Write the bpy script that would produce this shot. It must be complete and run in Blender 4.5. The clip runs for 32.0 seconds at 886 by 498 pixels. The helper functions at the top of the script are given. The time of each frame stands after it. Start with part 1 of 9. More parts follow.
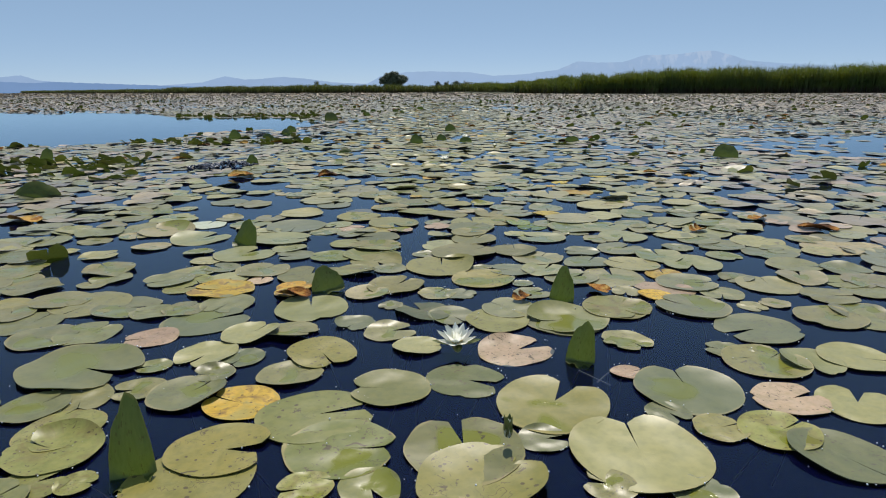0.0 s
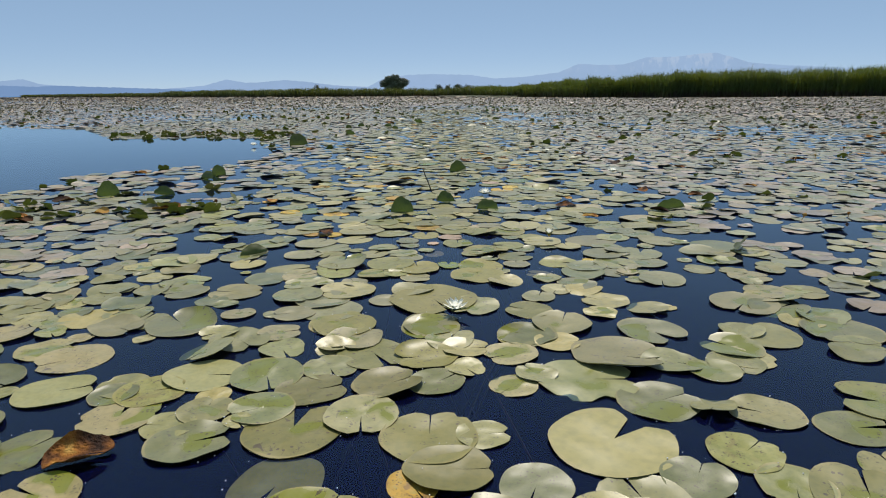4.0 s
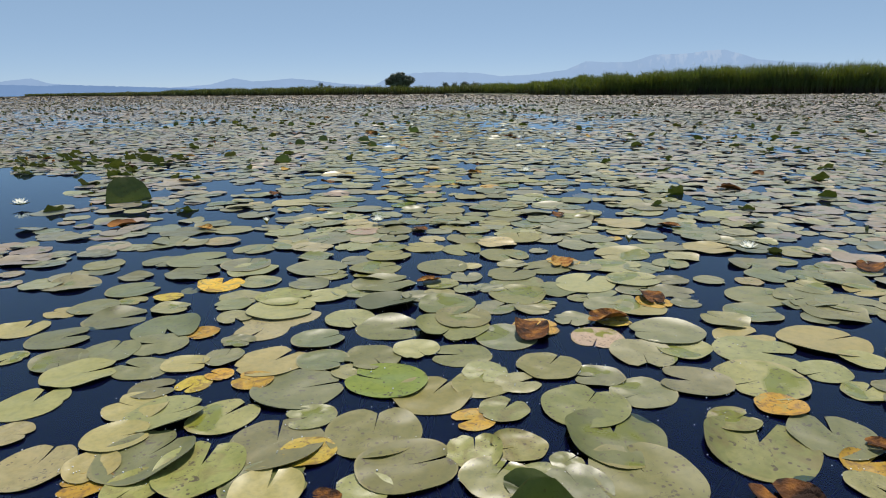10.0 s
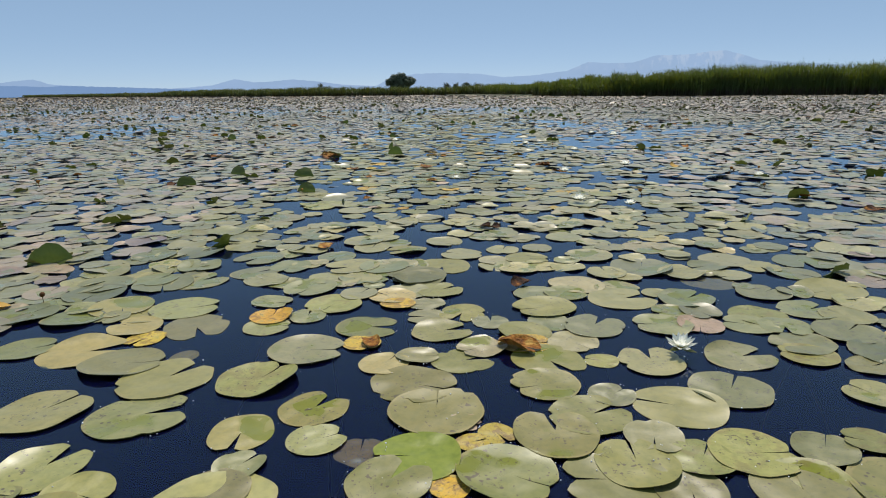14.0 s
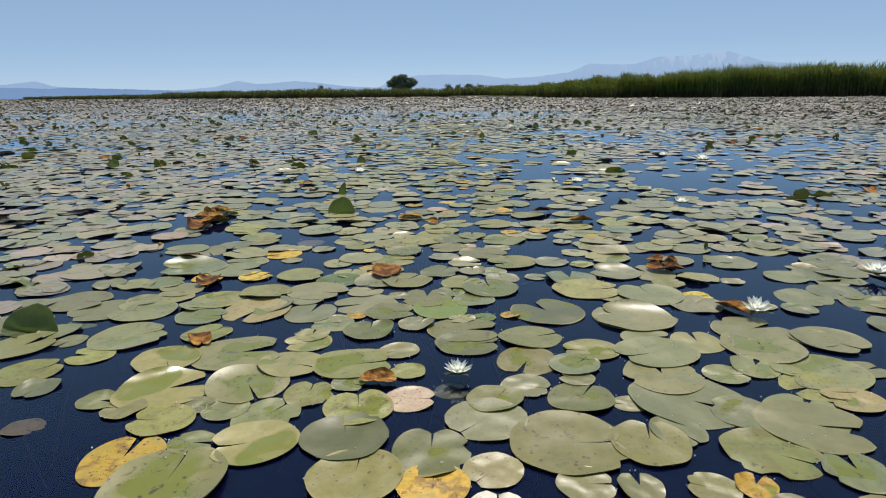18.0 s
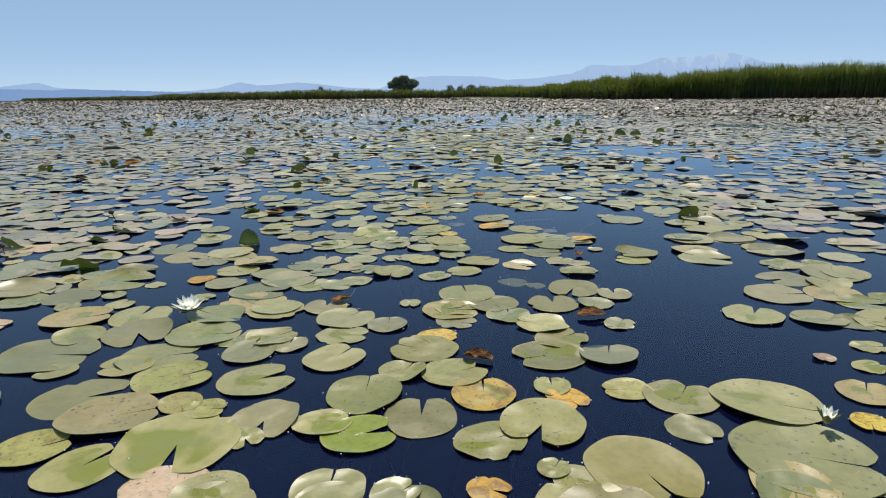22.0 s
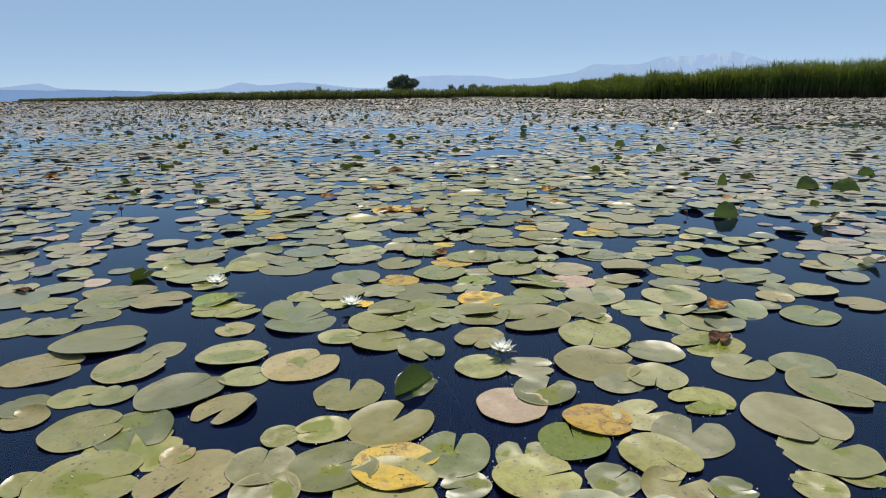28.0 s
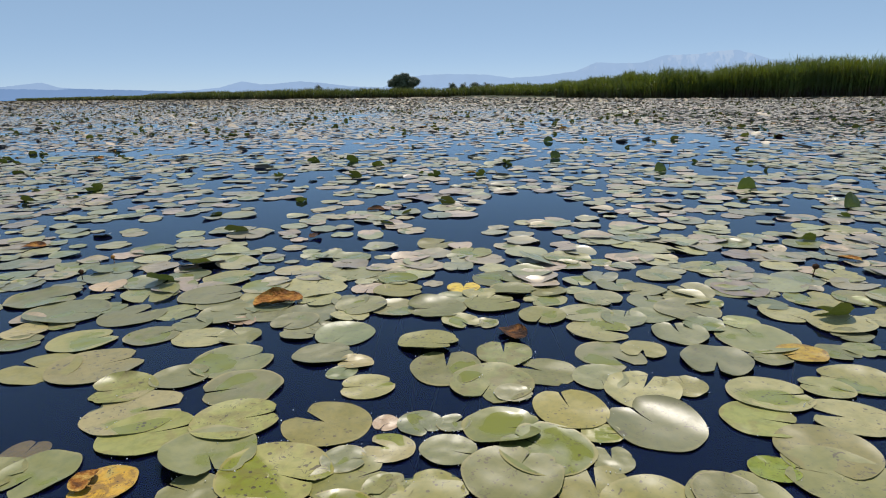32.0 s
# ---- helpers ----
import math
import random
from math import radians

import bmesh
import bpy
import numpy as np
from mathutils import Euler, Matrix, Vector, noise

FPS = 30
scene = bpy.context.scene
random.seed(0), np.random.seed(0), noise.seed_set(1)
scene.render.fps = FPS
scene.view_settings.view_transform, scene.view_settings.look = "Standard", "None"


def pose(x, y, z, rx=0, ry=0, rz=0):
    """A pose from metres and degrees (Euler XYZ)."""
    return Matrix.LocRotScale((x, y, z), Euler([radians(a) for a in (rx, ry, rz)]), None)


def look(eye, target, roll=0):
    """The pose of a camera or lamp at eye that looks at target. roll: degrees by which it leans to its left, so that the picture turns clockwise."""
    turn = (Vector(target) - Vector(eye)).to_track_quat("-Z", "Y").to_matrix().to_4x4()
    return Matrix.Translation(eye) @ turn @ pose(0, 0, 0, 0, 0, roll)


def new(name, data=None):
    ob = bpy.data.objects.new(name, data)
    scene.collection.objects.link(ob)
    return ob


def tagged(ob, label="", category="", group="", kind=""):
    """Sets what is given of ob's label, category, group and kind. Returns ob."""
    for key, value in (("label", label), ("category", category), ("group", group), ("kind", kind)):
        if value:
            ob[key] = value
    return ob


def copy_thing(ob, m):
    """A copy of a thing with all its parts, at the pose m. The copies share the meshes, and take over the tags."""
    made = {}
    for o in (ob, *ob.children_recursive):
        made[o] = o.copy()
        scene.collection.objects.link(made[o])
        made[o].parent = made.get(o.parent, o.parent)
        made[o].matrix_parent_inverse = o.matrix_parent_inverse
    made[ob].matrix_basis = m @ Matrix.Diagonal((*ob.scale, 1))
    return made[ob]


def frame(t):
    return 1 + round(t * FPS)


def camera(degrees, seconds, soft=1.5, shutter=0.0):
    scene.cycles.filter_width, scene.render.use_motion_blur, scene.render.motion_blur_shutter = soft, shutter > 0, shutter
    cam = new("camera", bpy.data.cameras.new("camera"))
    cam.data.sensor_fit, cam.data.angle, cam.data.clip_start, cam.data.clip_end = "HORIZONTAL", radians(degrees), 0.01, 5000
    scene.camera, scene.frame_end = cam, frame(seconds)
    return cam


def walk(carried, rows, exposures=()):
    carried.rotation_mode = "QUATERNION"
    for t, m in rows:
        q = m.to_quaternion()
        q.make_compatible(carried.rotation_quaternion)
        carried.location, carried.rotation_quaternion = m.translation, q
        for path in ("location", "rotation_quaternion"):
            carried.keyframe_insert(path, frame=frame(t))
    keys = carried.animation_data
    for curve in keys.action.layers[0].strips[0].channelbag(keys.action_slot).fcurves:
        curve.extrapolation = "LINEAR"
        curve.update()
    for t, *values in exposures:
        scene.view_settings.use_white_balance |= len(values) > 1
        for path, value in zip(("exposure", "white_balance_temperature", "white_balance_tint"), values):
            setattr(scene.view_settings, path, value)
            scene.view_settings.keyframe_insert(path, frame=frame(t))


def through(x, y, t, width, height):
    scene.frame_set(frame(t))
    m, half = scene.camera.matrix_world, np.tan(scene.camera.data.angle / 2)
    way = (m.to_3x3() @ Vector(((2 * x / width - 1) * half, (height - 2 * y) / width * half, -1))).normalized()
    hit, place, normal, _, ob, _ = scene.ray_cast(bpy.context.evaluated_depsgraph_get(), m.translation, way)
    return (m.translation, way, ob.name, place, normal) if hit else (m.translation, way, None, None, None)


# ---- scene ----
PATH = [
    (0, 1.225, 1.157, 0.644, -14.33, -0.28, 0.64),
    (0.5, 1.210, 1.606, 0.687, -14.38, -0.29, 0.73),
    (1, 1.201, 2.030, 0.738, -14.39, -0.30, 0.75),
    (1.5, 1.195, 2.457, 0.777, -14.37, -0.31, 0.73),
    (2, 1.181, 2.903, 0.805, -14.31, -0.33, 0.68),
    (2.5, 1.165, 3.362, 0.823, -14.23, -0.35, 0.64),
    (3, 1.156, 3.822, 0.832, -14.14, -0.37, 0.62),
    (3.5, 1.155, 4.258, 0.833, -14.09, -0.39, 0.66),
    (4.5, 1.166, 5.026, 0.830, -14.11, -0.43, 0.88),
    (5.5, 1.177, 5.826, 0.822, -14.21, -0.46, 1.12),
    (6, 1.175, 6.304, 0.816, -14.25, -0.48, 1.17),
    (7, 1.161, 7.378, 0.805, -14.28, -0.53, 1.18),
    (8, 1.142, 8.474, 0.795, -14.29, -0.56, 1.20),
    (9, 1.119, 9.519, 0.790, -14.28, -0.58, 1.29),
    (10, 1.085, 10.538, 0.793, -14.26, -0.57, 1.34),
    (11, 1.074, 11.603, 0.796, -14.24, -0.56, 1.34),
    (12, 1.080, 12.708, 0.795, -14.24, -0.54, 1.33),
    (13, 1.064, 13.780, 0.796, -14.23, -0.56, 1.41),
    (14, 1.062, 14.831, 0.798, -14.18, -0.59, 1.47),
    (15, 1.074, 15.870, 0.796, -14.11, -0.62, 1.48),
    (16, 1.064, 16.886, 0.791, -14.06, -0.64, 1.54),
    (17, 1.055, 17.891, 0.791, -14.05, -0.64, 1.62),
    (18, 1.043, 18.891, 0.798, -14.05, -0.64, 1.67),
    (19, 1.003, 19.887, 0.804, -14.02, -0.62, 1.68),
    (20, 0.982, 20.917, 0.798, -13.96, -0.61, 1.75),
    (21, 0.995, 21.995, 0.785, -13.92, -0.62, 1.86),
    (22, 1.009, 23.101, 0.784, -13.93, -0.65, 1.84),
    (23, 1.020, 24.197, 0.795, -13.94, -0.68, 1.88),
    (24, 1.030, 25.281, 0.805, -13.95, -0.69, 1.98),
    (25, 1.041, 26.382, 0.802, -13.94, -0.70, 1.94),
    (26, 1.051, 27.507, 0.805, -13.92, -0.72, 1.92),
    (27, 1.054, 28.651, 0.825, -13.92, -0.75, 1.97),
    (28, 1.033, 29.803, 0.844, -13.97, -0.78, 1.99),
    (29, 1.009, 30.954, 0.851, -14.05, -0.81, 2.00),
    (30, 1.028, 32.102, 0.844, -14.04, -0.81, 2.08),
    (31, 1.052, 33.255, 0.844, -14.05, -0.83, 2.14),
    (32, 1.050, 34.375, 0.852, -14.07, -0.85, 2.14),
]

# A boat's slow run over a lake of water lilies: x right, y ahead, z up, water level at z = 0.
cam = camera(71.0, 32.0, soft=1.05)
walk(cam, [(t, pose(x, y, z, 90 + pitch, -roll, yaw)) for t, x, y, z, pitch, roll, yaw in PATH],
     [(0, 0.0), (13, 0.03), (19, 0.08), (22, 0.2), (24, 0.28), (26, 0.2), (28, 0.14), (32, 0.1)])

# ---- light ----
SUN_HEIGHT, SUN_TURN = radians(61), radians(5)
world = bpy.data.worlds.new("sky")
scene.world = world
world.use_nodes = True
wn, wl = world.node_tree.nodes, world.node_tree.links
sky = wn.new("ShaderNodeTexSky")
sky.sky_type, sky.sun_disc = "NISHITA", False
sky.sun_elevation, sky.sun_rotation = SUN_HEIGHT, SUN_TURN
sky.altitude, sky.air_density, sky.dust_density, sky.ozone_density = 2500, 0.55, 0.35, 3.0
tint = wn.new("ShaderNodeMix")
tint.data_type, tint.blend_type = "RGBA", "MULTIPLY"
tint.inputs[0].default_value, tint.inputs[7].default_value = 1.0, (1.12, 0.93, 0.84, 1)
wl.new(sky.outputs["Color"], tint.inputs[6])
haze = wn.new("ShaderNodeMix")
haze.data_type = "RGBA"
haze.inputs[0].default_value, haze.inputs[7].default_value = 0.60, (2.85, 4.45, 6.2, 1)
wl.new(tint.outputs[2], haze.inputs[6])
wl.new(haze.outputs[2], wn["Background"].inputs["Color"])
wn["Background"].inputs["Strength"].default_value = 0.112
sun = new("sun", bpy.data.lights.new("sun", "SUN"))
sun.data.energy, sun.data.angle, sun.data.color = 4.1, radians(0.53), (1.0, 0.925, 0.83)
sun.matrix_world = look((60 * math.sin(SUN_TURN), 60 * math.cos(SUN_TURN), 60 * math.tan(SUN_HEIGHT)), (0, 0, 0))


# ---- materials ----
class Nodes:
    """Short names for building a node material."""

    def __init__(self, name):
        self.mat = bpy.data.materials.new(name)
        self.mat.use_nodes = True
        self.tree = self.mat.node_tree
        self.bsdf = self.tree.nodes["Principled BSDF"]

    def add(self, kind, **values):
        node = self.tree.nodes.new("ShaderNode" + kind)
        for key, value in values.items():
            setattr(node, key, value)
        return node

    def put(self, socket, value):
        if isinstance(value, bpy.types.NodeSocket):
            self.tree.links.new(value, socket)
        else:
            socket.default_value = value

    def math(self, op, a, b=0.0, c=0.0):
        node = self.add("Math", operation=op)
        for socket, value in zip(node.inputs, (a, b, c)):
            self.put(socket, value)
        return node.outputs[0]

    def vec(self, op, a, b=(0, 0, 0)):
        node = self.add("VectorMath", operation=op)
        self.put(node.inputs[0], a)
        if op == "SCALE":
            self.put(node.inputs["Scale"], b)
        else:
            self.put(node.inputs[1], b)
        return node.outputs[1] if op in ("LENGTH", "DOT_PRODUCT") else node.outputs[0]

    def noise(self, where, scale, detail=2.0, rough=0.5, warp=0.0):
        node = self.add("TexNoise")
        self.put(node.inputs["Vector"], where)
        node.inputs["Scale"].default_value, node.inputs["Detail"].default_value = scale, detail
        node.inputs["Roughness"].default_value, node.inputs["Distortion"].default_value = rough, warp
        return node.outputs[0]

    def ramp(self, value, *stops, step="LINEAR"):
        node = self.add("ValToRGB")
        node.color_ramp.interpolation = step
        while len(node.color_ramp.elements) < len(stops):
            node.color_ramp.elements.new(0.5)
        for element, (at, colour) in zip(node.color_ramp.elements, stops):
            element.position = at
            element.color = (*colour, 1) if isinstance(colour, tuple) else (colour, colour, colour, 1)
        self.put(node.inputs[0], value)
        return node.outputs[0]

    def mix(self, amount, a, b, blend="MIX"):
        node = self.add("Mix", data_type="RGBA", blend_type=blend)
        self.put(node.inputs[0], amount)
        for socket, value in zip(node.inputs[6:8], (a, b)):
            self.put(socket, (*value, 1) if isinstance(value, tuple) else value)
        return node.outputs[2]

    def bump(self, height, strength, distance):
        node = self.add("Bump")
        node.inputs["Strength"].default_value, node.inputs["Distance"].default_value = strength, distance
        self.put(node.inputs["Height"], height)
        return node.outputs[0]

    def set(self, **values):
        for key, value in values.items():
            socket = self.bsdf.inputs[key.replace("_", " ")]
            self.put(socket, (*value, 1) if isinstance(value, tuple) and len(value) == 3 and socket.type == "RGBA" else value)
        return self.mat


def chance(n, joined):
    """One random number a leaf, the same over the whole leaf."""
    return n.add("NewGeometry").outputs["Random Per Island"] if joined else n.add("ObjectInfo").outputs["Random"]


def leaf_material(name, colours, joined=False, rot=0.0, film=0.5, marks=0.5, gloss=0.38, through=0.0, plain=False, shine=0.5, bloom=0.05):
    """A floating leaf: waxy skin, a film of water that brings out its green, feeding marks, veins and a worn rim."""
    n = Nodes(name)
    rnd = chance(n, joined)
    second = n.math("FRACT", n.math("MULTIPLY", rnd, 17.31))
    third = n.math("FRACT", n.math("MULTIPLY", rnd, 71.77))
    uv = n.vec("SCALE", n.vec("SUBTRACT", n.add("TexCoord").outputs["UV"], (0.5, 0.5, 0)), 2.0)
    shift = n.add("CombineXYZ")
    n.put(shift.inputs[2], n.math("MULTIPLY", rnd, 97.0))
    here = n.vec("ADD", uv, shift.outputs[0])
    far = n.vec("LENGTH", uv)
    steps = [(i / max(len(colours) - 1, 1), c) for i, c in enumerate(colours)]
    base = n.ramp(second, *steps)
    own = n.add("CombineColor")
    for socket in own.inputs:
        n.put(socket, n.math("ADD", 0.74, n.math("MULTIPLY", n.math("FRACT", n.math("MULTIPLY", rnd, 5.37)), 0.5)))
    base = n.mix(1.0, base, own.outputs[0], "MULTIPLY")
    mottle = n.noise(here, 2.4, 4, 0.6)
    base = n.mix(n.ramp(mottle, (0.3, 0.0), (0.75, 0.6)), base, n.mix(1.0, base, (1.28, 1.18, 1.05), "MULTIPLY"))
    base = n.mix(n.ramp(n.noise(here, 7, 3), (0.42, 0.0), (0.70, 0.6)), base, n.mix(1.0, base, (0.62, 0.68, 0.50), "MULTIPLY"))
    wetness = n.math("ADD", n.noise(here, 0.8, 2, 0.5, 0.3), n.math("MULTIPLY", n.math("SUBTRACT", 0.5, far), 0.16))
    wet = n.math("MULTIPLY", n.ramp(wetness, (0.53, 0.0), (0.60, 1.0)), n.math("GREATER_THAN", third, 1 - film))
    green = n.mix(0.75, n.mix(1.0, base, (0.75, 0.98, 0.10), "MULTIPLY"), (0.175, 0.172, 0.006))
    base = n.mix(wet, base, green)
    if rot:
        decay = n.noise(here, 1.8, 5, 0.65, 0.6)
        base = n.mix(n.math("MULTIPLY", n.ramp(decay, (0.50, 0.0), (0.60, 1.0)), rot), base, (0.13, 0.065, 0.018))
        base = n.mix(n.math("MULTIPLY", n.ramp(decay, (0.34, 1.0), (0.44, 0.0)), rot), base, (0.27, 0.24, 0.07))
    rough = n.math("SUBTRACT", gloss, n.math("MULTIPLY", wet, 0.24))
    if not plain:
        nibble = n.noise(here, 3.4, 3, 0.6, 1.4)
        patch = n.ramp(n.noise(here, 1.5, 1), (0.46, 0.0), (0.52, 1.0))
        mines = n.math("MULTIPLY", n.ramp(n.math("ABSOLUTE", n.math("SUBTRACT", n.noise(here, 4.5, 1, 0.5, 1.0), 0.5)), (0.008, 1.0), (0.016, 0.0)), n.ramp(n.noise(here, 2.6, 1), (0.57, 0.0), (0.60, 1.0)))
        cells = n.add("TexVoronoi")
        n.put(cells.inputs["Vector"], here)
        cells.inputs["Scale"].default_value = 9.0
        pick = n.add("SeparateXYZ")
        n.put(pick.inputs[0], cells.outputs["Color"])
        dots = n.math("MULTIPLY", n.math("LESS_THAN", cells.outputs["Distance"], n.math("MULTIPLY", pick.outputs[1], 0.36)), n.math("LESS_THAN", pick.outputs[0], n.math("ADD", 0.10, n.math("MULTIPLY", patch, 0.45))))
        spots = n.math("MULTIPLY", n.math("MAXIMUM", n.math("MAXIMUM", dots, mines), n.ramp(nibble, (0.67, 0.0), (0.68, 1.0))), n.math("LESS_THAN", n.math("FRACT", n.math("MULTIPLY", rnd, 39.7)), marks))
        base = n.mix(n.math("MULTIPLY", spots, 0.88), base, (0.055, 0.034, 0.010))
        xyz = n.add("SeparateXYZ")
        n.put(xyz.inputs[0], uv)
        turn = n.math("ARCTAN2", xyz.outputs[1], xyz.outputs[0])
        rays = n.math("ABSOLUTE", n.math("SINE", n.math("ADD", n.math("MULTIPLY", turn, 10.0), n.math("MULTIPLY", n.noise(here, 3.0, 2), 2.0))))
        veins = n.math("MULTIPLY", n.ramp(rays, (0.0, 1.0), (0.16, 0.0)), n.ramp(far, (0.1, 0.9), (0.9, 0.0)))
        base = n.mix(n.math("MULTIPLY", veins, n.math("MULTIPLY", third, 0.10)), base, (0.36, 0.40, 0.18))
        rim = n.math("MULTIPLY", n.ramp(n.math("ADD", far, n.math("MULTIPLY", mottle, 0.10)), (0.97, 0.0), (1.03, 1.0)), third)
        base = n.mix(n.math("MULTIPLY", rim, 0.6), base, (0.30, 0.23, 0.07))
        relief = n.math("ADD", n.math("MULTIPLY", veins, -0.012), n.math("ADD", n.math("MULTIPLY", rays, 0.003), n.math("MULTIPLY", n.noise(here, 0.9, 1), 2.0)))
        n.set(Normal=n.bump(relief, 0.42, 0.02))
        n.put(n.bsdf.inputs["Roughness"], n.math("ADD", rough, n.math("MULTIPLY", n.noise(here, 22, 2), 0.12)))
    else:
        n.put(n.bsdf.inputs["Roughness"], n.math("ADD", rough, n.math("MULTIPLY", third, 0.16)))
    mat = n.set(Base_Color=base, Specular_IOR_Level=shine, Sheen_Weight=bloom, Sheen_Roughness=0.45, Sheen_Tint=(1.0, 0.95, 0.98))
    if through:
        glow = n.add("BsdfTranslucent")
        n.put(glow.inputs["Color"], n.mix(0.5, base, (0.16, 0.24, 0.02)))
        both = n.add("MixShader")
        both.inputs[0].default_value = through
        out = n.tree.nodes["Material Output"]
        n.put(both.inputs[1], n.bsdf.outputs[0])
        n.put(both.inputs[2], glow.outputs[0])
        n.put(out.inputs["Surface"], both.outputs[0])
    return mat


GREENS = [(0.084, 0.095, 0.013), (0.172, 0.153, 0.027), (0.131, 0.137, 0.027), (0.194, 0.166, 0.029), (0.103, 0.120, 0.019), (0.201, 0.166, 0.024), (0.152, 0.149, 0.032)]
OLIVES = [(0.200, 0.202, 0.045), (0.221, 0.216, 0.052), (0.184, 0.193, 0.042), (0.236, 0.212, 0.047)]
AMBERS = [(0.520, 0.320, 0.014), (0.420, 0.220, 0.014), (0.460, 0.350, 0.035), (0.380, 0.240, 0.022)]
PINKS = [(0.350, 0.235, 0.150), (0.300, 0.205, 0.140), (0.380, 0.275, 0.180)]
MIXED = GREENS + [OLIVES[0]] + GREENS[1:6] + [OLIVES[1], (0.30, 0.22, 0.05), OLIVES[3], (0.24, 0.21, 0.07)] + GREENS[2:5] + [(0.25, 0.20, 0.07), OLIVES[2]]
leaf_green = leaf_material("leaf_green", GREENS, film=0.42, marks=0.85, shine=0.52, bloom=0.08)
leaf_olive = leaf_material("leaf_olive", OLIVES, rot=0.35, film=0.3, marks=0.95, shine=0.5, bloom=0.08)
leaf_amber = leaf_material("leaf_amber", AMBERS, rot=0.7, film=0.1, marks=1.0, gloss=0.5, shine=0.4, bloom=0.0)
leaf_pink = leaf_material("leaf_pink", PINKS, film=0.1, marks=0.6)
leaf_pale = leaf_material("leaf_pale", [(0.42, 0.46, 0.32), (0.50, 0.52, 0.42)], film=0.0, marks=0.3, gloss=0.3)
leaf_sunk = leaf_material("leaf_sunk", [(0.50, 0.20, 0.07), (0.34, 0.24, 0.06), (0.55, 0.24, 0.10), (0.40, 0.30, 0.05)], film=0.0, marks=0.6)
leaf_awash = leaf_material("leaf_awash", [(0.150, 0.190, 0.018), (0.185, 0.205, 0.022), (0.130, 0.180, 0.020)], film=0.0, marks=0.8, gloss=0.16)
leaf_standing = leaf_material("leaf_standing", [(0.075, 0.10, 0.022), (0.10, 0.13, 0.03), (0.085, 0.10, 0.03)], film=0.0, marks=0.5, through=0.42, bloom=0.05)
leaf_speck = leaf_material("leaf_speck", [(0.05, 0.07, 0.018), (0.09, 0.11, 0.02), (0.15, 0.16, 0.03), (0.05, 0.055, 0.02), (0.12, 0.10, 0.04)], joined=True, film=0.0, plain=True, gloss=0.5, through=0.14, bloom=0.1)
leaf_field = leaf_material("leaf_field", MIXED, joined=True, film=0.45, marks=0.8, shine=0.8, bloom=0.22)
DISTANT = [(0.196, 0.155, 0.045), (0.254, 0.180, 0.069), (0.216, 0.170, 0.057), (0.280, 0.198, 0.106), (0.235, 0.180, 0.062), (0.315, 0.215, 0.135), (0.248, 0.185, 0.073), (0.143, 0.080, 0.041), (0.202, 0.165, 0.057), (0.361, 0.260, 0.172), (0.338, 0.210, 0.066)]
leaf_distant = leaf_material("leaf_distant", DISTANT, joined=True, film=0.0, plain=True, gloss=0.42, shine=1.0, bloom=0.36)
leaf_mid = leaf_material("leaf_mid", MIXED[7:] + DISTANT, joined=True, film=0.3, marks=0.4, gloss=0.36, shine=1.0, bloom=0.42)
leaf_far = leaf_material("leaf_far", DISTANT + [(0.06, 0.05, 0.03), (0.05, 0.06, 0.02)], joined=True, film=0.0, plain=True, gloss=0.50, shine=0.5, bloom=0.25)


def dead_leaf_material(name, joined):
    n = Nodes(name)
    where = n.add("TexCoord").outputs["Object"]
    rnd = chance(n, joined)
    shift = n.add("CombineXYZ")
    n.put(shift.inputs[0], n.math("MULTIPLY", rnd, 31.0))
    here = n.vec("ADD", where, shift.outputs[0])
    base = n.ramp(n.math("ADD", n.noise(here, 1.6, 4), n.math("MULTIPLY", n.math("SUBTRACT", rnd, 0.5), 0.35)), (0.30, (0.030, 0.014, 0.008)), (0.45, (0.13, 0.050, 0.014)), (0.57, (0.30, 0.12, 0.020)), (0.72, (0.46, 0.28, 0.07)))
    n.set(Base_Color=base, Roughness=0.8, Specular_IOR_Level=0.2, Normal=n.bump(n.noise(here, 6, 4), 0.5, 0.05))
    return n.mat


leaf_dead = dead_leaf_material("leaf_dead", False)
leaf_dead_field = dead_leaf_material("leaf_dead_field", True)


def plain_material(name, colour, other, scale, rough, metal=0.0, bump=0.2, spread=0.0):
    """Two tones mixed by a fine noise, with a little relief."""
    n = Nodes(name)
    where = n.add("TexCoord").outputs["Object"]
    grain = n.noise(where, scale, 4, 0.6)
    n.set(Base_Color=n.mix(n.ramp(grain, (0.35, 0.0), (0.68, 1.0)), colour, other), Roughness=rough, Metallic=metal)
    if bump:
        n.set(Normal=n.bump(grain, bump, 0.1 / scale))
    return n.mat


def petal_material():
    n = Nodes("petal_white")
    where = n.add("TexCoord").outputs["Object"]
    streak = n.noise(n.vec("MULTIPLY", where, (1, 9, 9)), 4, 3)
    n.set(Base_Color=n.mix(streak, (0.88, 0.88, 0.85), (0.84, 0.85, 0.78)), Roughness=0.45)
    glow = n.add("BsdfTranslucent")
    glow.inputs["Color"].default_value = (0.95, 0.95, 0.86, 1)
    both = n.add("MixShader")
    both.inputs[0].default_value = 0.62
    n.put(both.inputs[1], n.bsdf.outputs[0])
    n.put(both.inputs[2], glow.outputs[0])
    n.put(n.tree.nodes["Material Output"].inputs["Surface"], both.outputs[0])
    return n.mat


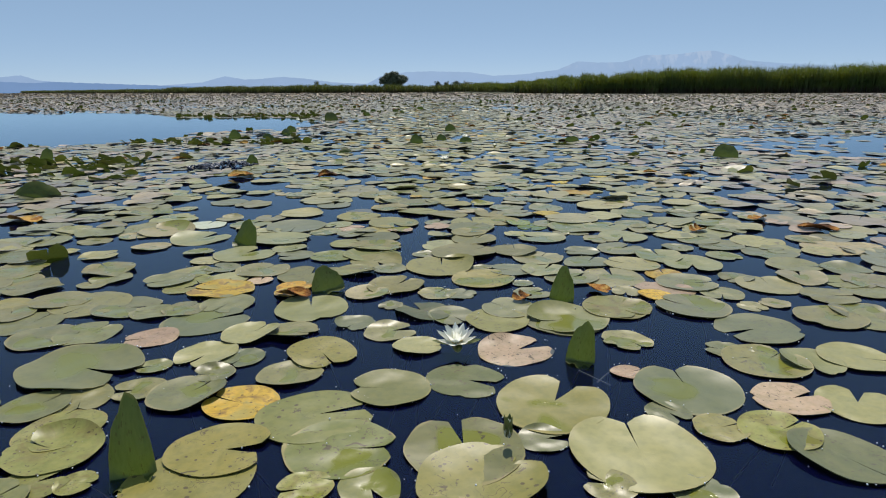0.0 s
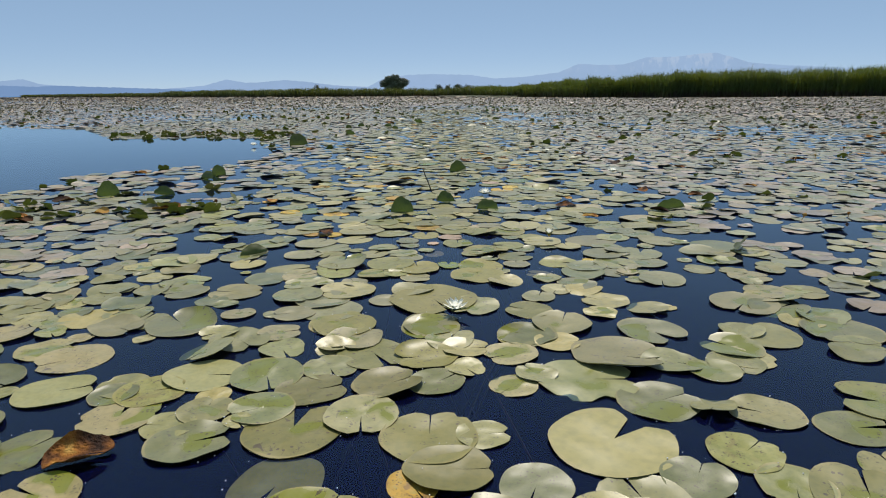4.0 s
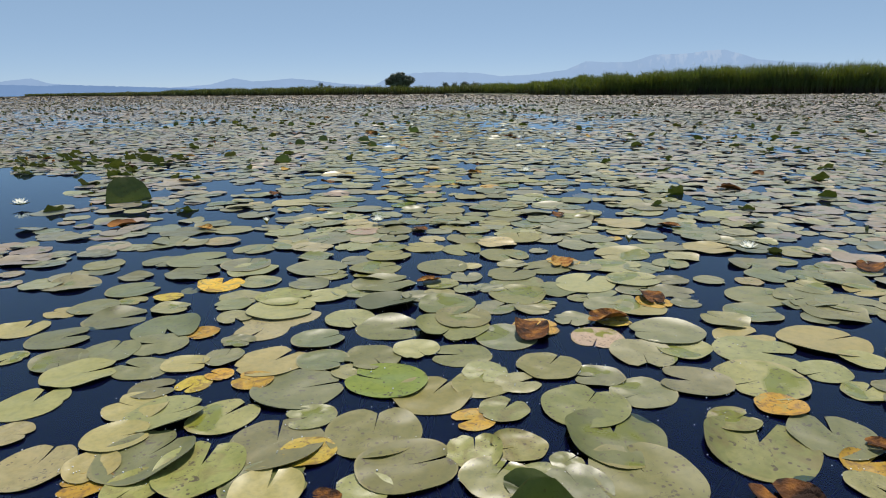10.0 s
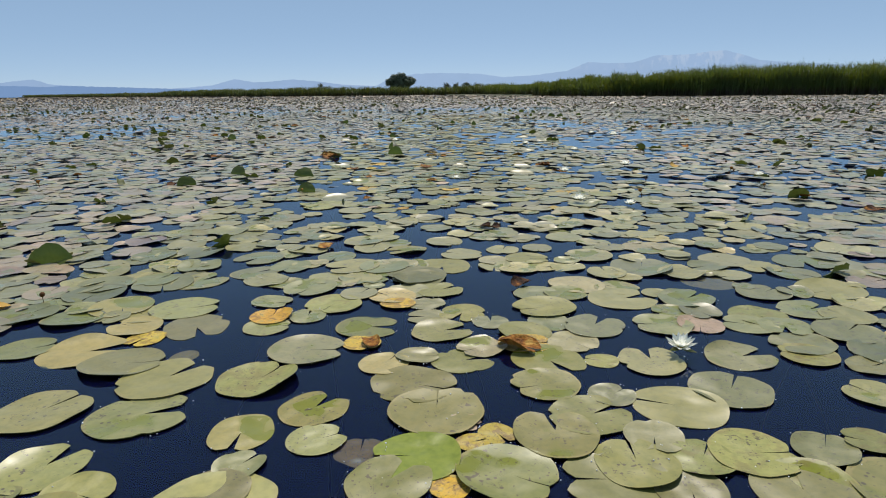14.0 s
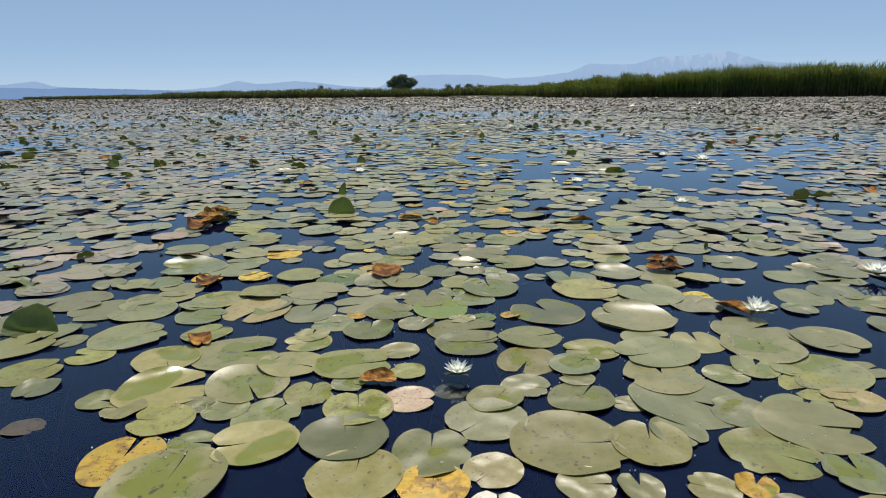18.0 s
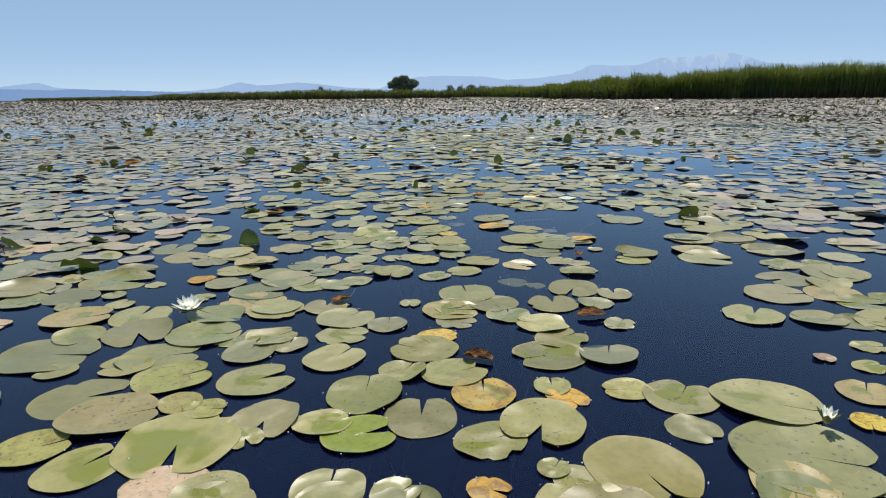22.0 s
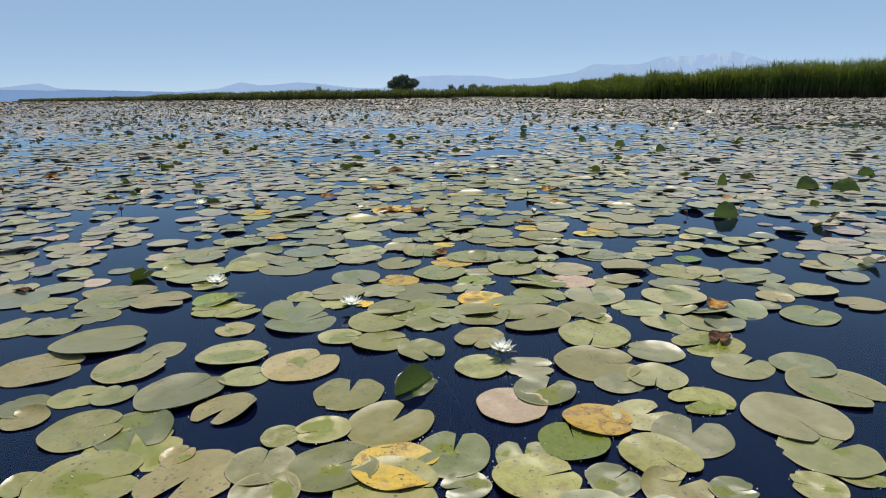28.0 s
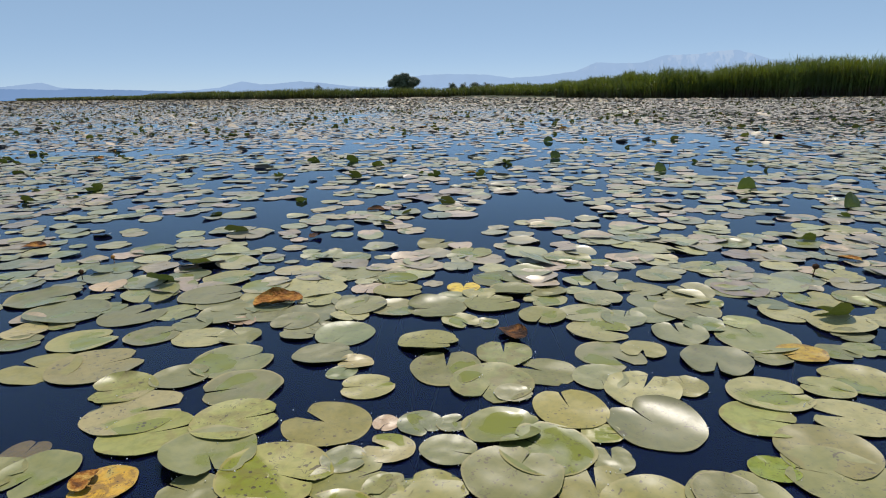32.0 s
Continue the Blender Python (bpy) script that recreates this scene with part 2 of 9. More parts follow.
petal_white = petal_material()
sepal_green = plain_material("sepal_green", (0.10, 0.15, 0.035), (0.15, 0.13, 0.05), 5, 0.45)
stamen_yellow = plain_material("stamen_yellow", (0.75, 0.52, 0.04), (0.62, 0.36, 0.03), 30, 0.6)
stalk_red = plain_material("stalk_red", (0.16, 0.07, 0.045), (0.10, 0.09, 0.04), 20, 0.5)
stalk_pale = plain_material("stalk_pale", (0.30, 0.22, 0.17), (0.22, 0.17, 0.12), 20, 0.4)
stick_dark = plain_material("stick_dark", (0.035, 0.032, 0.02), (0.07, 0.06, 0.035), 14, 0.6)
shell_dark = plain_material("shell_dark", (0.012, 0.013, 0.022), (0.05, 0.05, 0.07), 1.2, 0.16)
shell_pale = plain_material("shell_pale", (0.45, 0.44, 0.48), (0.28, 0.27, 0.34), 3, 0.25)
bark = plain_material("bark", (0.07, 0.055, 0.04), (0.11, 0.09, 0.07), 3, 0.85)
lakebed_mud = plain_material("lakebed_mud", (0.0012, 0.0016, 0.0014), (0.0018, 0.0020, 0.0016), 0.7, 0.9, bump=0)
lakebed_mud.node_tree.nodes["Principled BSDF"].inputs["Specular IOR Level"].default_value = 0.0
shore_soil = plain_material("shore_soil", (0.05, 0.045, 0.025), (0.06, 0.075, 0.025), 0.6, 0.95)


def water_material():
    """Clear water: a mirror at a low angle, dark and see-through from above, with small ripples."""
    n = Nodes("lake_water")
    where = n.add("NewGeometry").outputs["Position"]
    waves = n.math("ADD", n.noise(where, 1.3, 3, 0.55), n.math("MULTIPLY", n.noise(n.vec("MULTIPLY", where, (1, 2.2, 1)), 7.0, 2), 0.22))
    skin = n.bump(waves, 0.03, 0.05)
    gloss = n.add("BsdfGlossy")
    gloss.inputs["Roughness"].default_value = 0.05
    gloss.inputs["Color"].default_value = (0.78, 0.92, 1.0, 1)
    clear = n.add("BsdfTransparent")
    clear.inputs["Color"].default_value = (0.50, 0.60, 0.66, 1)
    edge = n.add("Fresnel")
    edge.inputs["IOR"].default_value = 1.333
    n.put(gloss.inputs["Normal"], skin)
    n.put(edge.inputs["Normal"], skin)
    silt = n.add("BsdfDiffuse")
    silt.inputs["Color"].default_value = (0.0014, 0.0020, 0.0160, 1)
    body = n.add("AddShader")
    n.put(body.inputs[0], clear.outputs[0])
    n.put(body.inputs[1], silt.outputs[0])
    both = n.add("MixShader")
    n.put(both.inputs[0], edge.outputs[0])
    n.put(both.inputs[1], body.outputs[0])
    n.put(both.inputs[2], gloss.outputs[0])
    n.put(n.tree.nodes["Material Output"].inputs["Surface"], both.outputs[0])
    return n.mat


lake_water = water_material()


def reed_material(name, low, mid, top):
    """Reed stems: dead brown feet at the waterline, green above, every blade a little different."""
    n = Nodes(name)
    rnd = chance(n, True)
    height = n.add("SeparateXYZ")
    n.put(height.inputs[0], n.add("NewGeometry").outputs["Position"])
    tall = n.math("ADD", height.outputs[2], n.math("MULTIPLY", n.math("SUBTRACT", rnd, 0.5), 0.7))
    base = n.ramp(n.math("DIVIDE", tall, 4.0), (0.10, low), (0.24, mid), (0.9, top))
    patch = n.noise(n.add("NewGeometry").outputs["Position"], 0.30, 4, 0.6)
    base = n.mix(n.ramp(patch, (0.42, 0.0), (0.62, 0.8)), base, n.mix(1.0, base, (1.5, 1.3, 0.7), "MULTIPLY"))
    base = n.mix(n.math("MULTIPLY", rnd, 0.35), base, (0.05, 0.075, 0.015))
    n.set(Base_Color=base, Roughness=0.6)
    glow = n.add("BsdfTranslucent")
    n.put(glow.inputs["Color"], n.mix(1.0, base, (1.5, 1.5, 0.7), "MULTIPLY"))
    both = n.add("MixShader")
    both.inputs[0].default_value = 0.32
    n.put(both.inputs[1], n.bsdf.outputs[0])
    n.put(both.inputs[2], glow.outputs[0])
    n.put(n.tree.nodes["Material Output"].inputs["Surface"], both.outputs[0])
    return n.mat


reed_tall = reed_material("reed_tall", (0.050, 0.034, 0.02), (0.080, 0.112, 0.022), (0.100, 0.130, 0.030))
reed_light = reed_material("reed_light", (0.06, 0.05, 0.02), (0.098, 0.130, 0.025), (0.115, 0.145, 0.035))
# The far belts' greens are lightened to carry the haze of distance.
reed_far = reed_material("reed_far", (0.05, 0.04, 0.02), (0.085, 0.105, 0.035), (0.095, 0.11, 0.045))
# Crown greens paled towards blue, with the aerial haze in the colour.
crown_green = plain_material("crown_green", (0.085, 0.105, 0.055), (0.12, 0.135, 0.075), 0.8, 0.7, bump=0)
# Opaque white drops: the sparkle of the sun is in their colour.
clear_drop = plain_material("clear_drop", (0.85, 0.87, 0.88), (0.9, 0.9, 0.9), 9, 0.05, bump=0)


def mountain_material(name, haze_tone, snow=0.0):
    """The far ranges: a plain distant backdrop, its glowing colour painted with the air's haze."""
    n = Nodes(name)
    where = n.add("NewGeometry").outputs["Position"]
    colour = n.mix(n.ramp(n.noise(where, 0.006, 4), (0.35, 0.0), (0.7, 0.5)), haze_tone, tuple(min(c * 1.12, 1) for c in haze_tone))
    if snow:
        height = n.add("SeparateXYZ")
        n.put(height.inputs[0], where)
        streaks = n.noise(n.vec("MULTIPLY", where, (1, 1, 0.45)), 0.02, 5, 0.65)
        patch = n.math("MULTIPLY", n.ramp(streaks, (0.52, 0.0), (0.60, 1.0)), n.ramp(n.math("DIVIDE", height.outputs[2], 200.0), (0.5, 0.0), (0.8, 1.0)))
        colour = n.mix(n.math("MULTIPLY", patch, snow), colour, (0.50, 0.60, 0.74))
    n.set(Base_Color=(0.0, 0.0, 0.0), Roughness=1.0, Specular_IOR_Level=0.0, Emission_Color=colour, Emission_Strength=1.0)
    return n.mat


# Pale blues that hold the haze in front of each range.
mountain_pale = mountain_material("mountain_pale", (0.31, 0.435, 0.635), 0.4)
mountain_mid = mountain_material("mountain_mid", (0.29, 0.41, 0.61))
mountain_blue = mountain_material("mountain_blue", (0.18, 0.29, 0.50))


# ---- helpers ----
def mesh_from(name, verts, faces, uvs=None, material=None, smooth=True):
    me = bpy.data.meshes.new(name)
    me.from_pydata([tuple(v) for v in verts], [], faces)
    if uvs is not None:
        layer = me.uv_layers.new(name="UVMap")
        index = np.empty(len(me.loops), dtype=np.int32)
        me.loops.foreach_get("vertex_index", index)
        layer.data.foreach_set("uv", np.asarray(uvs, dtype=np.float32)[index].ravel())
    if smooth:
        me.polygons.foreach_set("use_smooth", np.ones(len(me.polygons), dtype=bool))
    if material:
        me.materials.append(material)
    me.update()
    return me


def part(name, bm, material, parent, label=""):
    """Links a bmesh as one mesh object under a thing or a part."""
    me = bpy.data.meshes.new(name)
    bm.to_mesh(me)
    bm.free()
    me.polygons.foreach_set("use_smooth", np.ones(len(me.polygons), dtype=bool))
    me.materials.append(material)
    return child(name, me, parent, label)


def child(name, me, parent, label="", m=None):
    ob = new(name, me)
    ob.parent = parent
    if m is not None:
        ob.matrix_basis = m
    return tagged(ob, label)


def scatter(name, verts, faces, uvs, where, turn, tilt, lean, size, material):
    """Many copies of one small leaf joined into one mesh: places (n, 3), turns, tilts, the way each leans, and sizes."""
    count, nv = len(where), len(verts)
    v = np.asarray(verts, dtype=np.float64)[None] * size[:, None, None]
    c, s = np.cos(turn)[:, None], np.sin(turn)[:, None]
    x, y, z = v[..., 0] * c - v[..., 1] * s, v[..., 0] * s + v[..., 1] * c, v[..., 2]
    ax, ay = np.cos(lean)[:, None], np.sin(lean)[:, None]
    along = x * ax + y * ay
    across = -x * ay + y * ax
    ct, st = np.cos(tilt)[:, None], np.sin(tilt)[:, None]
    along, z = along * ct - z * st, along * st + z * ct
    x, y = along * ax - across * ay, along * ay + across * ax
    co = np.stack([x + where[:, None, 0], y + where[:, None, 1], z + where[:, None, 2]], -1).reshape(-1, 3)
    tri = np.asarray(faces, dtype=np.int64)
    loops = (tri[None] + (np.arange(count) * nv)[:, None, None]).reshape(-1)
    me = bpy.data.meshes.new(name)
    me.vertices.add(len(co))
    me.vertices.foreach_set("co", co.astype(np.float32).ravel())
    me.loops.add(len(loops))
    me.loops.foreach_set("vertex_index", loops.astype(np.int32))
    me.polygons.add(len(loops) // 3)
    me.polygons.foreach_set("loop_start", np.arange(0, len(loops), 3, dtype=np.int32))
    me.polygons.foreach_set("use_smooth", np.ones(len(loops) // 3, dtype=bool))
    if uvs is not None:
        layer = me.uv_layers.new(name="UVMap")
        layer.data.foreach_set("uv", np.tile(np.asarray(uvs, dtype=np.float32)[tri.reshape(-1)], (count, 1)).ravel())
    me.materials.append(material)
    me.update(calc_edges=True)
    me.validate()
    return new(name, me)


def pad_shape(seed, segments, rings, skirt=True, wavy=1.0, curl=0.0, bites=0):
    """A round leaf of unit radius with its notch towards +x: points, triangles and texture places.
    curl lifts the rim on one side, bites are nibbled out of it."""
    rng = random.Random(seed)
    gap = radians(rng.choice([rng.uniform(1, 3), rng.uniform(2, 7), rng.uniform(7, 15)]))
    waves = [(rng.randint(2, 7), rng.uniform(0, 6.28), rng.uniform(0.004, 0.016)) for _ in range(4)]
    ruffle = [(rng.randint(2, 5), rng.uniform(0, 6.28), wavy * rng.uniform(0.004, 0.020)) for _ in range(3)]
    cup, squash = rng.choice([0.0, 0.0, 0.01, 0.03]), rng.uniform(0.88, 1.0)
    fold = rng.uniform(-0.02, 0.03) * wavy
    angles = [gap + (2 * math.pi - 2 * gap) * i / segments for i in range(segments + 1)]
    apex, lobe = rng.uniform(0.02, 0.12), rng.uniform(0.14, 0.30)
    curl_at, curl_wide = rng.uniform(0, 6.28), rng.uniform(0.5, 0.95)
    nibbled = [(rng.uniform(0.5, 5.8), rng.uniform(0.05, 0.14), rng.uniform(0.06, 0.20)) for _ in range(bites)]
    verts, faces = [(apex, 0, 0.0)], []
    edges = [0.42, 0.74, 0.93, 1.0][4 - rings:] if rings < 4 else [0.3, 0.62, 0.86, 1.0]
    for share in edges:
        for a in angles:
            near = min(a, 2 * math.pi - a) - gap
            round_off = 1 - lobe * math.exp(-((near / 0.20) ** 2))
            bite = sum(d * math.exp(-(((a - at) / w) ** 4)) for at, w, d in nibbled)
            r = share * (round_off + sum(k * math.sin(m * a + p) for m, p, k in waves)) - share**6 * bite
            x, y = r * math.cos(a), r * math.sin(a) * squash
            x += apex * (1 - share)
            z = cup * share**4 + share**3 * sum(k * math.sin(m * a + p) for m, p, k in ruffle) + fold * abs(y) * share
            side = max((math.cos(a - curl_at) - 1 + curl_wide) / curl_wide, 0.0)
            z += curl * side * side * share**3.5
            verts.append((x * (1 - 0.35 * curl * side * share**3), y * (1 - 0.35 * curl * side * share**3), z))
    step = segments + 1
    for i in range(segments):
        faces.append((0, 1 + i, 2 + i))
    for k in range(len(edges) - 1):
        for i in range(segments):
            a, b = 1 + k * step + i, 1 + (k + 1) * step + i
            faces += [(a, b, b + 1), (a, b + 1, a + 1)]
    if skirt:
        last = 1 + (len(edges) - 1) * step
        rim, under = len(verts), len(verts) + step
        verts += [verts[last + i] for i in range(step)]
        verts += [(x * 0.992, y * 0.992, z - 0.020) for x, y, z in verts[last : last + step]]
        for i in range(segments):
            faces += [(rim + i, under + i, under + i + 1), (rim + i, under + i + 1, rim + i + 1)]
    uvs = [(0.5 + 0.5 * x, 0.5 + 0.5 * y) for x, y, _ in verts]
    return verts, faces, uvs


# ---- setting: water, lake bed, shores, mountains ----
def sheet(name, points, z, material):
    return new(name, mesh_from(name, [(x, y, z) for x, y in points], [tuple(range(len(points)))], None, material, False))


ring = [(4700 * math.cos(i * math.pi / 24), 4700 * math.sin(i * math.pi / 24)) for i in range(48)]
tagged(sheet("water", ring, 0.0, lake_water), "still dark blue lake water with faint ripples", "water", kind="structure")
tagged(sheet("lakebed", ring, -2.6, lakebed_mud), "dark muddy bed of the shallow lake", "lake bed", kind="structure")

SHORE = [(-330, 490), (-240, 400), (-120, 270), (-45, 190), (-4, 184), (8, 146), (17, 118), (22, 104), (31, 94), (44, 90), (60, 88), (90, 86), (140, 84), (260, 80)]


def shore_land():
    verts, faces = [], []
    for x, y in SHORE:
        verts += [(x, y + 0.5, -0.3), (x * 1.02, y + 3.0, 0.25), (x * 1.5, y + 900.0, 1.5)]
    for i in range(len(SHORE) - 1):
        a, b = 3 * i, 3 * i + 3
        faces += [(a, b, b + 1, a + 1), (a + 1, b + 1, b + 2, a + 2)]
    tagged(new("ground", mesh_from("ground", verts, faces, None, shore_soil, False)), "low marshy shore behind the reeds", "ground", kind="structure")


shore_land()


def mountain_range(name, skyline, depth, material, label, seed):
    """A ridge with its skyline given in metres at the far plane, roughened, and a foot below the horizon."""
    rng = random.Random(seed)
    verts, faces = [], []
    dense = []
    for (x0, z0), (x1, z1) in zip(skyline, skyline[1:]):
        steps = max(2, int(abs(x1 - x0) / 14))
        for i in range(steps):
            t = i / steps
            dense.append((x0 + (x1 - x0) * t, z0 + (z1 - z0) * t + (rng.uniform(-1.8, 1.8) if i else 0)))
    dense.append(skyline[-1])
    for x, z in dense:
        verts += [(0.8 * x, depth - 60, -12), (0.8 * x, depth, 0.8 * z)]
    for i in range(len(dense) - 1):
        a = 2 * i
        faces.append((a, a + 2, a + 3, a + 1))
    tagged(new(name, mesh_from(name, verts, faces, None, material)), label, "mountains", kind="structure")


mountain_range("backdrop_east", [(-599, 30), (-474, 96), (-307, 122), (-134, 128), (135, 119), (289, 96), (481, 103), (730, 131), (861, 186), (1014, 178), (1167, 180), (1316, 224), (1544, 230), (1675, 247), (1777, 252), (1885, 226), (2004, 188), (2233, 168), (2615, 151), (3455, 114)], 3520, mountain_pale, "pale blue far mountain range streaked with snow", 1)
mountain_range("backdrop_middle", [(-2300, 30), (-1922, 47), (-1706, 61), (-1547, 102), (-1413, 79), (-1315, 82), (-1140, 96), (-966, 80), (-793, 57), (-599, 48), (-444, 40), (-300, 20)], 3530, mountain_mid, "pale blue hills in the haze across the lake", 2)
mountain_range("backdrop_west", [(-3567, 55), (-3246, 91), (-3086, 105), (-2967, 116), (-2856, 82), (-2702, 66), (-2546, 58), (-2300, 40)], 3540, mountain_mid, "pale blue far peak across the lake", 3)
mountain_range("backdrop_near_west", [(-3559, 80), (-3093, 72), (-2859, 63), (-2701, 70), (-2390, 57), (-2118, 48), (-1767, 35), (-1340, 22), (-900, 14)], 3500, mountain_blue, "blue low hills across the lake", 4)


# ---- reeds and trees on the shore ----
BLADE = [(-1, 0, 0), (1, 0, 0), (0.9, 0.03, 0.45), (-0.9, 0.03, 0.45), (0.55, 0.10, 0.8), (-0.55, 0.10, 0.8), (0.0, 0.26, 1.0)]
BLADE_FACES = [(0, 1, 2), (0, 2, 3), (3, 2, 4), (3, 4, 5), (5, 4, 6)]


def reed_bed(name, line, deep, count, height, width, material, label, seed, ramp=0.0, start=1.0):
    """Upright reeds in a belt along a line of the shore, thick at the front; the tops are uneven, in waves and tufts."""
    rng = np.random.RandomState(seed)
    pts = np.array(line, dtype=float)
    seg = np.hypot(*np.diff(pts, axis=0).T)
    at = rng.rand(count) * seg.sum()
    ends = np.r_[0, np.cumsum(seg)]
    x, y = np.interp(at, ends, pts[:, 0]), np.interp(at, ends, pts[:, 1])
    back = rng.rand(count) ** 1.6 * deep
    x, y = x + rng.uniform(-0.4, 0.4, count) + back * 0.25, y + back
    y += 0.9 * np.sin(at * 0.23) + 0.6 * np.sin(at * 0.61 + 1)
    rise = np.interp(at, [0, ramp + 0.01], [start, 1.0])
    tall = rise * height * (0.84 + 0.10 * np.sin(at * 0.17 + 1.0) * np.sin(at * 0.071) + 0.05 * np.sin(at * 0.83) + 0.05 * np.sin(at * 2.1) + 0.05 * np.sin(at * 0.37 + 2.0) * np.sin(at * 1.3) + rng.uniform(-0.26, 0.13, count) + (rng.rand(count) < 0.02) * 0.10) * (0.9 + 0.12 * back / deep)
    leaf = rng.rand(count) < 0.66
    foot = np.where(leaf, tall * rng.uniform(0.12, 0.85, count), 0.0)
    tall = np.where(leaf, height * rng.uniform(0.14, 0.26, count), tall)
    turn = rng.uniform(0, 6.28, count)
    lean = rng.uniform(0, 6.28, count)
    tilt = np.where(leaf, rng.uniform(0.3, 1.4, count), rng.uniform(0.0, 0.14, count))
    co = np.repeat(np.array(BLADE)[None], count, 0)
    co = co * np.stack([width * rng.uniform(0.6, 1.4, count), tall * rng.uniform(0.3, 1.4, count), tall], -1)[:, None, :]
    ct, st = np.cos(turn)[:, None], np.sin(turn)[:, None]
    px, py = co[..., 0] * ct - co[..., 1] * st, co[..., 0] * st + co[..., 1] * ct
    px, py = px + co[..., 2] * (np.sin(tilt) * np.cos(lean))[:, None] + x[:, None], py + co[..., 2] * (np.sin(tilt) * np.sin(lean))[:, None] + y[:, None]
    verts = np.stack([px, py, co[..., 2] * np.cos(tilt)[:, None] + foot[:, None] - 0.1], -1).reshape(-1, 3)
    ob = scatter(name, [(0, 0, 0), (0, 0, 0), (0, 0, 0)], [(0, 1, 2)], None, np.zeros((1, 3)), np.zeros(1), np.zeros(1), np.zeros(1), np.ones(1), material)
    me = ob.data
    me.clear_geometry()
    loops = (np.array(BLADE_FACES)[None] + (np.arange(count) * len(BLADE))[:, None, None]).reshape(-1)
    me.vertices.add(len(verts))
    me.vertices.foreach_set("co", verts.astype(np.float32).ravel())
    me.loops.add(len(loops))
    me.loops.foreach_set("vertex_index", loops.astype(np.int32))
    me.polygons.add(len(loops) // 3)
    me.polygons.foreach_set("loop_start", np.arange(0, len(loops), 3, dtype=np.int32))
    me.update(calc_edges=True)
    return tagged(ob, label, "reeds", kind="stuff")


reed_bed("reed_bed", [(17, 119), (22, 105), (31, 95), (44, 91), (60, 89)], 9, 60000, 4.25, 0.045, reed_tall, "dense tall green reeds with brown feet at the waterline", 11, 26.0, 0.66)
reed_bed("reed_bed", [(60, 89), (90, 87), (140, 85)], 9, 40000, 4.4, 0.05, reed_tall, "dense tall green reeds with brown feet at the waterline", 12)
reed_bed("reed_bed", [(7, 160), (10, 146), (18, 120)], 10, 22000, 2.8, 0.05, reed_light, "low bright green sedge beside the tall reeds", 13)
reed_bed("reed_bed", [(14, 126), (18, 114), (22, 104), (31, 94)], 5, 16000, 2.7, 0.05, reed_light, "low bright green sedge at the foot of the tall reeds", 16)
reed_bed("reed_bed", [(-120, 271), (-45, 191), (-4, 185), (8, 165)], 8, 30000, 2.9, 0.09, reed_far, "dark green belt of reeds along the far shore", 14)
reed_bed("reed_bed", [(-330, 491), (-240, 401), (-120, 271)], 8, 20000, 2.3, 0.16, reed_far, "thin dark green belt of reeds across the lake", 15)


def tree(x, y, crowns, seed, label, leaves):
    """A tapered trunk with limbs, and crowns of many small leaf clumps with gaps between them."""
    rng = random.Random(seed)
    root = tagged(new("tree"), label, "tree")
    root.location = (x, y, 0.2)
    bm = bmesh.new()
    for cx, cy, cz, r in crowns:
        start, end = Vector((cx * 0.25, cy * 0.25, 0)), Vector((cx, cy, cz + r * 0.3))
        way = end - start
        made = bmesh.ops.create_cone(bm, cap_ends=True, segments=8, radius1=0.10 * r, radius2=0.03 * r, depth=way.length)
        m = Matrix.Translation((start + end) / 2) @ way.to_track_quat("Z", "Y").to_matrix().to_4x4()
        bmesh.ops.transform(bm, matrix=m, verts=made["verts"])
        for _ in range(5):
            a, u = rng.uniform(0, 6.28), rng.uniform(-0.2, 0.7)
            tip = end + Vector((math.cos(a) * r * 0.7, math.sin(a) * r * 0.7, u * r * 0.6))
            base = start.lerp(end, rng.uniform(0.45, 0.95))
            limb = tip - base
            made = bmesh.ops.create_cone(bm, cap_ends=True, segments=6, radius1=0.035 * r, radius2=0.01 * r, depth=limb.length)
            m = Matrix.Translation((base + tip) / 2) @ limb.to_track_quat("Z", "Y").to_matrix().to_4x4()
            bmesh.ops.transform(bm, matrix=m, verts=made["verts"])
    part("trunk", bm, bark, root)
    for cx, cy, cz, r in crowns:
        verts, faces = [], []
        lumps = [(Vector((rng.gauss(0, 1), rng.gauss(0, 1), rng.gauss(0, 0.8))).normalized() * r * rng.uniform(0.2, 0.72), r * rng.uniform(0.32, 0.48)) for _ in range(22)]
        for _ in range(leaves):
            at, size = rng.choice(lumps)
            d = Vector((rng.gauss(0, 1), rng.gauss(0, 1), rng.gauss(0, 1))).normalized()
            p = at + d * size * rng.uniform(0.6, 1.0) + Vector((cx, cy, cz))
            a = d.orthogonal().normalized() * r * rng.uniform(0.05, 0.10)
            b = d.cross(a).normalized() * r * rng.uniform(0.05, 0.10)
            i = len(verts)
            verts += [p - a, p + b * 0.7, p + a, p - b * 0.7]
            faces.append((i, i + 1, i + 2, i + 3))
        child("crown", mesh_from("crown", verts, faces, None, crown_green, False), root)


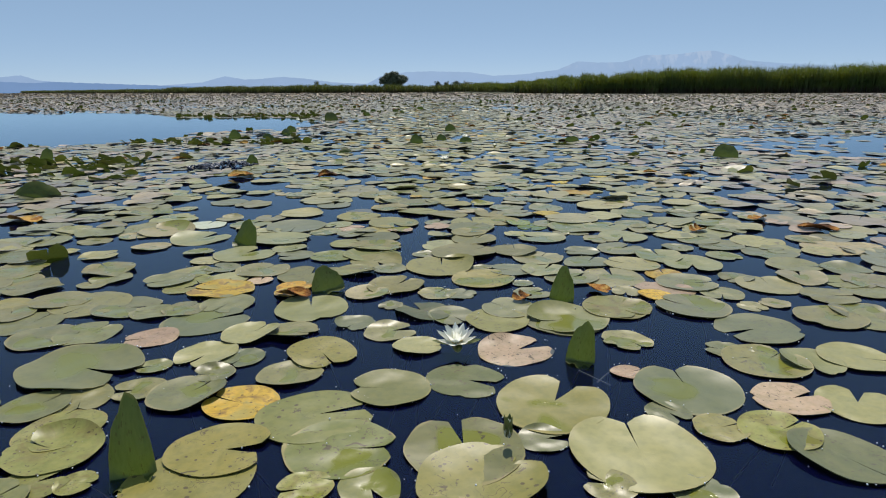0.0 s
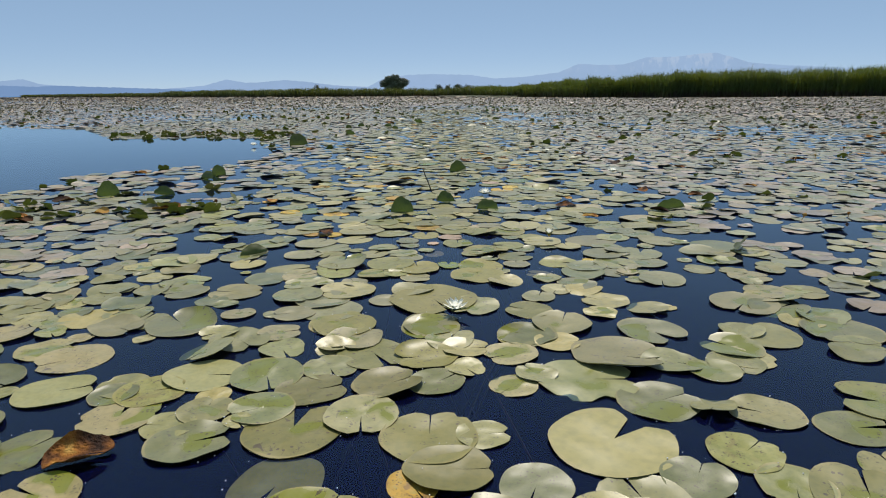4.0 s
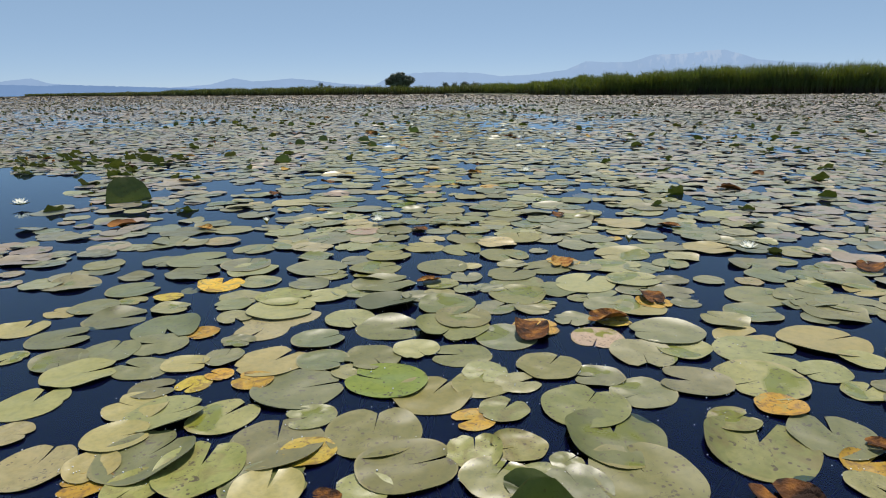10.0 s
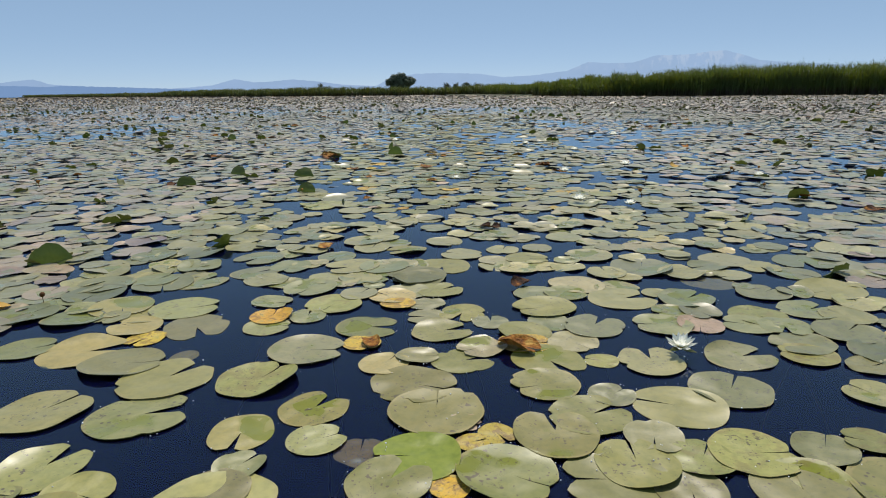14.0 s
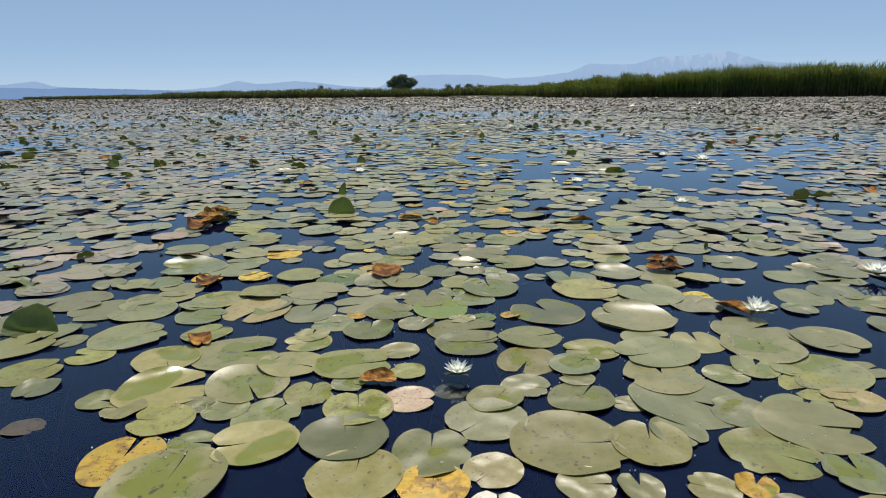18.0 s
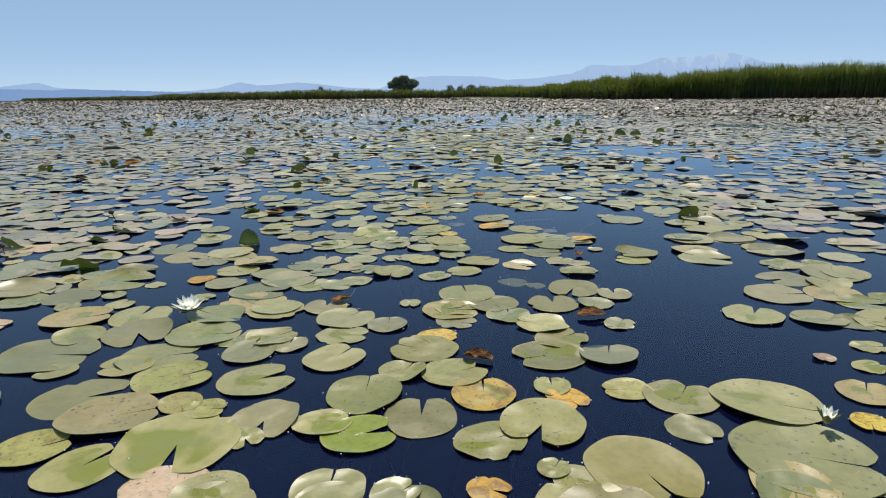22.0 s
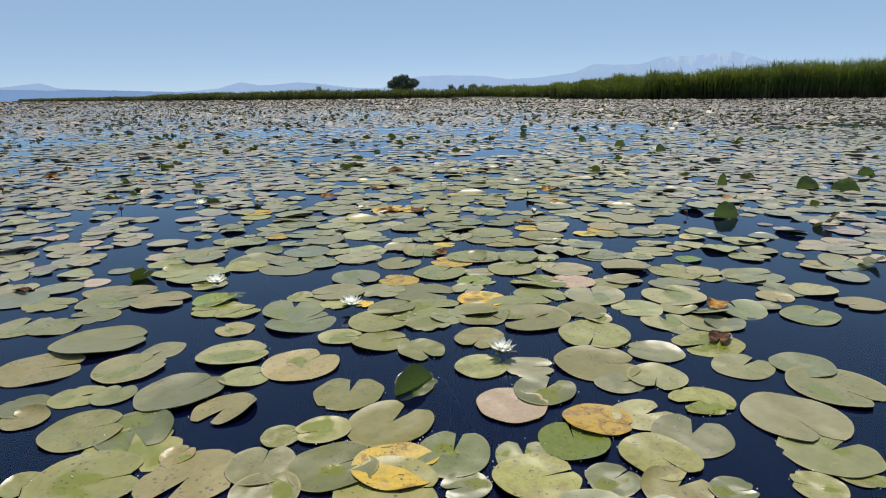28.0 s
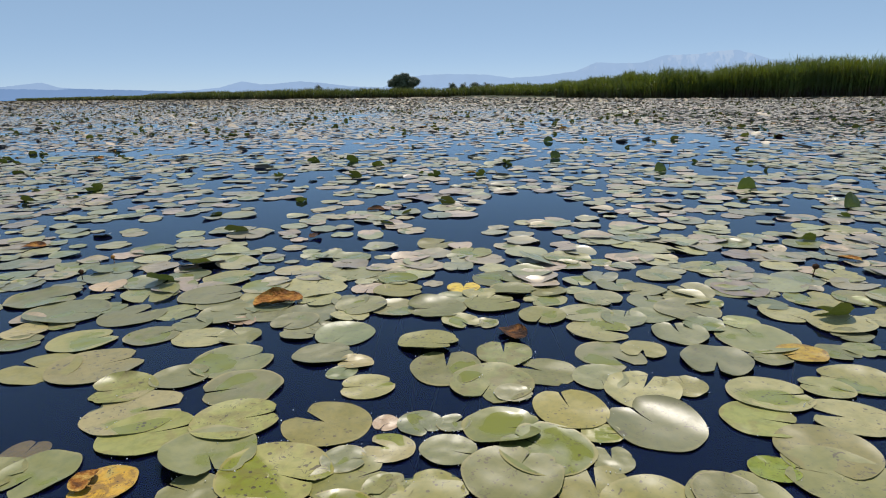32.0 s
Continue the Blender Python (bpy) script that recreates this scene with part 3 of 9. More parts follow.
tree(-25.5, 300, [(-4.6, 0, 5.0, 2.6), (-1.9, 0.5, 6.4, 3.2), (0.9, 0, 7.0, 3.1), (4.9, 0, 5.1, 2.7), (0, 0, 4.4, 3.2), (2.8, 0, 5.6, 2.9), (-2.8, 0, 3.4, 2.4), (2.6, 0, 3.4, 2.4)], 1, "broad dark green tree with one wide rounded crown", 2600)
tree(-61, 300, [(0, 0, 3.9, 1.5)], 2, "small dark bushy tree behind the far reeds", 900)
tree(-57.5, 302, [(0, 0, 3.4, 0.8)], 3, "small dark bush behind the far reeds", 250)
tree(2.0, 190, [(-4.5, 0, 2.1, 1.3), (-2.0, 0, 2.2, 1.4), (1.2, 0, 2.3, 1.5), (4.0, 0, 2.2, 1.3)], 4, "low rounded dark green willow bushes on the shore", 900)

# ---- lily pads ----
PADS = []
PAD_MESHES = {}
SHAPES = [pad_shape(100 + i, 38, 4, True, 0.4 + 0.3 * (i % 3), (0.0, 0.0, 0.03, 0.0, 0.10, 0.0, 0.0, 0.17, 0.0)[i % 9], (0, 0, 1, 0, 0, 2, 0)[i % 7]) for i in range(18)]
GROUP = "lily pads on the lake"
BIG = []


def stalk_mesh(seed):
    """The bent stalk of a leaf, from under its middle down into the dark, for a leaf of unit radius."""
    rng = random.Random(seed)
    verts, faces = [], []
    dx, dy = rng.uniform(-2.2, 2.2), rng.uniform(-2.2, 2.2)
    for k in range(7):
        t = k / 6
        for i in range(5):
            a = i * 6.2832 / 5
            verts.append((0.10 + dx * t**0.8 + 0.03 * math.cos(a), dy * t**1.3 + 0.03 * math.sin(a), -0.01 - 4.5 * t**1.4))
    for k in range(6):
        for i in range(5):
            faces.append((k * 5 + i, k * 5 + (i + 1) % 5, k * 5 + 5 + (i + 1) % 5, k * 5 + 5 + i))
    return mesh_from("stalk", verts, faces, None, stalk_red)


STALKS = [stalk_mesh(i) for i in range(3)]


def pad(x, y, r, turn, material, label, name, depth=0.0):
    """One floating leaf; its notch points to the turn, in degrees from +x towards +y."""
    rng = random.Random(int(x * 977) * 7919 + int(y * 991))
    tilt, way = radians(rng.uniform(0, 1.2)), rng.uniform(0, 6.28)
    z = 0.0016 + r * math.sin(tilt) * 0.4 + rng.uniform(0, 0.0035) - depth
    kind = rng.randrange(len(SHAPES))
    PADS.append((x, y, r))
    if name == "lily_pad" and (abs(x - 1.08) > 0.42 or r < 0.088):
        BIG.append((kind, x, y, z, radians(turn), tilt, way, r))
        return
    key = (kind, material.name)
    if key not in PAD_MESHES:
        PAD_MESHES[key] = mesh_from(name, *SHAPES[kind], material)
    ob = tagged(new(name, PAD_MESHES[key]), label, "water lily leaf", GROUP)
    m = Matrix.Rotation(tilt, 4, Vector((math.cos(way), math.sin(way), 0))) @ Matrix.Rotation(radians(turn), 4, "Z")
    ob.matrix_basis = Matrix.Translation((x, y, z)) @ m @ Matrix.Diagonal((r, r, r, 1))
    child("stalk", STALKS[kind % 3], ob, "thin reddish stalk sinking into the water")


def green_pad(x, y, r, turn):
    pad(x, y, r, turn, leaf_green, "grey-green round lily pad with a notch, floating flat", "lily_pad")


def olive_pad(x, y, r, turn):
    pad(x, y, r, turn, leaf_olive, "yellowing olive lily pad scarred with dark feeding marks", "yellowing_lily_pad")


def yellow_pad(x, y, r, turn):
    pad(x, y, r, turn, leaf_amber, "rotting orange-yellow lily pad with brown spots", "rotting_lily_pad")


def pink_pad(x, y, r, turn):
    pad(x, y, r, turn, leaf_pink, "pinkish lily pad turned underside up", "upturned_lily_pad")


def pale_pad(x, y, r, turn):
    pad(x, y, r, turn, leaf_pale, "pale whitish lily pad shining in the sun", "pale_lily_pad")


def sunken_pad(x, y, r, turn):
    pad(x, y, r, turn, leaf_sunk, "brown decaying lily pad just under the water", "sunken_lily_pad", 0.009)


def awash_pad(x, y, r, turn):
    pad(x, y, r, turn, leaf_awash, "bright green lily pad awash under a film of water", "wet_lily_pad")


OPEN = []


def open_water(share, *corners):
    """A stretch of open water: the share of leaves that still float there, and its corners."""
    OPEN.append((share, np.array(corners)))


open_water(0, (-23.28, 25.15), (-12.02, 20.90), (-6.86, 17.46), (-4.84, 15.97), (-1.61, 13.71), (-1.48, 12.44), (-2.79, 11.31), (-2.78, 9.64), (-3.49, 8.87), (-5.03, 8.08))
open_water(0, (-11.71, 21.83), (-8.07, 20.53), (-5.53, 16.96), (-2.49, 16.70), (-1.32, 13.10), (-2.60, 12.18), (-3.16, 11.53), (-3.05, 10.43), (-3.13, 9.68))
open_water(0, (-5.93, 15.96), (-4.80, 15.88), (-3.89, 17.37), (-2.16, 15.15), (-1.23, 13.23), (-1.56, 12.57), (-2.22, 12.19), (-2.92, 11.79))
open_water(0.35, (-0.15, 2.79), (2.53, 2.79), (1.97, 2.02), (0.45, 2.01))
open_water(0.35, (-0.37, 3.89), (2.68, 3.89), (2.05, 3.01), (0.31, 3.00))
open_water(0.35, (-0.45, 4.84), (2.72, 4.83), (2.11, 3.98), (0.21, 3.97))
open_water(0.35, (-0.64, 5.96), (2.85, 5.94), (2.12, 4.94), (0.15, 4.93))
open_water(0.35, (-0.60, 8.38), (2.80, 8.38), (2.10, 7.40), (0.17, 7.38))
open_water(0.35, (-0.60, 9.43), (2.75, 9.42), (2.07, 8.46), (0.17, 8.44))
open_water(0.35, (-0.60, 10.50), (2.71, 10.49), (2.04, 9.54), (0.16, 9.52))
open_water(0.35, (-0.61, 11.53), (2.68, 11.52), (2.01, 10.58), (0.14, 10.56))
open_water(0.35, (-0.66, 12.56), (2.65, 12.55), (1.98, 11.60), (0.11, 11.58))
open_water(0.35, (-0.67, 13.63), (2.64, 13.63), (1.97, 12.67), (0.09, 12.65))
open_water(0.35, (-0.66, 14.73), (2.65, 14.73), (1.98, 13.78), (0.10, 13.76))
open_water(0.35, (-0.69, 15.81), (2.63, 15.81), (1.96, 14.85), (0.08, 14.83))
open_water(0.35, (-0.70, 16.87), (2.63, 16.87), (1.96, 15.91), (0.07, 15.88))
open_water(0.35, (-0.42, 19.55), (2.36, 19.56), (1.94, 18.96), (0.07, 18.94))
open_water(0.35, (-0.74, 20.94), (2.61, 20.94), (1.94, 19.97), (0.04, 19.95))
open_water(0.35, (-0.80, 21.95), (2.59, 21.96), (1.90, 20.98), (-0.00, 20.95))
open_water(0.35, (-0.81, 22.97), (2.56, 22.98), (1.88, 22.00), (-0.02, 21.97))
open_water(0.35, (-0.78, 24.02), (2.54, 24.03), (1.87, 23.07), (0.01, 23.03))
open_water(0.35, (-0.76, 25.12), (2.55, 25.13), (1.89, 24.17), (0.02, 24.14))
open_water(0.35, (-0.78, 26.25), (2.58, 26.25), (1.91, 25.28), (0.02, 25.25))
open_water(0.35, (-0.80, 27.35), (2.61, 27.37), (1.93, 26.38), (0.01, 26.35))
open_water(0.35, (-0.78, 28.45), (2.61, 28.46), (1.93, 27.48), (0.03, 27.44))
open_water(0.35, (-0.89, 31.98), (2.68, 31.98), (1.97, 30.95), (-0.04, 30.92))
open_water(0.35, (-0.78, 32.97), (2.54, 32.97), (1.95, 32.11), (-0.07, 32.08))
open_water(0.35, (-0.89, 34.27), (2.66, 34.27), (1.96, 33.25), (-0.04, 33.22))
open_water(0.35, (-0.87, 35.42), (2.68, 35.42), (1.98, 34.40), (-0.02, 34.37))
open_water(0.35, (-0.89, 36.56), (2.69, 36.56), (1.99, 35.53), (-0.03, 35.50))
open_water(0.35, (4.77, 9.68), (7.51, 10.29), (5.31, 7.04), (4.58, 7.32), (4.25, 8.12))
open_water(0.3, (0.94, 27.28), (2.27, 27.50), (2.61, 26.61), (1.85, 24.91), (1.07, 24.94))
open_water(0.45, (2.61, 26.61), (7.12, 29.08), (3.58, 23.64), (2.85, 23.66), (2.70, 24.73))
open_water(0.12, (1.05, 27.46), (1.89, 27.42), (2.31, 26.93), (2.50, 26.09), (2.15, 25.28), (1.60, 25.43), (1.53, 26.11), (1.05, 26.70))
open_water(0.1, (1.10, 27.55), (1.99, 27.52), (1.91, 26.83), (2.31, 26.82), (2.47, 26.25), (2.10, 25.50), (1.73, 25.66), (1.75, 26.39), (1.21, 26.53))
open_water(0, (0.66, 19.77), (1.01, 19.82), (1.10, 19.64), (0.88, 19.56), (0.72, 19.60))
open_water(0.95, (-4.6, 47.1), (6.1, 47.5), (3.6, 38.2), (-1.6, 37.6))
open_water(0.2, (0.71, 38.81), (1.22, 38.39), (1.14, 37.92), (0.70, 37.93))
open_water(0.2, (1.18, 39.84), (1.92, 39.80), (1.80, 38.76), (1.23, 38.58))
open_water(0.2, (-1.89, 34.83), (-1.19, 34.54), (-0.77, 33.70), (-1.29, 33.89))
open_water(0, (-1.30, 16.15), (-1.08, 16.30), (-0.63, 15.65), (-0.88, 15.55))
green_pad(1.55, 2.83, 0.113, 350)
green_pad(1.14, 2.92, 0.094, 125)
green_pad(1.96, 2.95, 0.111, 140)
green_pad(0.23, 2.95, 0.104, 0)
green_pad(0.88, 4.87, 0.105, 109)
green_pad(2.39, 4.89, 0.120, 335)
green_pad(1.41, 6.70, 0.102, 29)
green_pad(2.54, 6.74, 0.137, 254)
green_pad(1.87, 6.74, 0.124, 301)
green_pad(1.08, 6.79, 0.119, 267)
green_pad(0.76, 6.81, 0.120, 265)
green_pad(0.15, 6.82, 0.135, 135)
green_pad(1.46, 6.97, 0.096, 156)
green_pad(1.08, 7.10, 0.184, 294)
green_pad(0.62, 7.10, 0.116, 99)
green_pad(2.46, 9.56, 0.145, 227)
green_pad(-0.01, 9.58, 0.134, 290)
green_pad(-0.09, 15.90, 0.103, 180)
green_pad(-0.08, 17.42, 0.124, 50)
green_pad(0.88, 17.45, 0.125, 273)
green_pad(0.63, 17.45, 0.094, 263)
green_pad(2.54, 17.52, 0.113, 310)
green_pad(1.72, 17.53, 0.095, 97)
green_pad(0.12, 17.55, 0.110, 35)
green_pad(2.44, 17.62, 0.104, 275)
green_pad(1.90, 17.62, 0.157, 74)
green_pad(0.55, 17.64, 0.133, 203)
green_pad(0.98, 17.65, 0.140, 263)
green_pad(2.69, 17.71, 0.147, 254)
green_pad(1.39, 17.78, 0.111, 352)
green_pad(0.06, 17.80, 0.127, 233)
green_pad(1.70, 17.83, 0.119, 187)
green_pad(0.78, 17.96, 0.110, 197)
green_pad(0.27, 17.97, 0.111, 0)
green_pad(0.53, 18.16, 0.117, 56)
green_pad(-0.22, 19.56, 0.075, 254)
green_pad(-0.07, 19.58, 0.093, 339)
green_pad(0.14, 19.58, 0.139, 0)
green_pad(1.18, 19.58, 0.141, 53)
green_pad(2.00, 19.58, 0.107, 103)
green_pad(0.60, 19.62, 0.098, 350)
green_pad(1.70, 19.62, 0.059, 235)
green_pad(-0.34, 19.70, 0.072, 61)
green_pad(1.52, 19.70, 0.114, 165)
green_pad(0.43, 19.73, 0.059, 251)
green_pad(0.58, 19.73, 0.104, 259)
green_pad(1.17, 19.74, 0.063, 90)
green_pad(1.82, 19.75, 0.108, 152)
green_pad(2.03, 19.79, 0.082, 314)
green_pad(1.53, 19.84, 0.085, 328)
green_pad(0.86, 19.85, 0.124, 300)
green_pad(0.63, 19.89, 0.063, 351)
green_pad(2.14, 22.17, 0.081, 345)
green_pad(2.47, 26.46, 0.128, 17)
green_pad(2.25, 26.46, 0.128, 78)
green_pad(1.24, 29.05, 0.082, 306)
green_pad(-0.61, 29.11, 0.125, 311)
green_pad(0.58, 29.25, 0.102, 43)
green_pad(2.49, 29.28, 0.134, 261)
green_pad(0.16, 29.47, 0.117, 152)
green_pad(0.36, 29.53, 0.119, 306)
green_pad(1.58, 29.63, 0.129, 138)
green_pad(3.00, 29.67, 0.136, 9)
green_pad(1.45, 32.97, 0.058, 283)
green_pad(0.47, 32.98, 0.114, 314)
green_pad(1.31, 33.00, 0.119, 252)
green_pad(1.08, 33.00, 0.139, 169)
green_pad(-0.38, 33.01, 0.112, 97)
green_pad(1.74, 33.03, 0.110, 349)
green_pad(1.18, 33.03, 0.080, 69)
green_pad(2.05, 33.11, 0.113, 338)
green_pad(0.15, 33.12, 0.127, 138)
green_pad(0.80, 33.13, 0.132, 272)
green_pad(-0.10, 33.15, 0.119, 311)
green_pad(-0.40, 33.18, 0.099, 14)
green_pad(-0.58, 35.59, 0.126, 155)
green_pad(0.72, 37.18, 0.100, 314)
green_pad(-0.10, 37.21, 0.123, 5)
green_pad(2.77, 37.21, 0.118, 80)
green_pad(1.95, 37.23, 0.107, 48)
green_pad(0.44, 37.25, 0.116, 352)
green_pad(-0.32, 37.26, 0.104, 145)
green_pad(-0.75, 37.37, 0.123, 283)
green_pad(2.21, 37.37, 0.112, 31)
green_pad(-0.99, 37.43, 0.118, 100)
green_pad(1.57, 37.55, 0.133, 305)
green_pad(0.43, 37.57, 0.113, 267)
green_pad(-0.46, 37.65, 0.117, 243)
green_pad(1.07, 37.68, 0.116, 79)
green_pad(2.24, 37.71, 0.116, 121)
green_pad(-0.75, 37.78, 0.130, 27)
green_pad(1.96, 37.83, 0.096, 1)
green_pad(2.94, 37.83, 0.119, 293)
green_pad(2.54, 37.84, 0.104, 100)
green_pad(0.87, 37.88, 0.123, 48)
green_pad(3.36, 38.19, 0.122, 29)
yellow_pad(-0.29, 9.52, 0.063, 124)
yellow_pad(0.96, 19.64, 0.064, 158)
yellow_pad(1.94, 19.84, 0.112, 279)
sunken_pad(2.12, 17.40, 0.115, 140)
olive_pad(1.73, 2.95, 0.111, 55)
olive_pad(2.19, 19.73, 0.123, 170)
olive_pad(-0.00, 19.75, 0.110, 52)
olive_pad(1.01, 29.19, 0.120, 55)
pale_pad(2.43, 19.95, 0.073, 64)
green_pad(0.13, 2.71, 0.091, 20)
green_pad(0.52, 2.84, 0.126, 30)
green_pad(0.68, 2.74, 0.082, 60)
green_pad(0.79, 2.75, 0.074, 340)
pink_pad(0.42, 2.71, 0.073, 200)
green_pad(0.90, 2.61, 0.097, 300)
green_pad(0.95, 2.82, 0.060, 250)
green_pad(1.06, 2.75, 0.074, 20)
green_pad(1.36, 2.84, 0.095, 90)
green_pad(1.23, 2.88, 0.079, 300)
green_pad(1.56, 2.85, 0.122, 200)
olive_pad(1.73, 2.95, 0.105, 300)
green_pad(1.14, 2.65, 0.066, 0)
pink_pad(1.39, 2.63, 0.103, 30)
green_pad(1.69, 2.69, 0.071, 300)
sunken_pad(1.95, 2.95, 0.096, 0)
green_pad(2.07, 2.77, 0.117, 200)
green_pad(1.99, 2.56, 0.104, 40)
green_pad(2.10, 2.56, 0.079, 250)
green_pad(2.22, 2.58, 0.087, 340)
green_pad(0.34, 2.52, 0.147, 340)
green_pad(0.51, 2.53, 0.043, 200)
green_pad(0.61, 2.60, 0.083, 250)
green_pad(0.71, 2.58, 0.056, 250)
green_pad(0.85, 2.49, 0.079, 30)
green_pad(0.67, 2.49, 0.049, 200)
green_pad(0.65, 2.39, 0.087, 60)
yellow_pad(0.78, 2.35, 0.082, 160)
green_pad(0.95, 2.30, 0.120, 20)
green_pad(1.09, 2.42, 0.092, 180)
green_pad(1.26, 2.46, 0.094, 340)
green_pad(1.44, 2.35, 0.130, 60)
green_pad(1.75, 2.42, 0.121, 90)
pink_pad(1.95, 2.37, 0.080, 20)
green_pad(2.08, 2.35, 0.087, 60)
green_pad(0.35, 2.33, 0.072, 60)
olive_pad(0.46, 2.24, 0.085, 250)
olive_pad(0.49, 2.17, 0.089, 160)
green_pad(1.02, 2.18, 0.108, 0)
green_pad(1.25, 2.18, 0.119, 100)
green_pad(1.40, 2.21, 0.051, 0)
green_pad(1.57, 2.17, 0.129, 90)
green_pad(1.75, 2.25, 0.053, 20)
olive_pad(1.86, 2.24, 0.080, 30)
green_pad(1.93, 2.16, 0.094, 300)
green_pad(0.80, 2.17, 0.097, 0)
green_pad(0.78, 2.08, 0.113, 60)
olive_pad(0.52, 2.07, 0.058, 40)
olive_pad(0.59, 2.07, 0.035, 0)
green_pad(1.28, 2.08, 0.117, 40)
olive_pad(0.98, 2.06, 0.050, 200)
green_pad(1.09, 2.06, 0.060, 300)
green_pad(1.49, 2.07, 0.048, 160)
green_pad(1.64, 2.05, 0.054, 160)
green_pad(1.93, 2.63, 0.061, 160)
green_pad(1.67, 2.31, 0.049, 300)
green_pad(0.53, 2.41, 0.060, 200)
pink_pad(1.64, 2.50, 0.042, 20)
green_pad(0.63, 4.01, 0.081, 180)
green_pad(0.36, 4.01, 0.077, 90)
green_pad(-0.12, 4.02, 0.133, 150)
pale_pad(0.02, 4.16, 0.093, 90)
green_pad(0.10, 3.87, 0.138, 60)
green_pad(0.47, 3.84, 0.136, 0)
green_pad(1.31, 3.97, 0.089, 60)
green_pad(1.33, 3.84, 0.107, 60)
green_pad(0.89, 3.89, 0.106, 180)
olive_pad(0.79, 3.77, 0.090, 45)
green_pad(0.91, 3.72, 0.115, 0)
green_pad(0.91, 3.59, 0.119, 20)
green_pad(0.39, 3.59, 0.127, 60)
green_pad(0.19, 3.62, 0.063, 30)
green_pad(0.55, 3.68, 0.078, 70)
green_pad(0.60, 3.56, 0.077, 200)
green_pad(0.75, 3.55, 0.088, 180)
green_pad(1.12, 3.58, 0.049, 340)
green_pad(1.28, 3.61, 0.140, 40)
green_pad(1.49, 3.64, 0.101, 90)
green_pad(1.63, 3.87, 0.109, 160)
green_pad(1.88, 3.84, 0.074, 300)
green_pad(2.17, 4.05, 0.108, 40)
green_pad(2.24, 3.92, 0.096, 160)
green_pad(2.00, 3.89, 0.114, 250)
green_pad(2.32, 3.85, 0.112, 60)
green_pad(2.56, 4.23, 0.111, 160)
green_pad(2.36, 3.72, 0.104, 180)
green_pad(2.17, 3.68, 0.068, 300)
green_pad(1.93, 3.66, 0.101, 45)
green_pad(1.57, 3.52, 0.101, 60)
green_pad(1.76, 3.62, 0.074, 180)
green_pad(1.75, 3.46, 0.098, 60)
green_pad(2.05, 3.55, 0.103, 90)
green_pad(1.91, 3.43, 0.107, 150)
green_pad(2.14, 3.43, 0.118, 250)
green_pad(1.19, 3.41, 0.138, 90)
green_pad(0.94, 3.47, 0.114, 300)
green_pad(1.00, 3.37, 0.064, 180)
olive_pad(0.88, 3.34, 0.081, 20)
green_pad(0.72, 3.30, 0.123, 80)
green_pad(0.53, 3.36, 0.100, 70)
green_pad(0.37, 3.39, 0.066, 160)
green_pad(0.28, 3.33, 0.084, 45)
green_pad(0.44, 3.26, 0.074, 300)
green_pad(1.45, 3.35, 0.084, 180)
green_pad(1.35, 3.38, 0.054, 340)
green_pad(1.57, 3.36, 0.092, 60)
green_pad(1.34, 3.24, 0.111, 30)
green_pad(1.47, 3.19, 0.038, 180)
green_pad(1.65, 3.26, 0.099, 30)
green_pad(1.80, 3.27, 0.119, 90)
yellow_pad(1.99, 3.29, 0.074, 90)
green_pad(2.03, 3.19, 0.103, 0)
pink_pad(1.93, 3.12, 0.098, 180)
green_pad(1.04, 3.17, 0.106, 60)
green_pad(0.95, 3.09, 0.076, 60)
yellow_pad(0.46, 3.12, 0.111, 180)
olive_pad(0.32, 3.14, 0.061, 40)
olive_pad(0.33, 3.24, 0.059, 300)
green_pad(1.26, 3.08, 0.055, 60)
green_pad(1.18, 3.09, 0.064, 60)
yellow_pad(0.70, 3.15, 0.061, 45)
yellow_pad(0.70, 3.09, 0.053, 20)
pink_pad(0.56, 3.23, 0.046, 90)
green_pad(1.49, 3.09, 0.064, 30)
green_pad(1.80, 3.10, 0.052, 250)
yellow_pad(1.88, 3.06, 0.057, 300)
green_pad(-0.22, 3.92, 0.078, 300)
green_pad(-0.05, 3.71, 0.084, 0)
green_pad(1.81, 4.00, 0.080, 340)
green_pad(2.31, 3.55, 0.071, 300)
green_pad(0.87, 4.88, 0.113, 40)
green_pad(1.04, 4.77, 0.126, 40)
green_pad(-0.09, 4.80, 0.109, 0)
green_pad(0.55, 4.71, 0.113, 90)
olive_pad(1.18, 4.84, 0.105, 0)
green_pad(1.26, 4.71, 0.094, 200)
olive_pad(1.41, 4.73, 0.071, 200)
green_pad(1.60, 4.76, 0.077, 0)
green_pad(1.76, 4.84, 0.080, 90)
green_pad(0.89, 4.60, 0.112, 0)
green_pad(1.05, 4.49, 0.113, 30)
green_pad(1.33, 4.53, 0.085, 160)
green_pad(1.21, 4.41, 0.112, 20)
green_pad(1.54, 4.60, 0.097, 60)
green_pad(1.76, 4.60, 0.105, 270)
green_pad(1.43, 4.43, 0.093, 80)
green_pad(1.58, 4.43, 0.106, 30)
green_pad(1.96, 4.87, 0.096, 0)
green_pad(2.07, 4.65, 0.136, 40)
green_pad(2.18, 4.73, 0.108, 160)
green_pad(2.08, 4.84, 0.080, 160)
green_pad(2.33, 4.57, 0.095, 0)
green_pad(2.37, 4.89, 0.122, 90)
yellow_pad(1.74, 4.43, 0.081, 0)
green_pad(2.02, 4.37, 0.101, 150)
green_pad(2.19, 4.43, 0.116, 300)
green_pad(2.36, 4.51, 0.050, 300)
green_pad(0.42, 4.44, 0.119, 180)
green_pad(0.75, 4.34, 0.120, 0)
green_pad(0.29, 4.32, 0.084, 90)
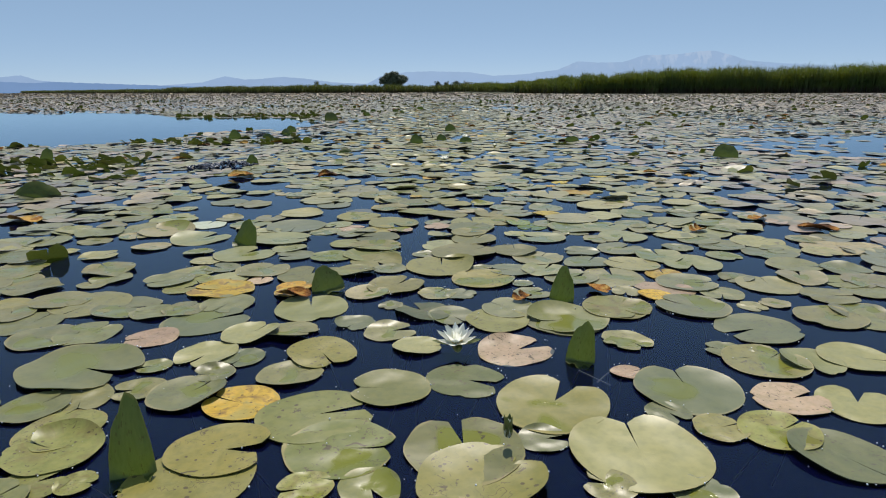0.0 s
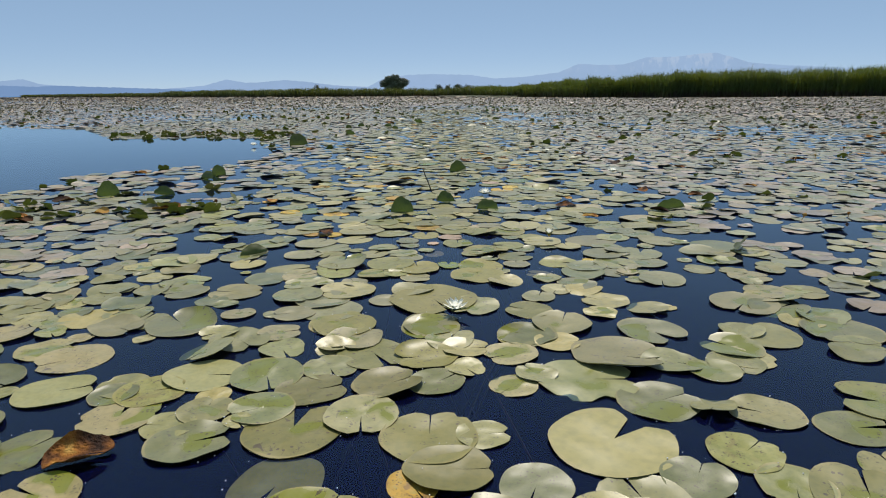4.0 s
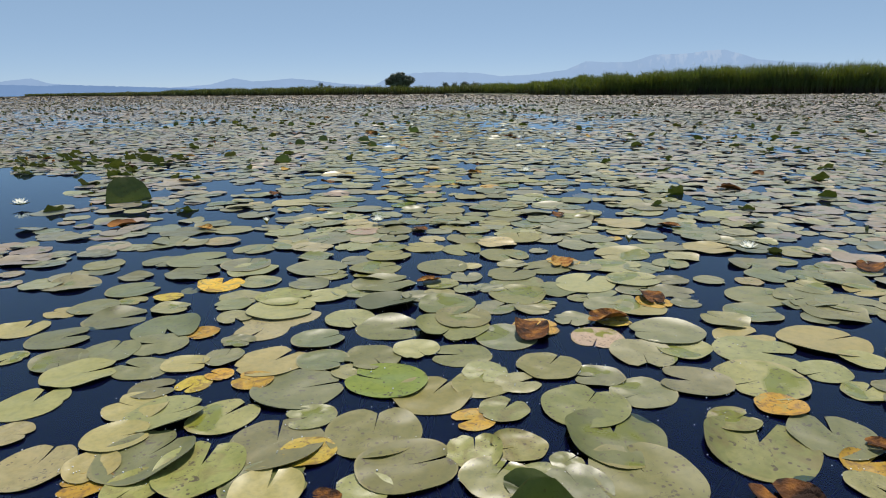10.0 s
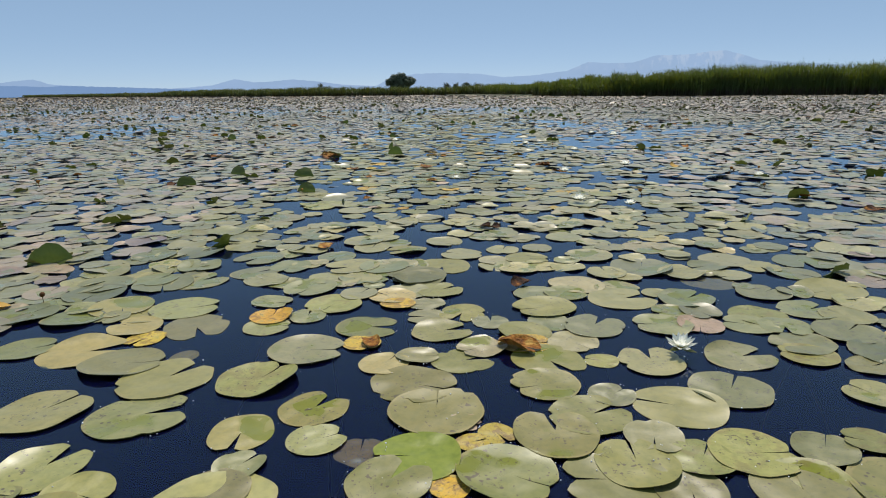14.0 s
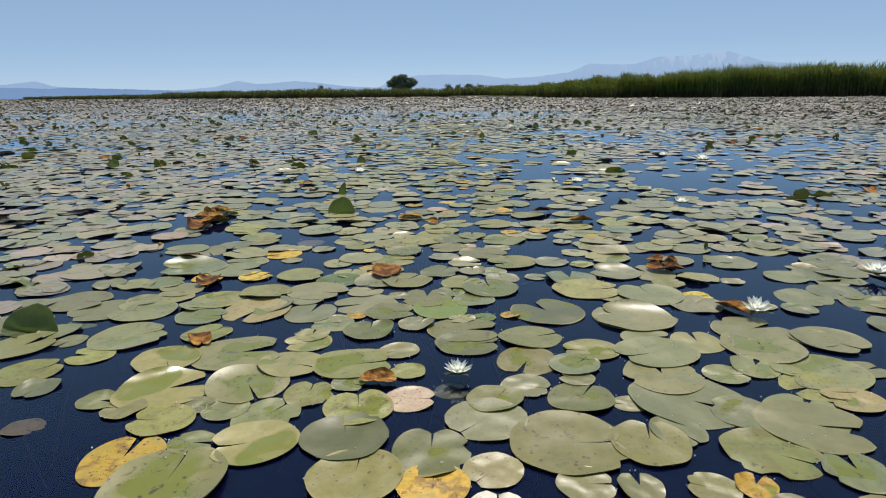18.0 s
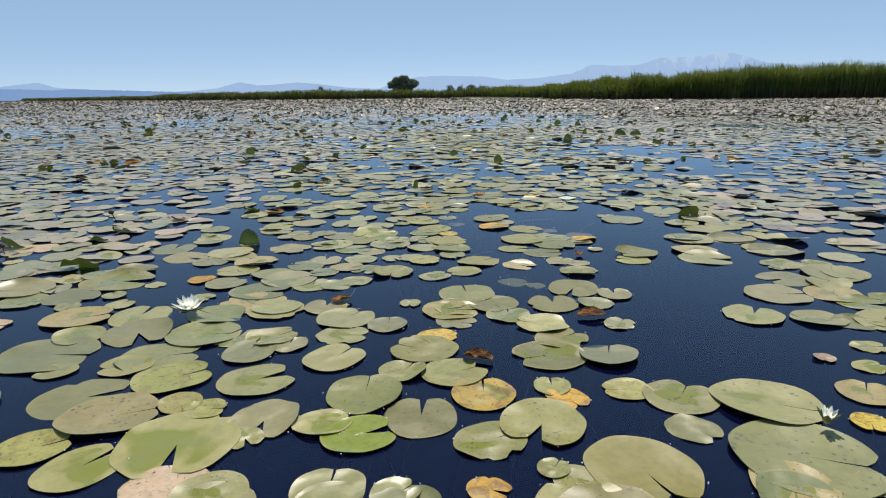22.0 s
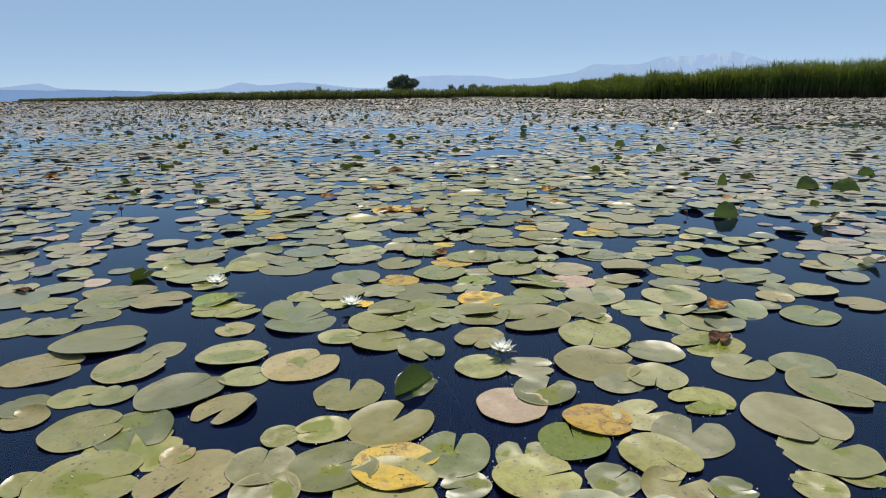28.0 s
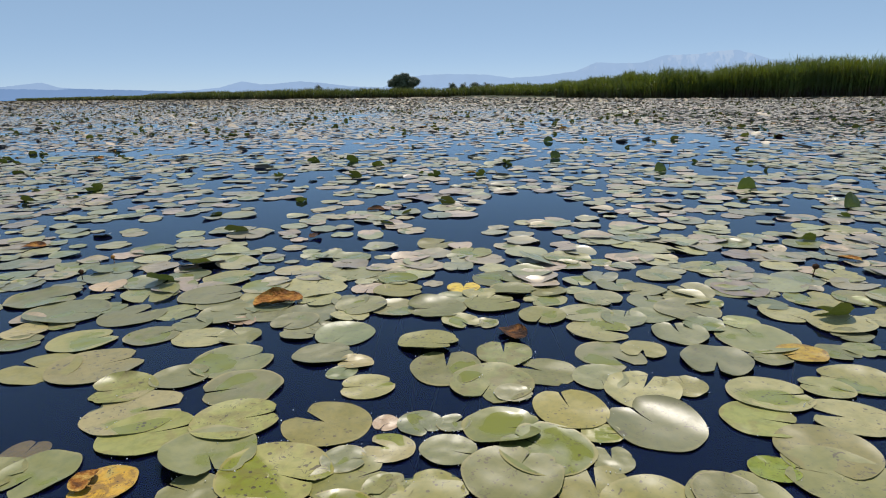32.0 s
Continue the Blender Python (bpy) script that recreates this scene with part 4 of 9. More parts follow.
green_pad(0.08, 4.31, 0.072, 160)
green_pad(0.23, 4.18, 0.105, 60)
green_pad(0.47, 4.12, 0.146, 270)
green_pad(0.67, 4.16, 0.080, 250)
green_pad(0.94, 4.19, 0.137, 290)
green_pad(1.16, 4.21, 0.071, 60)
green_pad(1.34, 4.21, 0.125, 100)
green_pad(1.47, 4.26, 0.125, 300)
awash_pad(1.56, 4.20, 0.073, 90)
green_pad(1.71, 4.18, 0.086, 60)
green_pad(1.84, 4.28, 0.138, 180)
green_pad(1.32, 4.08, 0.118, 60)
green_pad(1.82, 4.09, 0.128, 90)
awash_pad(1.62, 4.10, 0.075, 250)
green_pad(1.97, 4.09, 0.113, 40)
green_pad(2.11, 4.15, 0.091, 250)
green_pad(0.25, 4.07, 0.058, 340)
green_pad(0.35, 4.03, 0.057, 0)
green_pad(0.90, 4.05, 0.088, 40)
pink_pad(0.99, 4.03, 0.063, 0)
pink_pad(0.74, 4.09, 0.075, 0)
sunken_pad(0.73, 4.53, 0.082, 0)
green_pad(0.63, 4.01, 0.068, 300)
pink_pad(1.16, 4.11, 0.069, 250)
green_pad(1.56, 6.36, 0.157, 0)
green_pad(1.70, 6.53, 0.156, 340)
green_pad(1.55, 6.02, 0.163, 45)
green_pad(1.42, 6.71, 0.108, 160)
green_pad(0.75, 6.83, 0.128, 40)
green_pad(1.08, 6.82, 0.120, 90)
green_pad(0.90, 6.55, 0.131, 300)
green_pad(1.07, 6.53, 0.109, 200)
green_pad(0.97, 6.33, 0.108, 30)
green_pad(1.11, 6.34, 0.089, 40)
green_pad(0.75, 6.29, 0.107, 20)
green_pad(0.40, 6.39, 0.124, 0)
green_pad(0.75, 6.08, 0.139, 90)
green_pad(1.10, 6.04, 0.125, 90)
green_pad(0.51, 6.01, 0.107, 20)
green_pad(0.49, 6.17, 0.078, 90)
green_pad(0.27, 6.14, 0.113, 90)
olive_pad(0.29, 6.28, 0.100, 20)
green_pad(0.01, 6.28, 0.113, 20)
green_pad(-0.11, 6.08, 0.104, 160)
green_pad(0.12, 5.97, 0.100, 60)
green_pad(-0.17, 6.00, 0.101, 160)
olive_pad(-0.35, 6.08, 0.070, 200)
green_pad(-0.13, 5.68, 0.107, 30)
green_pad(-0.02, 5.76, 0.127, 30)
green_pad(0.18, 5.59, 0.102, 20)
green_pad(0.16, 5.67, 0.111, 250)
green_pad(0.46, 5.65, 0.134, 90)
green_pad(0.27, 5.80, 0.092, 160)
olive_pad(0.30, 5.66, 0.067, 300)
green_pad(0.69, 5.59, 0.084, 60)
sunken_pad(0.77, 5.85, 0.115, 250)
green_pad(0.86, 5.70, 0.137, 60)
green_pad(1.15, 5.90, 0.107, 0)
yellow_pad(1.07, 5.84, 0.063, 300)
green_pad(1.02, 5.66, 0.091, 60)
green_pad(1.34, 5.84, 0.083, 250)
green_pad(1.21, 5.61, 0.103, 180)
green_pad(1.30, 5.57, 0.119, 40)
green_pad(1.16, 5.44, 0.124, 90)
green_pad(0.78, 5.46, 0.061, 160)
green_pad(0.91, 5.48, 0.083, 60)
green_pad(1.68, 5.63, 0.122, 340)
green_pad(1.54, 5.58, 0.087, 40)
green_pad(1.47, 5.50, 0.075, 60)
green_pad(1.70, 5.87, 0.084, 60)
green_pad(1.99, 6.16, 0.101, 160)
olive_pad(1.85, 5.97, 0.088, 40)
green_pad(2.03, 5.79, 0.132, 70)
green_pad(1.90, 5.84, 0.083, 250)
green_pad(1.87, 5.67, 0.058, 40)
yellow_pad(2.01, 5.59, 0.069, 250)
green_pad(1.96, 6.42, 0.085, 90)
green_pad(2.18, 6.08, 0.098, 0)
green_pad(2.34, 6.21, 0.133, 160)
green_pad(2.54, 6.26, 0.117, 300)
green_pad(2.16, 5.90, 0.085, 90)
yellow_pad(2.36, 5.92, 0.070, 0)
green_pad(2.37, 5.72, 0.117, 20)
green_pad(2.52, 5.89, 0.106, 160)
green_pad(2.53, 5.72, 0.068, 300)
green_pad(2.57, 6.12, 0.105, 300)
green_pad(2.83, 6.33, 0.132, 20)
green_pad(2.74, 6.09, 0.092, 0)
green_pad(2.27, 5.57, 0.059, 90)
green_pad(2.38, 5.51, 0.084, 180)
green_pad(1.69, 5.46, 0.095, 200)
green_pad(1.77, 5.38, 0.127, 60)
yellow_pad(1.91, 5.43, 0.046, 90)
green_pad(2.04, 5.38, 0.099, 20)
green_pad(1.98, 5.29, 0.086, 90)
green_pad(2.21, 5.36, 0.114, 300)
awash_pad(1.53, 5.30, 0.083, 40)
green_pad(1.29, 5.35, 0.099, 180)
green_pad(1.40, 5.35, 0.073, 200)
green_pad(1.39, 5.23, 0.091, 200)
olive_pad(0.91, 5.35, 0.118, 0)
olive_pad(1.06, 5.30, 0.095, 180)
green_pad(0.91, 5.18, 0.084, 120)
green_pad(0.61, 5.39, 0.109, 70)
green_pad(0.62, 5.24, 0.138, 80)
green_pad(0.40, 5.46, 0.091, 30)
green_pad(0.30, 5.38, 0.104, 300)
green_pad(0.18, 5.46, 0.105, 30)
green_pad(0.36, 5.24, 0.129, 60)
green_pad(0.48, 5.32, 0.056, 0)
green_pad(0.06, 5.23, 0.057, 0)
green_pad(0.15, 5.12, 0.071, 90)
green_pad(0.57, 5.08, 0.104, 70)
green_pad(0.79, 5.17, 0.058, 40)
green_pad(0.83, 5.07, 0.075, 90)
green_pad(0.28, 5.07, 0.103, 20)
green_pad(0.42, 5.03, 0.087, 200)
green_pad(0.75, 5.05, 0.125, 90)
green_pad(1.09, 5.08, 0.123, 80)
green_pad(1.27, 5.10, 0.076, 60)
green_pad(1.39, 5.13, 0.092, 40)
green_pad(1.55, 5.07, 0.088, 300)
green_pad(1.69, 5.08, 0.103, 300)
green_pad(1.85, 5.05, 0.137, 90)
yellow_pad(2.04, 5.13, 0.106, 60)
olive_pad(2.17, 5.17, 0.050, 20)
green_pad(1.18, 5.00, 0.084, 90)
green_pad(1.38, 5.00, 0.058, 20)
yellow_pad(1.01, 4.99, 0.045, 90)
green_pad(2.05, 5.01, 0.052, 90)
green_pad(0.25, 5.00, 0.052, 300)
green_pad(-0.11, 8.59, 0.147, 40)
green_pad(-0.49, 8.77, 0.127, 40)
olive_pad(-0.34, 8.59, 0.106, 160)
green_pad(-0.27, 8.47, 0.101, 0)
green_pad(-0.10, 8.44, 0.111, 0)
green_pad(0.06, 8.41, 0.082, 300)
green_pad(0.22, 8.43, 0.115, 60)
green_pad(-0.26, 8.93, 0.114, 20)
green_pad(0.60, 8.42, 0.142, 30)
green_pad(0.84, 8.35, 0.074, 40)
green_pad(0.78, 8.34, 0.089, 60)
yellow_pad(0.42, 8.33, 0.073, 250)
yellow_pad(0.31, 8.33, 0.053, 340)
green_pad(0.59, 8.19, 0.108, 40)
green_pad(-0.30, 8.25, 0.082, 340)
green_pad(-0.07, 8.05, 0.069, 90)
green_pad(0.12, 8.08, 0.117, 30)
green_pad(0.02, 8.01, 0.072, 180)
green_pad(0.38, 8.10, 0.123, 60)
green_pad(0.50, 7.98, 0.106, 20)
green_pad(0.90, 8.15, 0.067, 160)
green_pad(0.92, 8.04, 0.059, 0)
green_pad(0.78, 7.99, 0.085, 20)
green_pad(0.89, 7.87, 0.083, 200)
green_pad(0.74, 7.85, 0.087, 60)
olive_pad(0.64, 7.93, 0.043, 0)
green_pad(1.18, 8.42, 0.130, 300)
green_pad(1.00, 8.30, 0.093, 90)
green_pad(1.34, 8.38, 0.106, 20)
green_pad(1.54, 8.49, 0.089, 90)
green_pad(1.49, 8.39, 0.118, 60)
green_pad(1.81, 8.45, 0.137, 90)
green_pad(1.51, 8.25, 0.060, 90)
olive_pad(1.62, 8.24, 0.080, 340)
green_pad(1.67, 8.12, 0.113, 180)
green_pad(1.69, 8.01, 0.067, 200)
green_pad(1.80, 8.01, 0.080, 100)
green_pad(1.96, 8.15, 0.145, 20)
green_pad(2.15, 8.57, 0.138, 20)
green_pad(2.43, 8.76, 0.154, 0)
green_pad(2.43, 8.65, 0.106, 180)
green_pad(2.19, 8.41, 0.096, 90)
green_pad(2.27, 8.33, 0.118, 90)
green_pad(2.53, 8.38, 0.084, 340)
green_pad(2.35, 8.14, 0.132, 300)
green_pad(2.01, 7.98, 0.087, 200)
green_pad(1.95, 7.83, 0.110, 40)
green_pad(2.05, 7.91, 0.075, 340)
green_pad(2.15, 7.84, 0.121, 70)
green_pad(2.45, 8.10, 0.055, 0)
green_pad(1.19, 8.09, 0.096, 90)
pink_pad(1.15, 8.24, 0.075, 0)
pink_pad(1.05, 8.09, 0.035, 250)
green_pad(1.02, 7.93, 0.047, 340)
sunken_pad(1.06, 7.89, 0.063, 90)
green_pad(1.34, 7.92, 0.128, 200)
olive_pad(1.27, 7.85, 0.062, 300)
olive_pad(1.47, 8.03, 0.095, 180)
green_pad(1.55, 7.95, 0.067, 90)
green_pad(1.49, 7.79, 0.093, 20)
green_pad(1.35, 7.75, 0.050, 40)
awash_pad(1.14, 7.63, 0.064, 90)
green_pad(1.30, 7.61, 0.120, 270)
green_pad(1.48, 7.64, 0.068, 90)
green_pad(1.40, 7.52, 0.042, 90)
olive_pad(1.70, 7.67, 0.104, 0)
green_pad(1.82, 7.60, 0.101, 30)
green_pad(1.97, 7.66, 0.110, 300)
green_pad(2.13, 7.66, 0.101, 200)
green_pad(1.78, 7.49, 0.113, 90)
green_pad(1.92, 7.49, 0.074, 300)
green_pad(1.99, 7.50, 0.052, 90)
green_pad(2.07, 7.49, 0.039, 20)
yellow_pad(1.85, 7.71, 0.037, 160)
green_pad(0.37, 7.84, 0.103, 40)
olive_pad(0.52, 7.84, 0.074, 250)
green_pad(0.61, 7.68, 0.130, 90)
green_pad(0.85, 7.66, 0.121, 60)
green_pad(0.99, 7.58, 0.117, 100)
green_pad(0.37, 7.55, 0.114, 20)
green_pad(0.04, 7.80, 0.101, 40)
green_pad(-0.11, 7.93, 0.057, 200)
green_pad(0.13, 7.66, 0.093, 90)
olive_pad(0.60, 7.51, 0.105, 90)
olive_pad(0.54, 7.60, 0.057, 160)
green_pad(0.80, 7.48, 0.094, 60)
green_pad(0.46, 7.45, 0.102, 40)
olive_pad(0.89, 7.48, 0.059, 160)
yellow_pad(0.94, 7.47, 0.029, 300)
green_pad(1.28, 7.46, 0.130, 90)
sunken_pad(1.57, 7.49, 0.065, 160)
green_pad(0.99, 7.42, 0.072, 0)
olive_pad(0.17, 7.50, 0.027, 160)
green_pad(-0.21, 9.23, 0.078, 20)
green_pad(-0.03, 9.24, 0.110, 340)
awash_pad(0.14, 9.12, 0.120, 60)
green_pad(0.27, 9.20, 0.077, 0)
green_pad(0.19, 9.43, 0.115, 200)
green_pad(0.46, 9.26, 0.111, 300)
green_pad(0.38, 9.11, 0.082, 250)
green_pad(0.57, 9.14, 0.131, 160)
green_pad(0.58, 9.43, 0.080, 250)
yellow_pad(0.71, 9.37, 0.072, 340)
green_pad(0.92, 9.26, 0.096, 0)
green_pad(1.09, 9.26, 0.096, 200)
green_pad(0.97, 9.44, 0.093, 250)
green_pad(1.27, 9.30, 0.079, 40)
green_pad(1.39, 9.47, 0.110, 250)
green_pad(1.57, 9.53, 0.119, 90)
green_pad(1.68, 9.29, 0.084, 340)
green_pad(1.54, 9.10, 0.124, 0)
green_pad(1.73, 9.18, 0.093, 60)
green_pad(1.91, 9.26, 0.077, 300)
green_pad(1.92, 9.56, 0.111, 40)
green_pad(2.15, 9.20, 0.133, 0)
green_pad(2.07, 9.10, 0.129, 340)
green_pad(2.38, 9.32, 0.079, 0)
green_pad(2.53, 9.29, 0.068, 0)
green_pad(2.30, 9.42, 0.073, 250)
green_pad(1.11, 9.06, 0.134, 340)
green_pad(1.26, 9.08, 0.093, 160)
green_pad(0.91, 9.02, 0.090, 90)
green_pad(0.74, 8.97, 0.076, 300)
green_pad(0.65, 9.02, 0.061, 0)
yellow_pad(-0.01, 9.06, 0.072, 0)
green_pad(-0.02, 8.95, 0.122, 200)
green_pad(0.03, 8.84, 0.101, 0)
yellow_pad(0.34, 8.99, 0.096, 20)
green_pad(0.58, 8.95, 0.090, 250)
green_pad(0.65, 8.86, 0.108, 40)
green_pad(0.46, 8.78, 0.120, 150)
green_pad(0.86, 8.77, 0.099, 200)
green_pad(0.98, 8.86, 0.079, 340)
olive_pad(1.10, 8.87, 0.099, 0)
green_pad(1.24, 8.94, 0.081, 250)
green_pad(1.33, 8.87, 0.094, 250)
green_pad(1.38, 8.78, 0.114, 160)
green_pad(1.61, 8.84, 0.118, 180)
green_pad(1.52, 8.96, 0.106, 0)
green_pad(1.75, 8.79, 0.096, 300)
olive_pad(1.93, 8.97, 0.107, 0)
green_pad(1.91, 8.86, 0.113, 90)
green_pad(1.86, 8.71, 0.095, 150)
olive_pad(2.03, 8.71, 0.102, 100)
green_pad(0.99, 8.64, 0.120, 60)
green_pad(1.14, 8.71, 0.131, 60)
green_pad(0.70, 8.67, 0.113, 90)
green_pad(0.52, 8.60, 0.108, 60)
green_pad(0.28, 8.55, 0.128, 20)
green_pad(0.10, 8.72, 0.080, 20)
olive_pad(0.66, 8.73, 0.051, 40)
olive_pad(1.21, 8.60, 0.085, 250)
pink_pad(1.31, 8.58, 0.026, 200)
green_pad(1.40, 8.57, 0.081, 0)
green_pad(1.60, 8.57, 0.135, 90)
green_pad(1.81, 8.52, 0.115, 90)
green_pad(1.17, 8.51, 0.086, 340)
green_pad(1.28, 8.51, 0.056, 340)
green_pad(0.67, 8.53, 0.064, 0)
green_pad(0.55, 8.50, 0.063, 250)
olive_pad(0.79, 8.56, 0.094, 0)
olive_pad(0.91, 8.52, 0.075, 20)
yellow_pad(1.01, 8.50, 0.080, 340)
green_pad(2.05, 8.58, 0.039, 40)
green_pad(-0.17, 10.91, 0.125, 20)
green_pad(-0.46, 10.91, 0.088, 0)
yellow_pad(0.23, 10.58, 0.065, 200)
green_pad(0.89, 10.55, 0.126, 60)
green_pad(1.11, 10.57, 0.086, 180)
green_pad(1.26, 10.44, 0.140, 300)
green_pad(0.99, 10.42, 0.120, 160)
green_pad(1.50, 10.39, 0.094, 200)
pink_pad(1.53, 10.52, 0.084, 0)
green_pad(1.63, 10.44, 0.070, 40)
green_pad(1.75, 10.41, 0.080, 340)
green_pad(2.25, 10.85, 0.131, 40)
green_pad(2.09, 10.69, 0.140, 20)
green_pad(2.40, 10.72, 0.090, 300)
green_pad(2.52, 10.85, 0.125, 250)
olive_pad(2.63, 11.17, 0.147, 250)
green_pad(1.93, 10.39, 0.108, 200)
green_pad(2.31, 10.43, 0.125, 160)
green_pad(2.07, 10.32, 0.076, 0)
green_pad(2.16, 10.30, 0.047, 200)
green_pad(1.89, 10.17, 0.150, 90)
green_pad(2.29, 10.25, 0.100, 0)
green_pad(2.33, 10.17, 0.088, 180)
green_pad(2.05, 10.05, 0.086, 0)
green_pad(2.19, 10.03, 0.085, 60)
green_pad(2.16, 9.95, 0.093, 20)
green_pad(1.82, 9.97, 0.086, 200)
olive_pad(1.90, 9.95, 0.070, 0)
olive_pad(1.99, 9.87, 0.105, 0)
yellow_pad(1.69, 10.23, 0.082, 20)
yellow_pad(1.60, 10.06, 0.112, 90)
green_pad(1.70, 10.06, 0.091, 0)
green_pad(1.60, 9.87, 0.137, 90)
green_pad(1.69, 9.75, 0.113, 0)
green_pad(1.90, 9.74, 0.115, 200)
green_pad(2.08, 9.80, 0.071, 60)
awash_pad(1.24, 10.17, 0.080, 60)
green_pad(1.16, 10.17, 0.071, 0)
green_pad(0.96, 10.19, 0.101, 0)
green_pad(1.07, 10.25, 0.060, 250)
green_pad(0.82, 10.17, 0.085, 250)
green_pad(0.76, 10.05, 0.090, 200)
green_pad(0.61, 10.05, 0.079, 180)
olive_pad(0.83, 9.95, 0.079, 90)
olive_pad(0.65, 10.23, 0.083, 20)
green_pad(0.49, 10.19, 0.072, 90)
yellow_pad(0.45, 10.32, 0.097, 0)
yellow_pad(0.51, 10.37, 0.059, 60)
green_pad(1.10, 9.96, 0.125, 90)
green_pad(0.97, 9.91, 0.073, 60)
olive_pad(0.95, 9.80, 0.082, 90)
green_pad(1.07, 9.80, 0.086, 160)
green_pad(1.13, 9.79, 0.053, 180)
pale_pad(0.38, 10.08, 0.092, 90)
green_pad(0.25, 10.42, 0.111, 160)
green_pad(-0.00, 10.52, 0.112, 300)
green_pad(0.07, 10.19, 0.118, 30)
yellow_pad(-0.04, 10.30, 0.086, 40)
green_pad(-0.18, 10.30, 0.125, 30)
green_pad(-0.08, 10.12, 0.123, 90)
green_pad(0.03, 9.98, 0.101, 40)
green_pad(-0.31, 10.44, 0.119, 340)
green_pad(-0.43, 10.61, 0.128, 90)
green_pad(-0.58, 10.77, 0.095, 160)
green_pad(0.17, 9.93, 0.134, 20)
green_pad(0.30, 9.96, 0.048, 0)
olive_pad(0.49, 9.93, 0.071, 20)
olive_pad(0.43, 9.85, 0.108, 250)
olive_pad(0.41, 9.76, 0.077, 180)
green_pad(0.68, 9.85, 0.134, 260)
green_pad(0.53, 9.68, 0.100, 60)
green_pad(0.76, 9.71, 0.064, 90)
yellow_pad(0.70, 9.65, 0.084, 0)
green_pad(0.93, 9.70, 0.120, 100)
green_pad(0.19, 9.70, 0.088, 60)
green_pad(0.32, 9.69, 0.074, 20)
yellow_pad(1.08, 9.66, 0.059, 160)
yellow_pad(1.20, 9.74, 0.041, 0)
olive_pad(0.26, 9.59, 0.081, 300)
yellow_pad(0.40, 9.64, 0.058, 20)
green_pad(0.59, 9.59, 0.075, 0)
green_pad(0.83, 9.59, 0.077, 90)
green_pad(0.95, 9.59, 0.056, 200)
green_pad(1.37, 9.62, 0.075, 100)
green_pad(1.38, 9.70, 0.046, 300)
green_pad(1.23, 9.58, 0.055, 250)
green_pad(1.48, 9.61, 0.050, 60)
olive_pad(1.67, 9.61, 0.077, 160)
green_pad(1.60, 9.69, 0.046, 0)
green_pad(1.80, 9.63, 0.069, 300)
green_pad(1.94, 9.61, 0.102, 160)
green_pad(0.34, 11.50, 0.101, 0)
green_pad(0.69, 11.64, 0.087, 90)
green_pad(0.88, 11.51, 0.082, 200)
green_pad(1.01, 11.47, 0.103, 180)
green_pad(0.52, 11.29, 0.105, 30)
green_pad(0.67, 11.19, 0.113, 180)
olive_pad(0.36, 11.33, 0.090, 90)
green_pad(0.88, 11.19, 0.109, 160)
green_pad(1.10, 11.17, 0.121, 160)
green_pad(1.40, 11.35, 0.104, 60)
green_pad(1.29, 11.38, 0.058, 200)
green_pad(1.35, 11.14, 0.134, 270)
green_pad(1.52, 11.26, 0.059, 0)
green_pad(-0.02, 11.31, 0.099, 340)
green_pad(0.14, 11.33, 0.124, 30)
green_pad(-0.17, 11.21, 0.099, 340)
green_pad(-0.14, 11.43, 0.120, 250)
green_pad(0.27, 11.19, 0.100, 20)
green_pad(0.03, 11.11, 0.051, 40)
yellow_pad(0.17, 11.06, 0.074, 300)
green_pad(0.53, 11.08, 0.112, 40)
green_pad(0.90, 11.00, 0.090, 0)
green_pad(1.04, 10.99, 0.087, 80)
green_pad(0.82, 10.90, 0.085, 200)
green_pad(0.70, 10.93, 0.112, 200)
green_pad(0.37, 10.91, 0.124, 60)
green_pad(0.42, 10.97, 0.070, 160)
green_pad(0.54, 10.86, 0.100, 340)
green_pad(0.20, 10.90, 0.075, 160)
olive_pad(0.09, 10.83, 0.072, 20)
green_pad(1.63, 11.19, 0.076, 0)
green_pad(1.80, 11.15, 0.126, 90)
green_pad(1.48, 10.94, 0.121, 90)
green_pad(1.69, 10.99, 0.120, 270)
green_pad(1.86, 11.31, 0.118, 250)
green_pad(1.85, 11.47, 0.100, 40)
green_pad(2.12, 11.47, 0.107, 0)
green_pad(1.96, 11.17, 0.069, 200)
green_pad(2.09, 11.21, 0.120, 0)
green_pad(2.03, 11.07, 0.073, 250)
yellow_pad(1.91, 11.04, 0.056, 160)
olive_pad(2.27, 11.14, 0.088, 0)
green_pad(1.18, 10.88, 0.124, 90)
green_pad(1.17, 10.94, 0.083, 300)
green_pad(1.35, 10.83, 0.067, 250)
awash_pad(1.28, 10.77, 0.047, 0)
olive_pad(1.47, 10.80, 0.095, 110)
green_pad(1.80, 10.87, 0.075, 330)
olive_pad(1.98, 10.89, 0.120, 300)
olive_pad(1.97, 10.78, 0.073, 0)
awash_pad(0.37, 10.81, 0.056, 200)
green_pad(0.89, 10.75, 0.074, 60)
green_pad(1.05, 10.73, 0.077, 90)
green_pad(0.95, 10.66, 0.075, 20)
green_pad(0.87, 10.66, 0.063, 340)
yellow_pad(0.73, 10.72, 0.059, 160)
yellow_pad(1.13, 10.70, 0.039, 0)
green_pad(0.45, 10.71, 0.072, 250)
awash_pad(0.35, 10.71, 0.056, 0)
green_pad(0.54, 10.72, 0.059, 300)
green_pad(0.62, 10.64, 0.134, 0)
green_pad(0.27, 10.63, 0.075, 160)
green_pad(0.17, 10.67, 0.052, 20)
green_pad(1.22, 10.66, 0.106, 0)
awash_pad(1.37, 10.65, 0.068, 90)
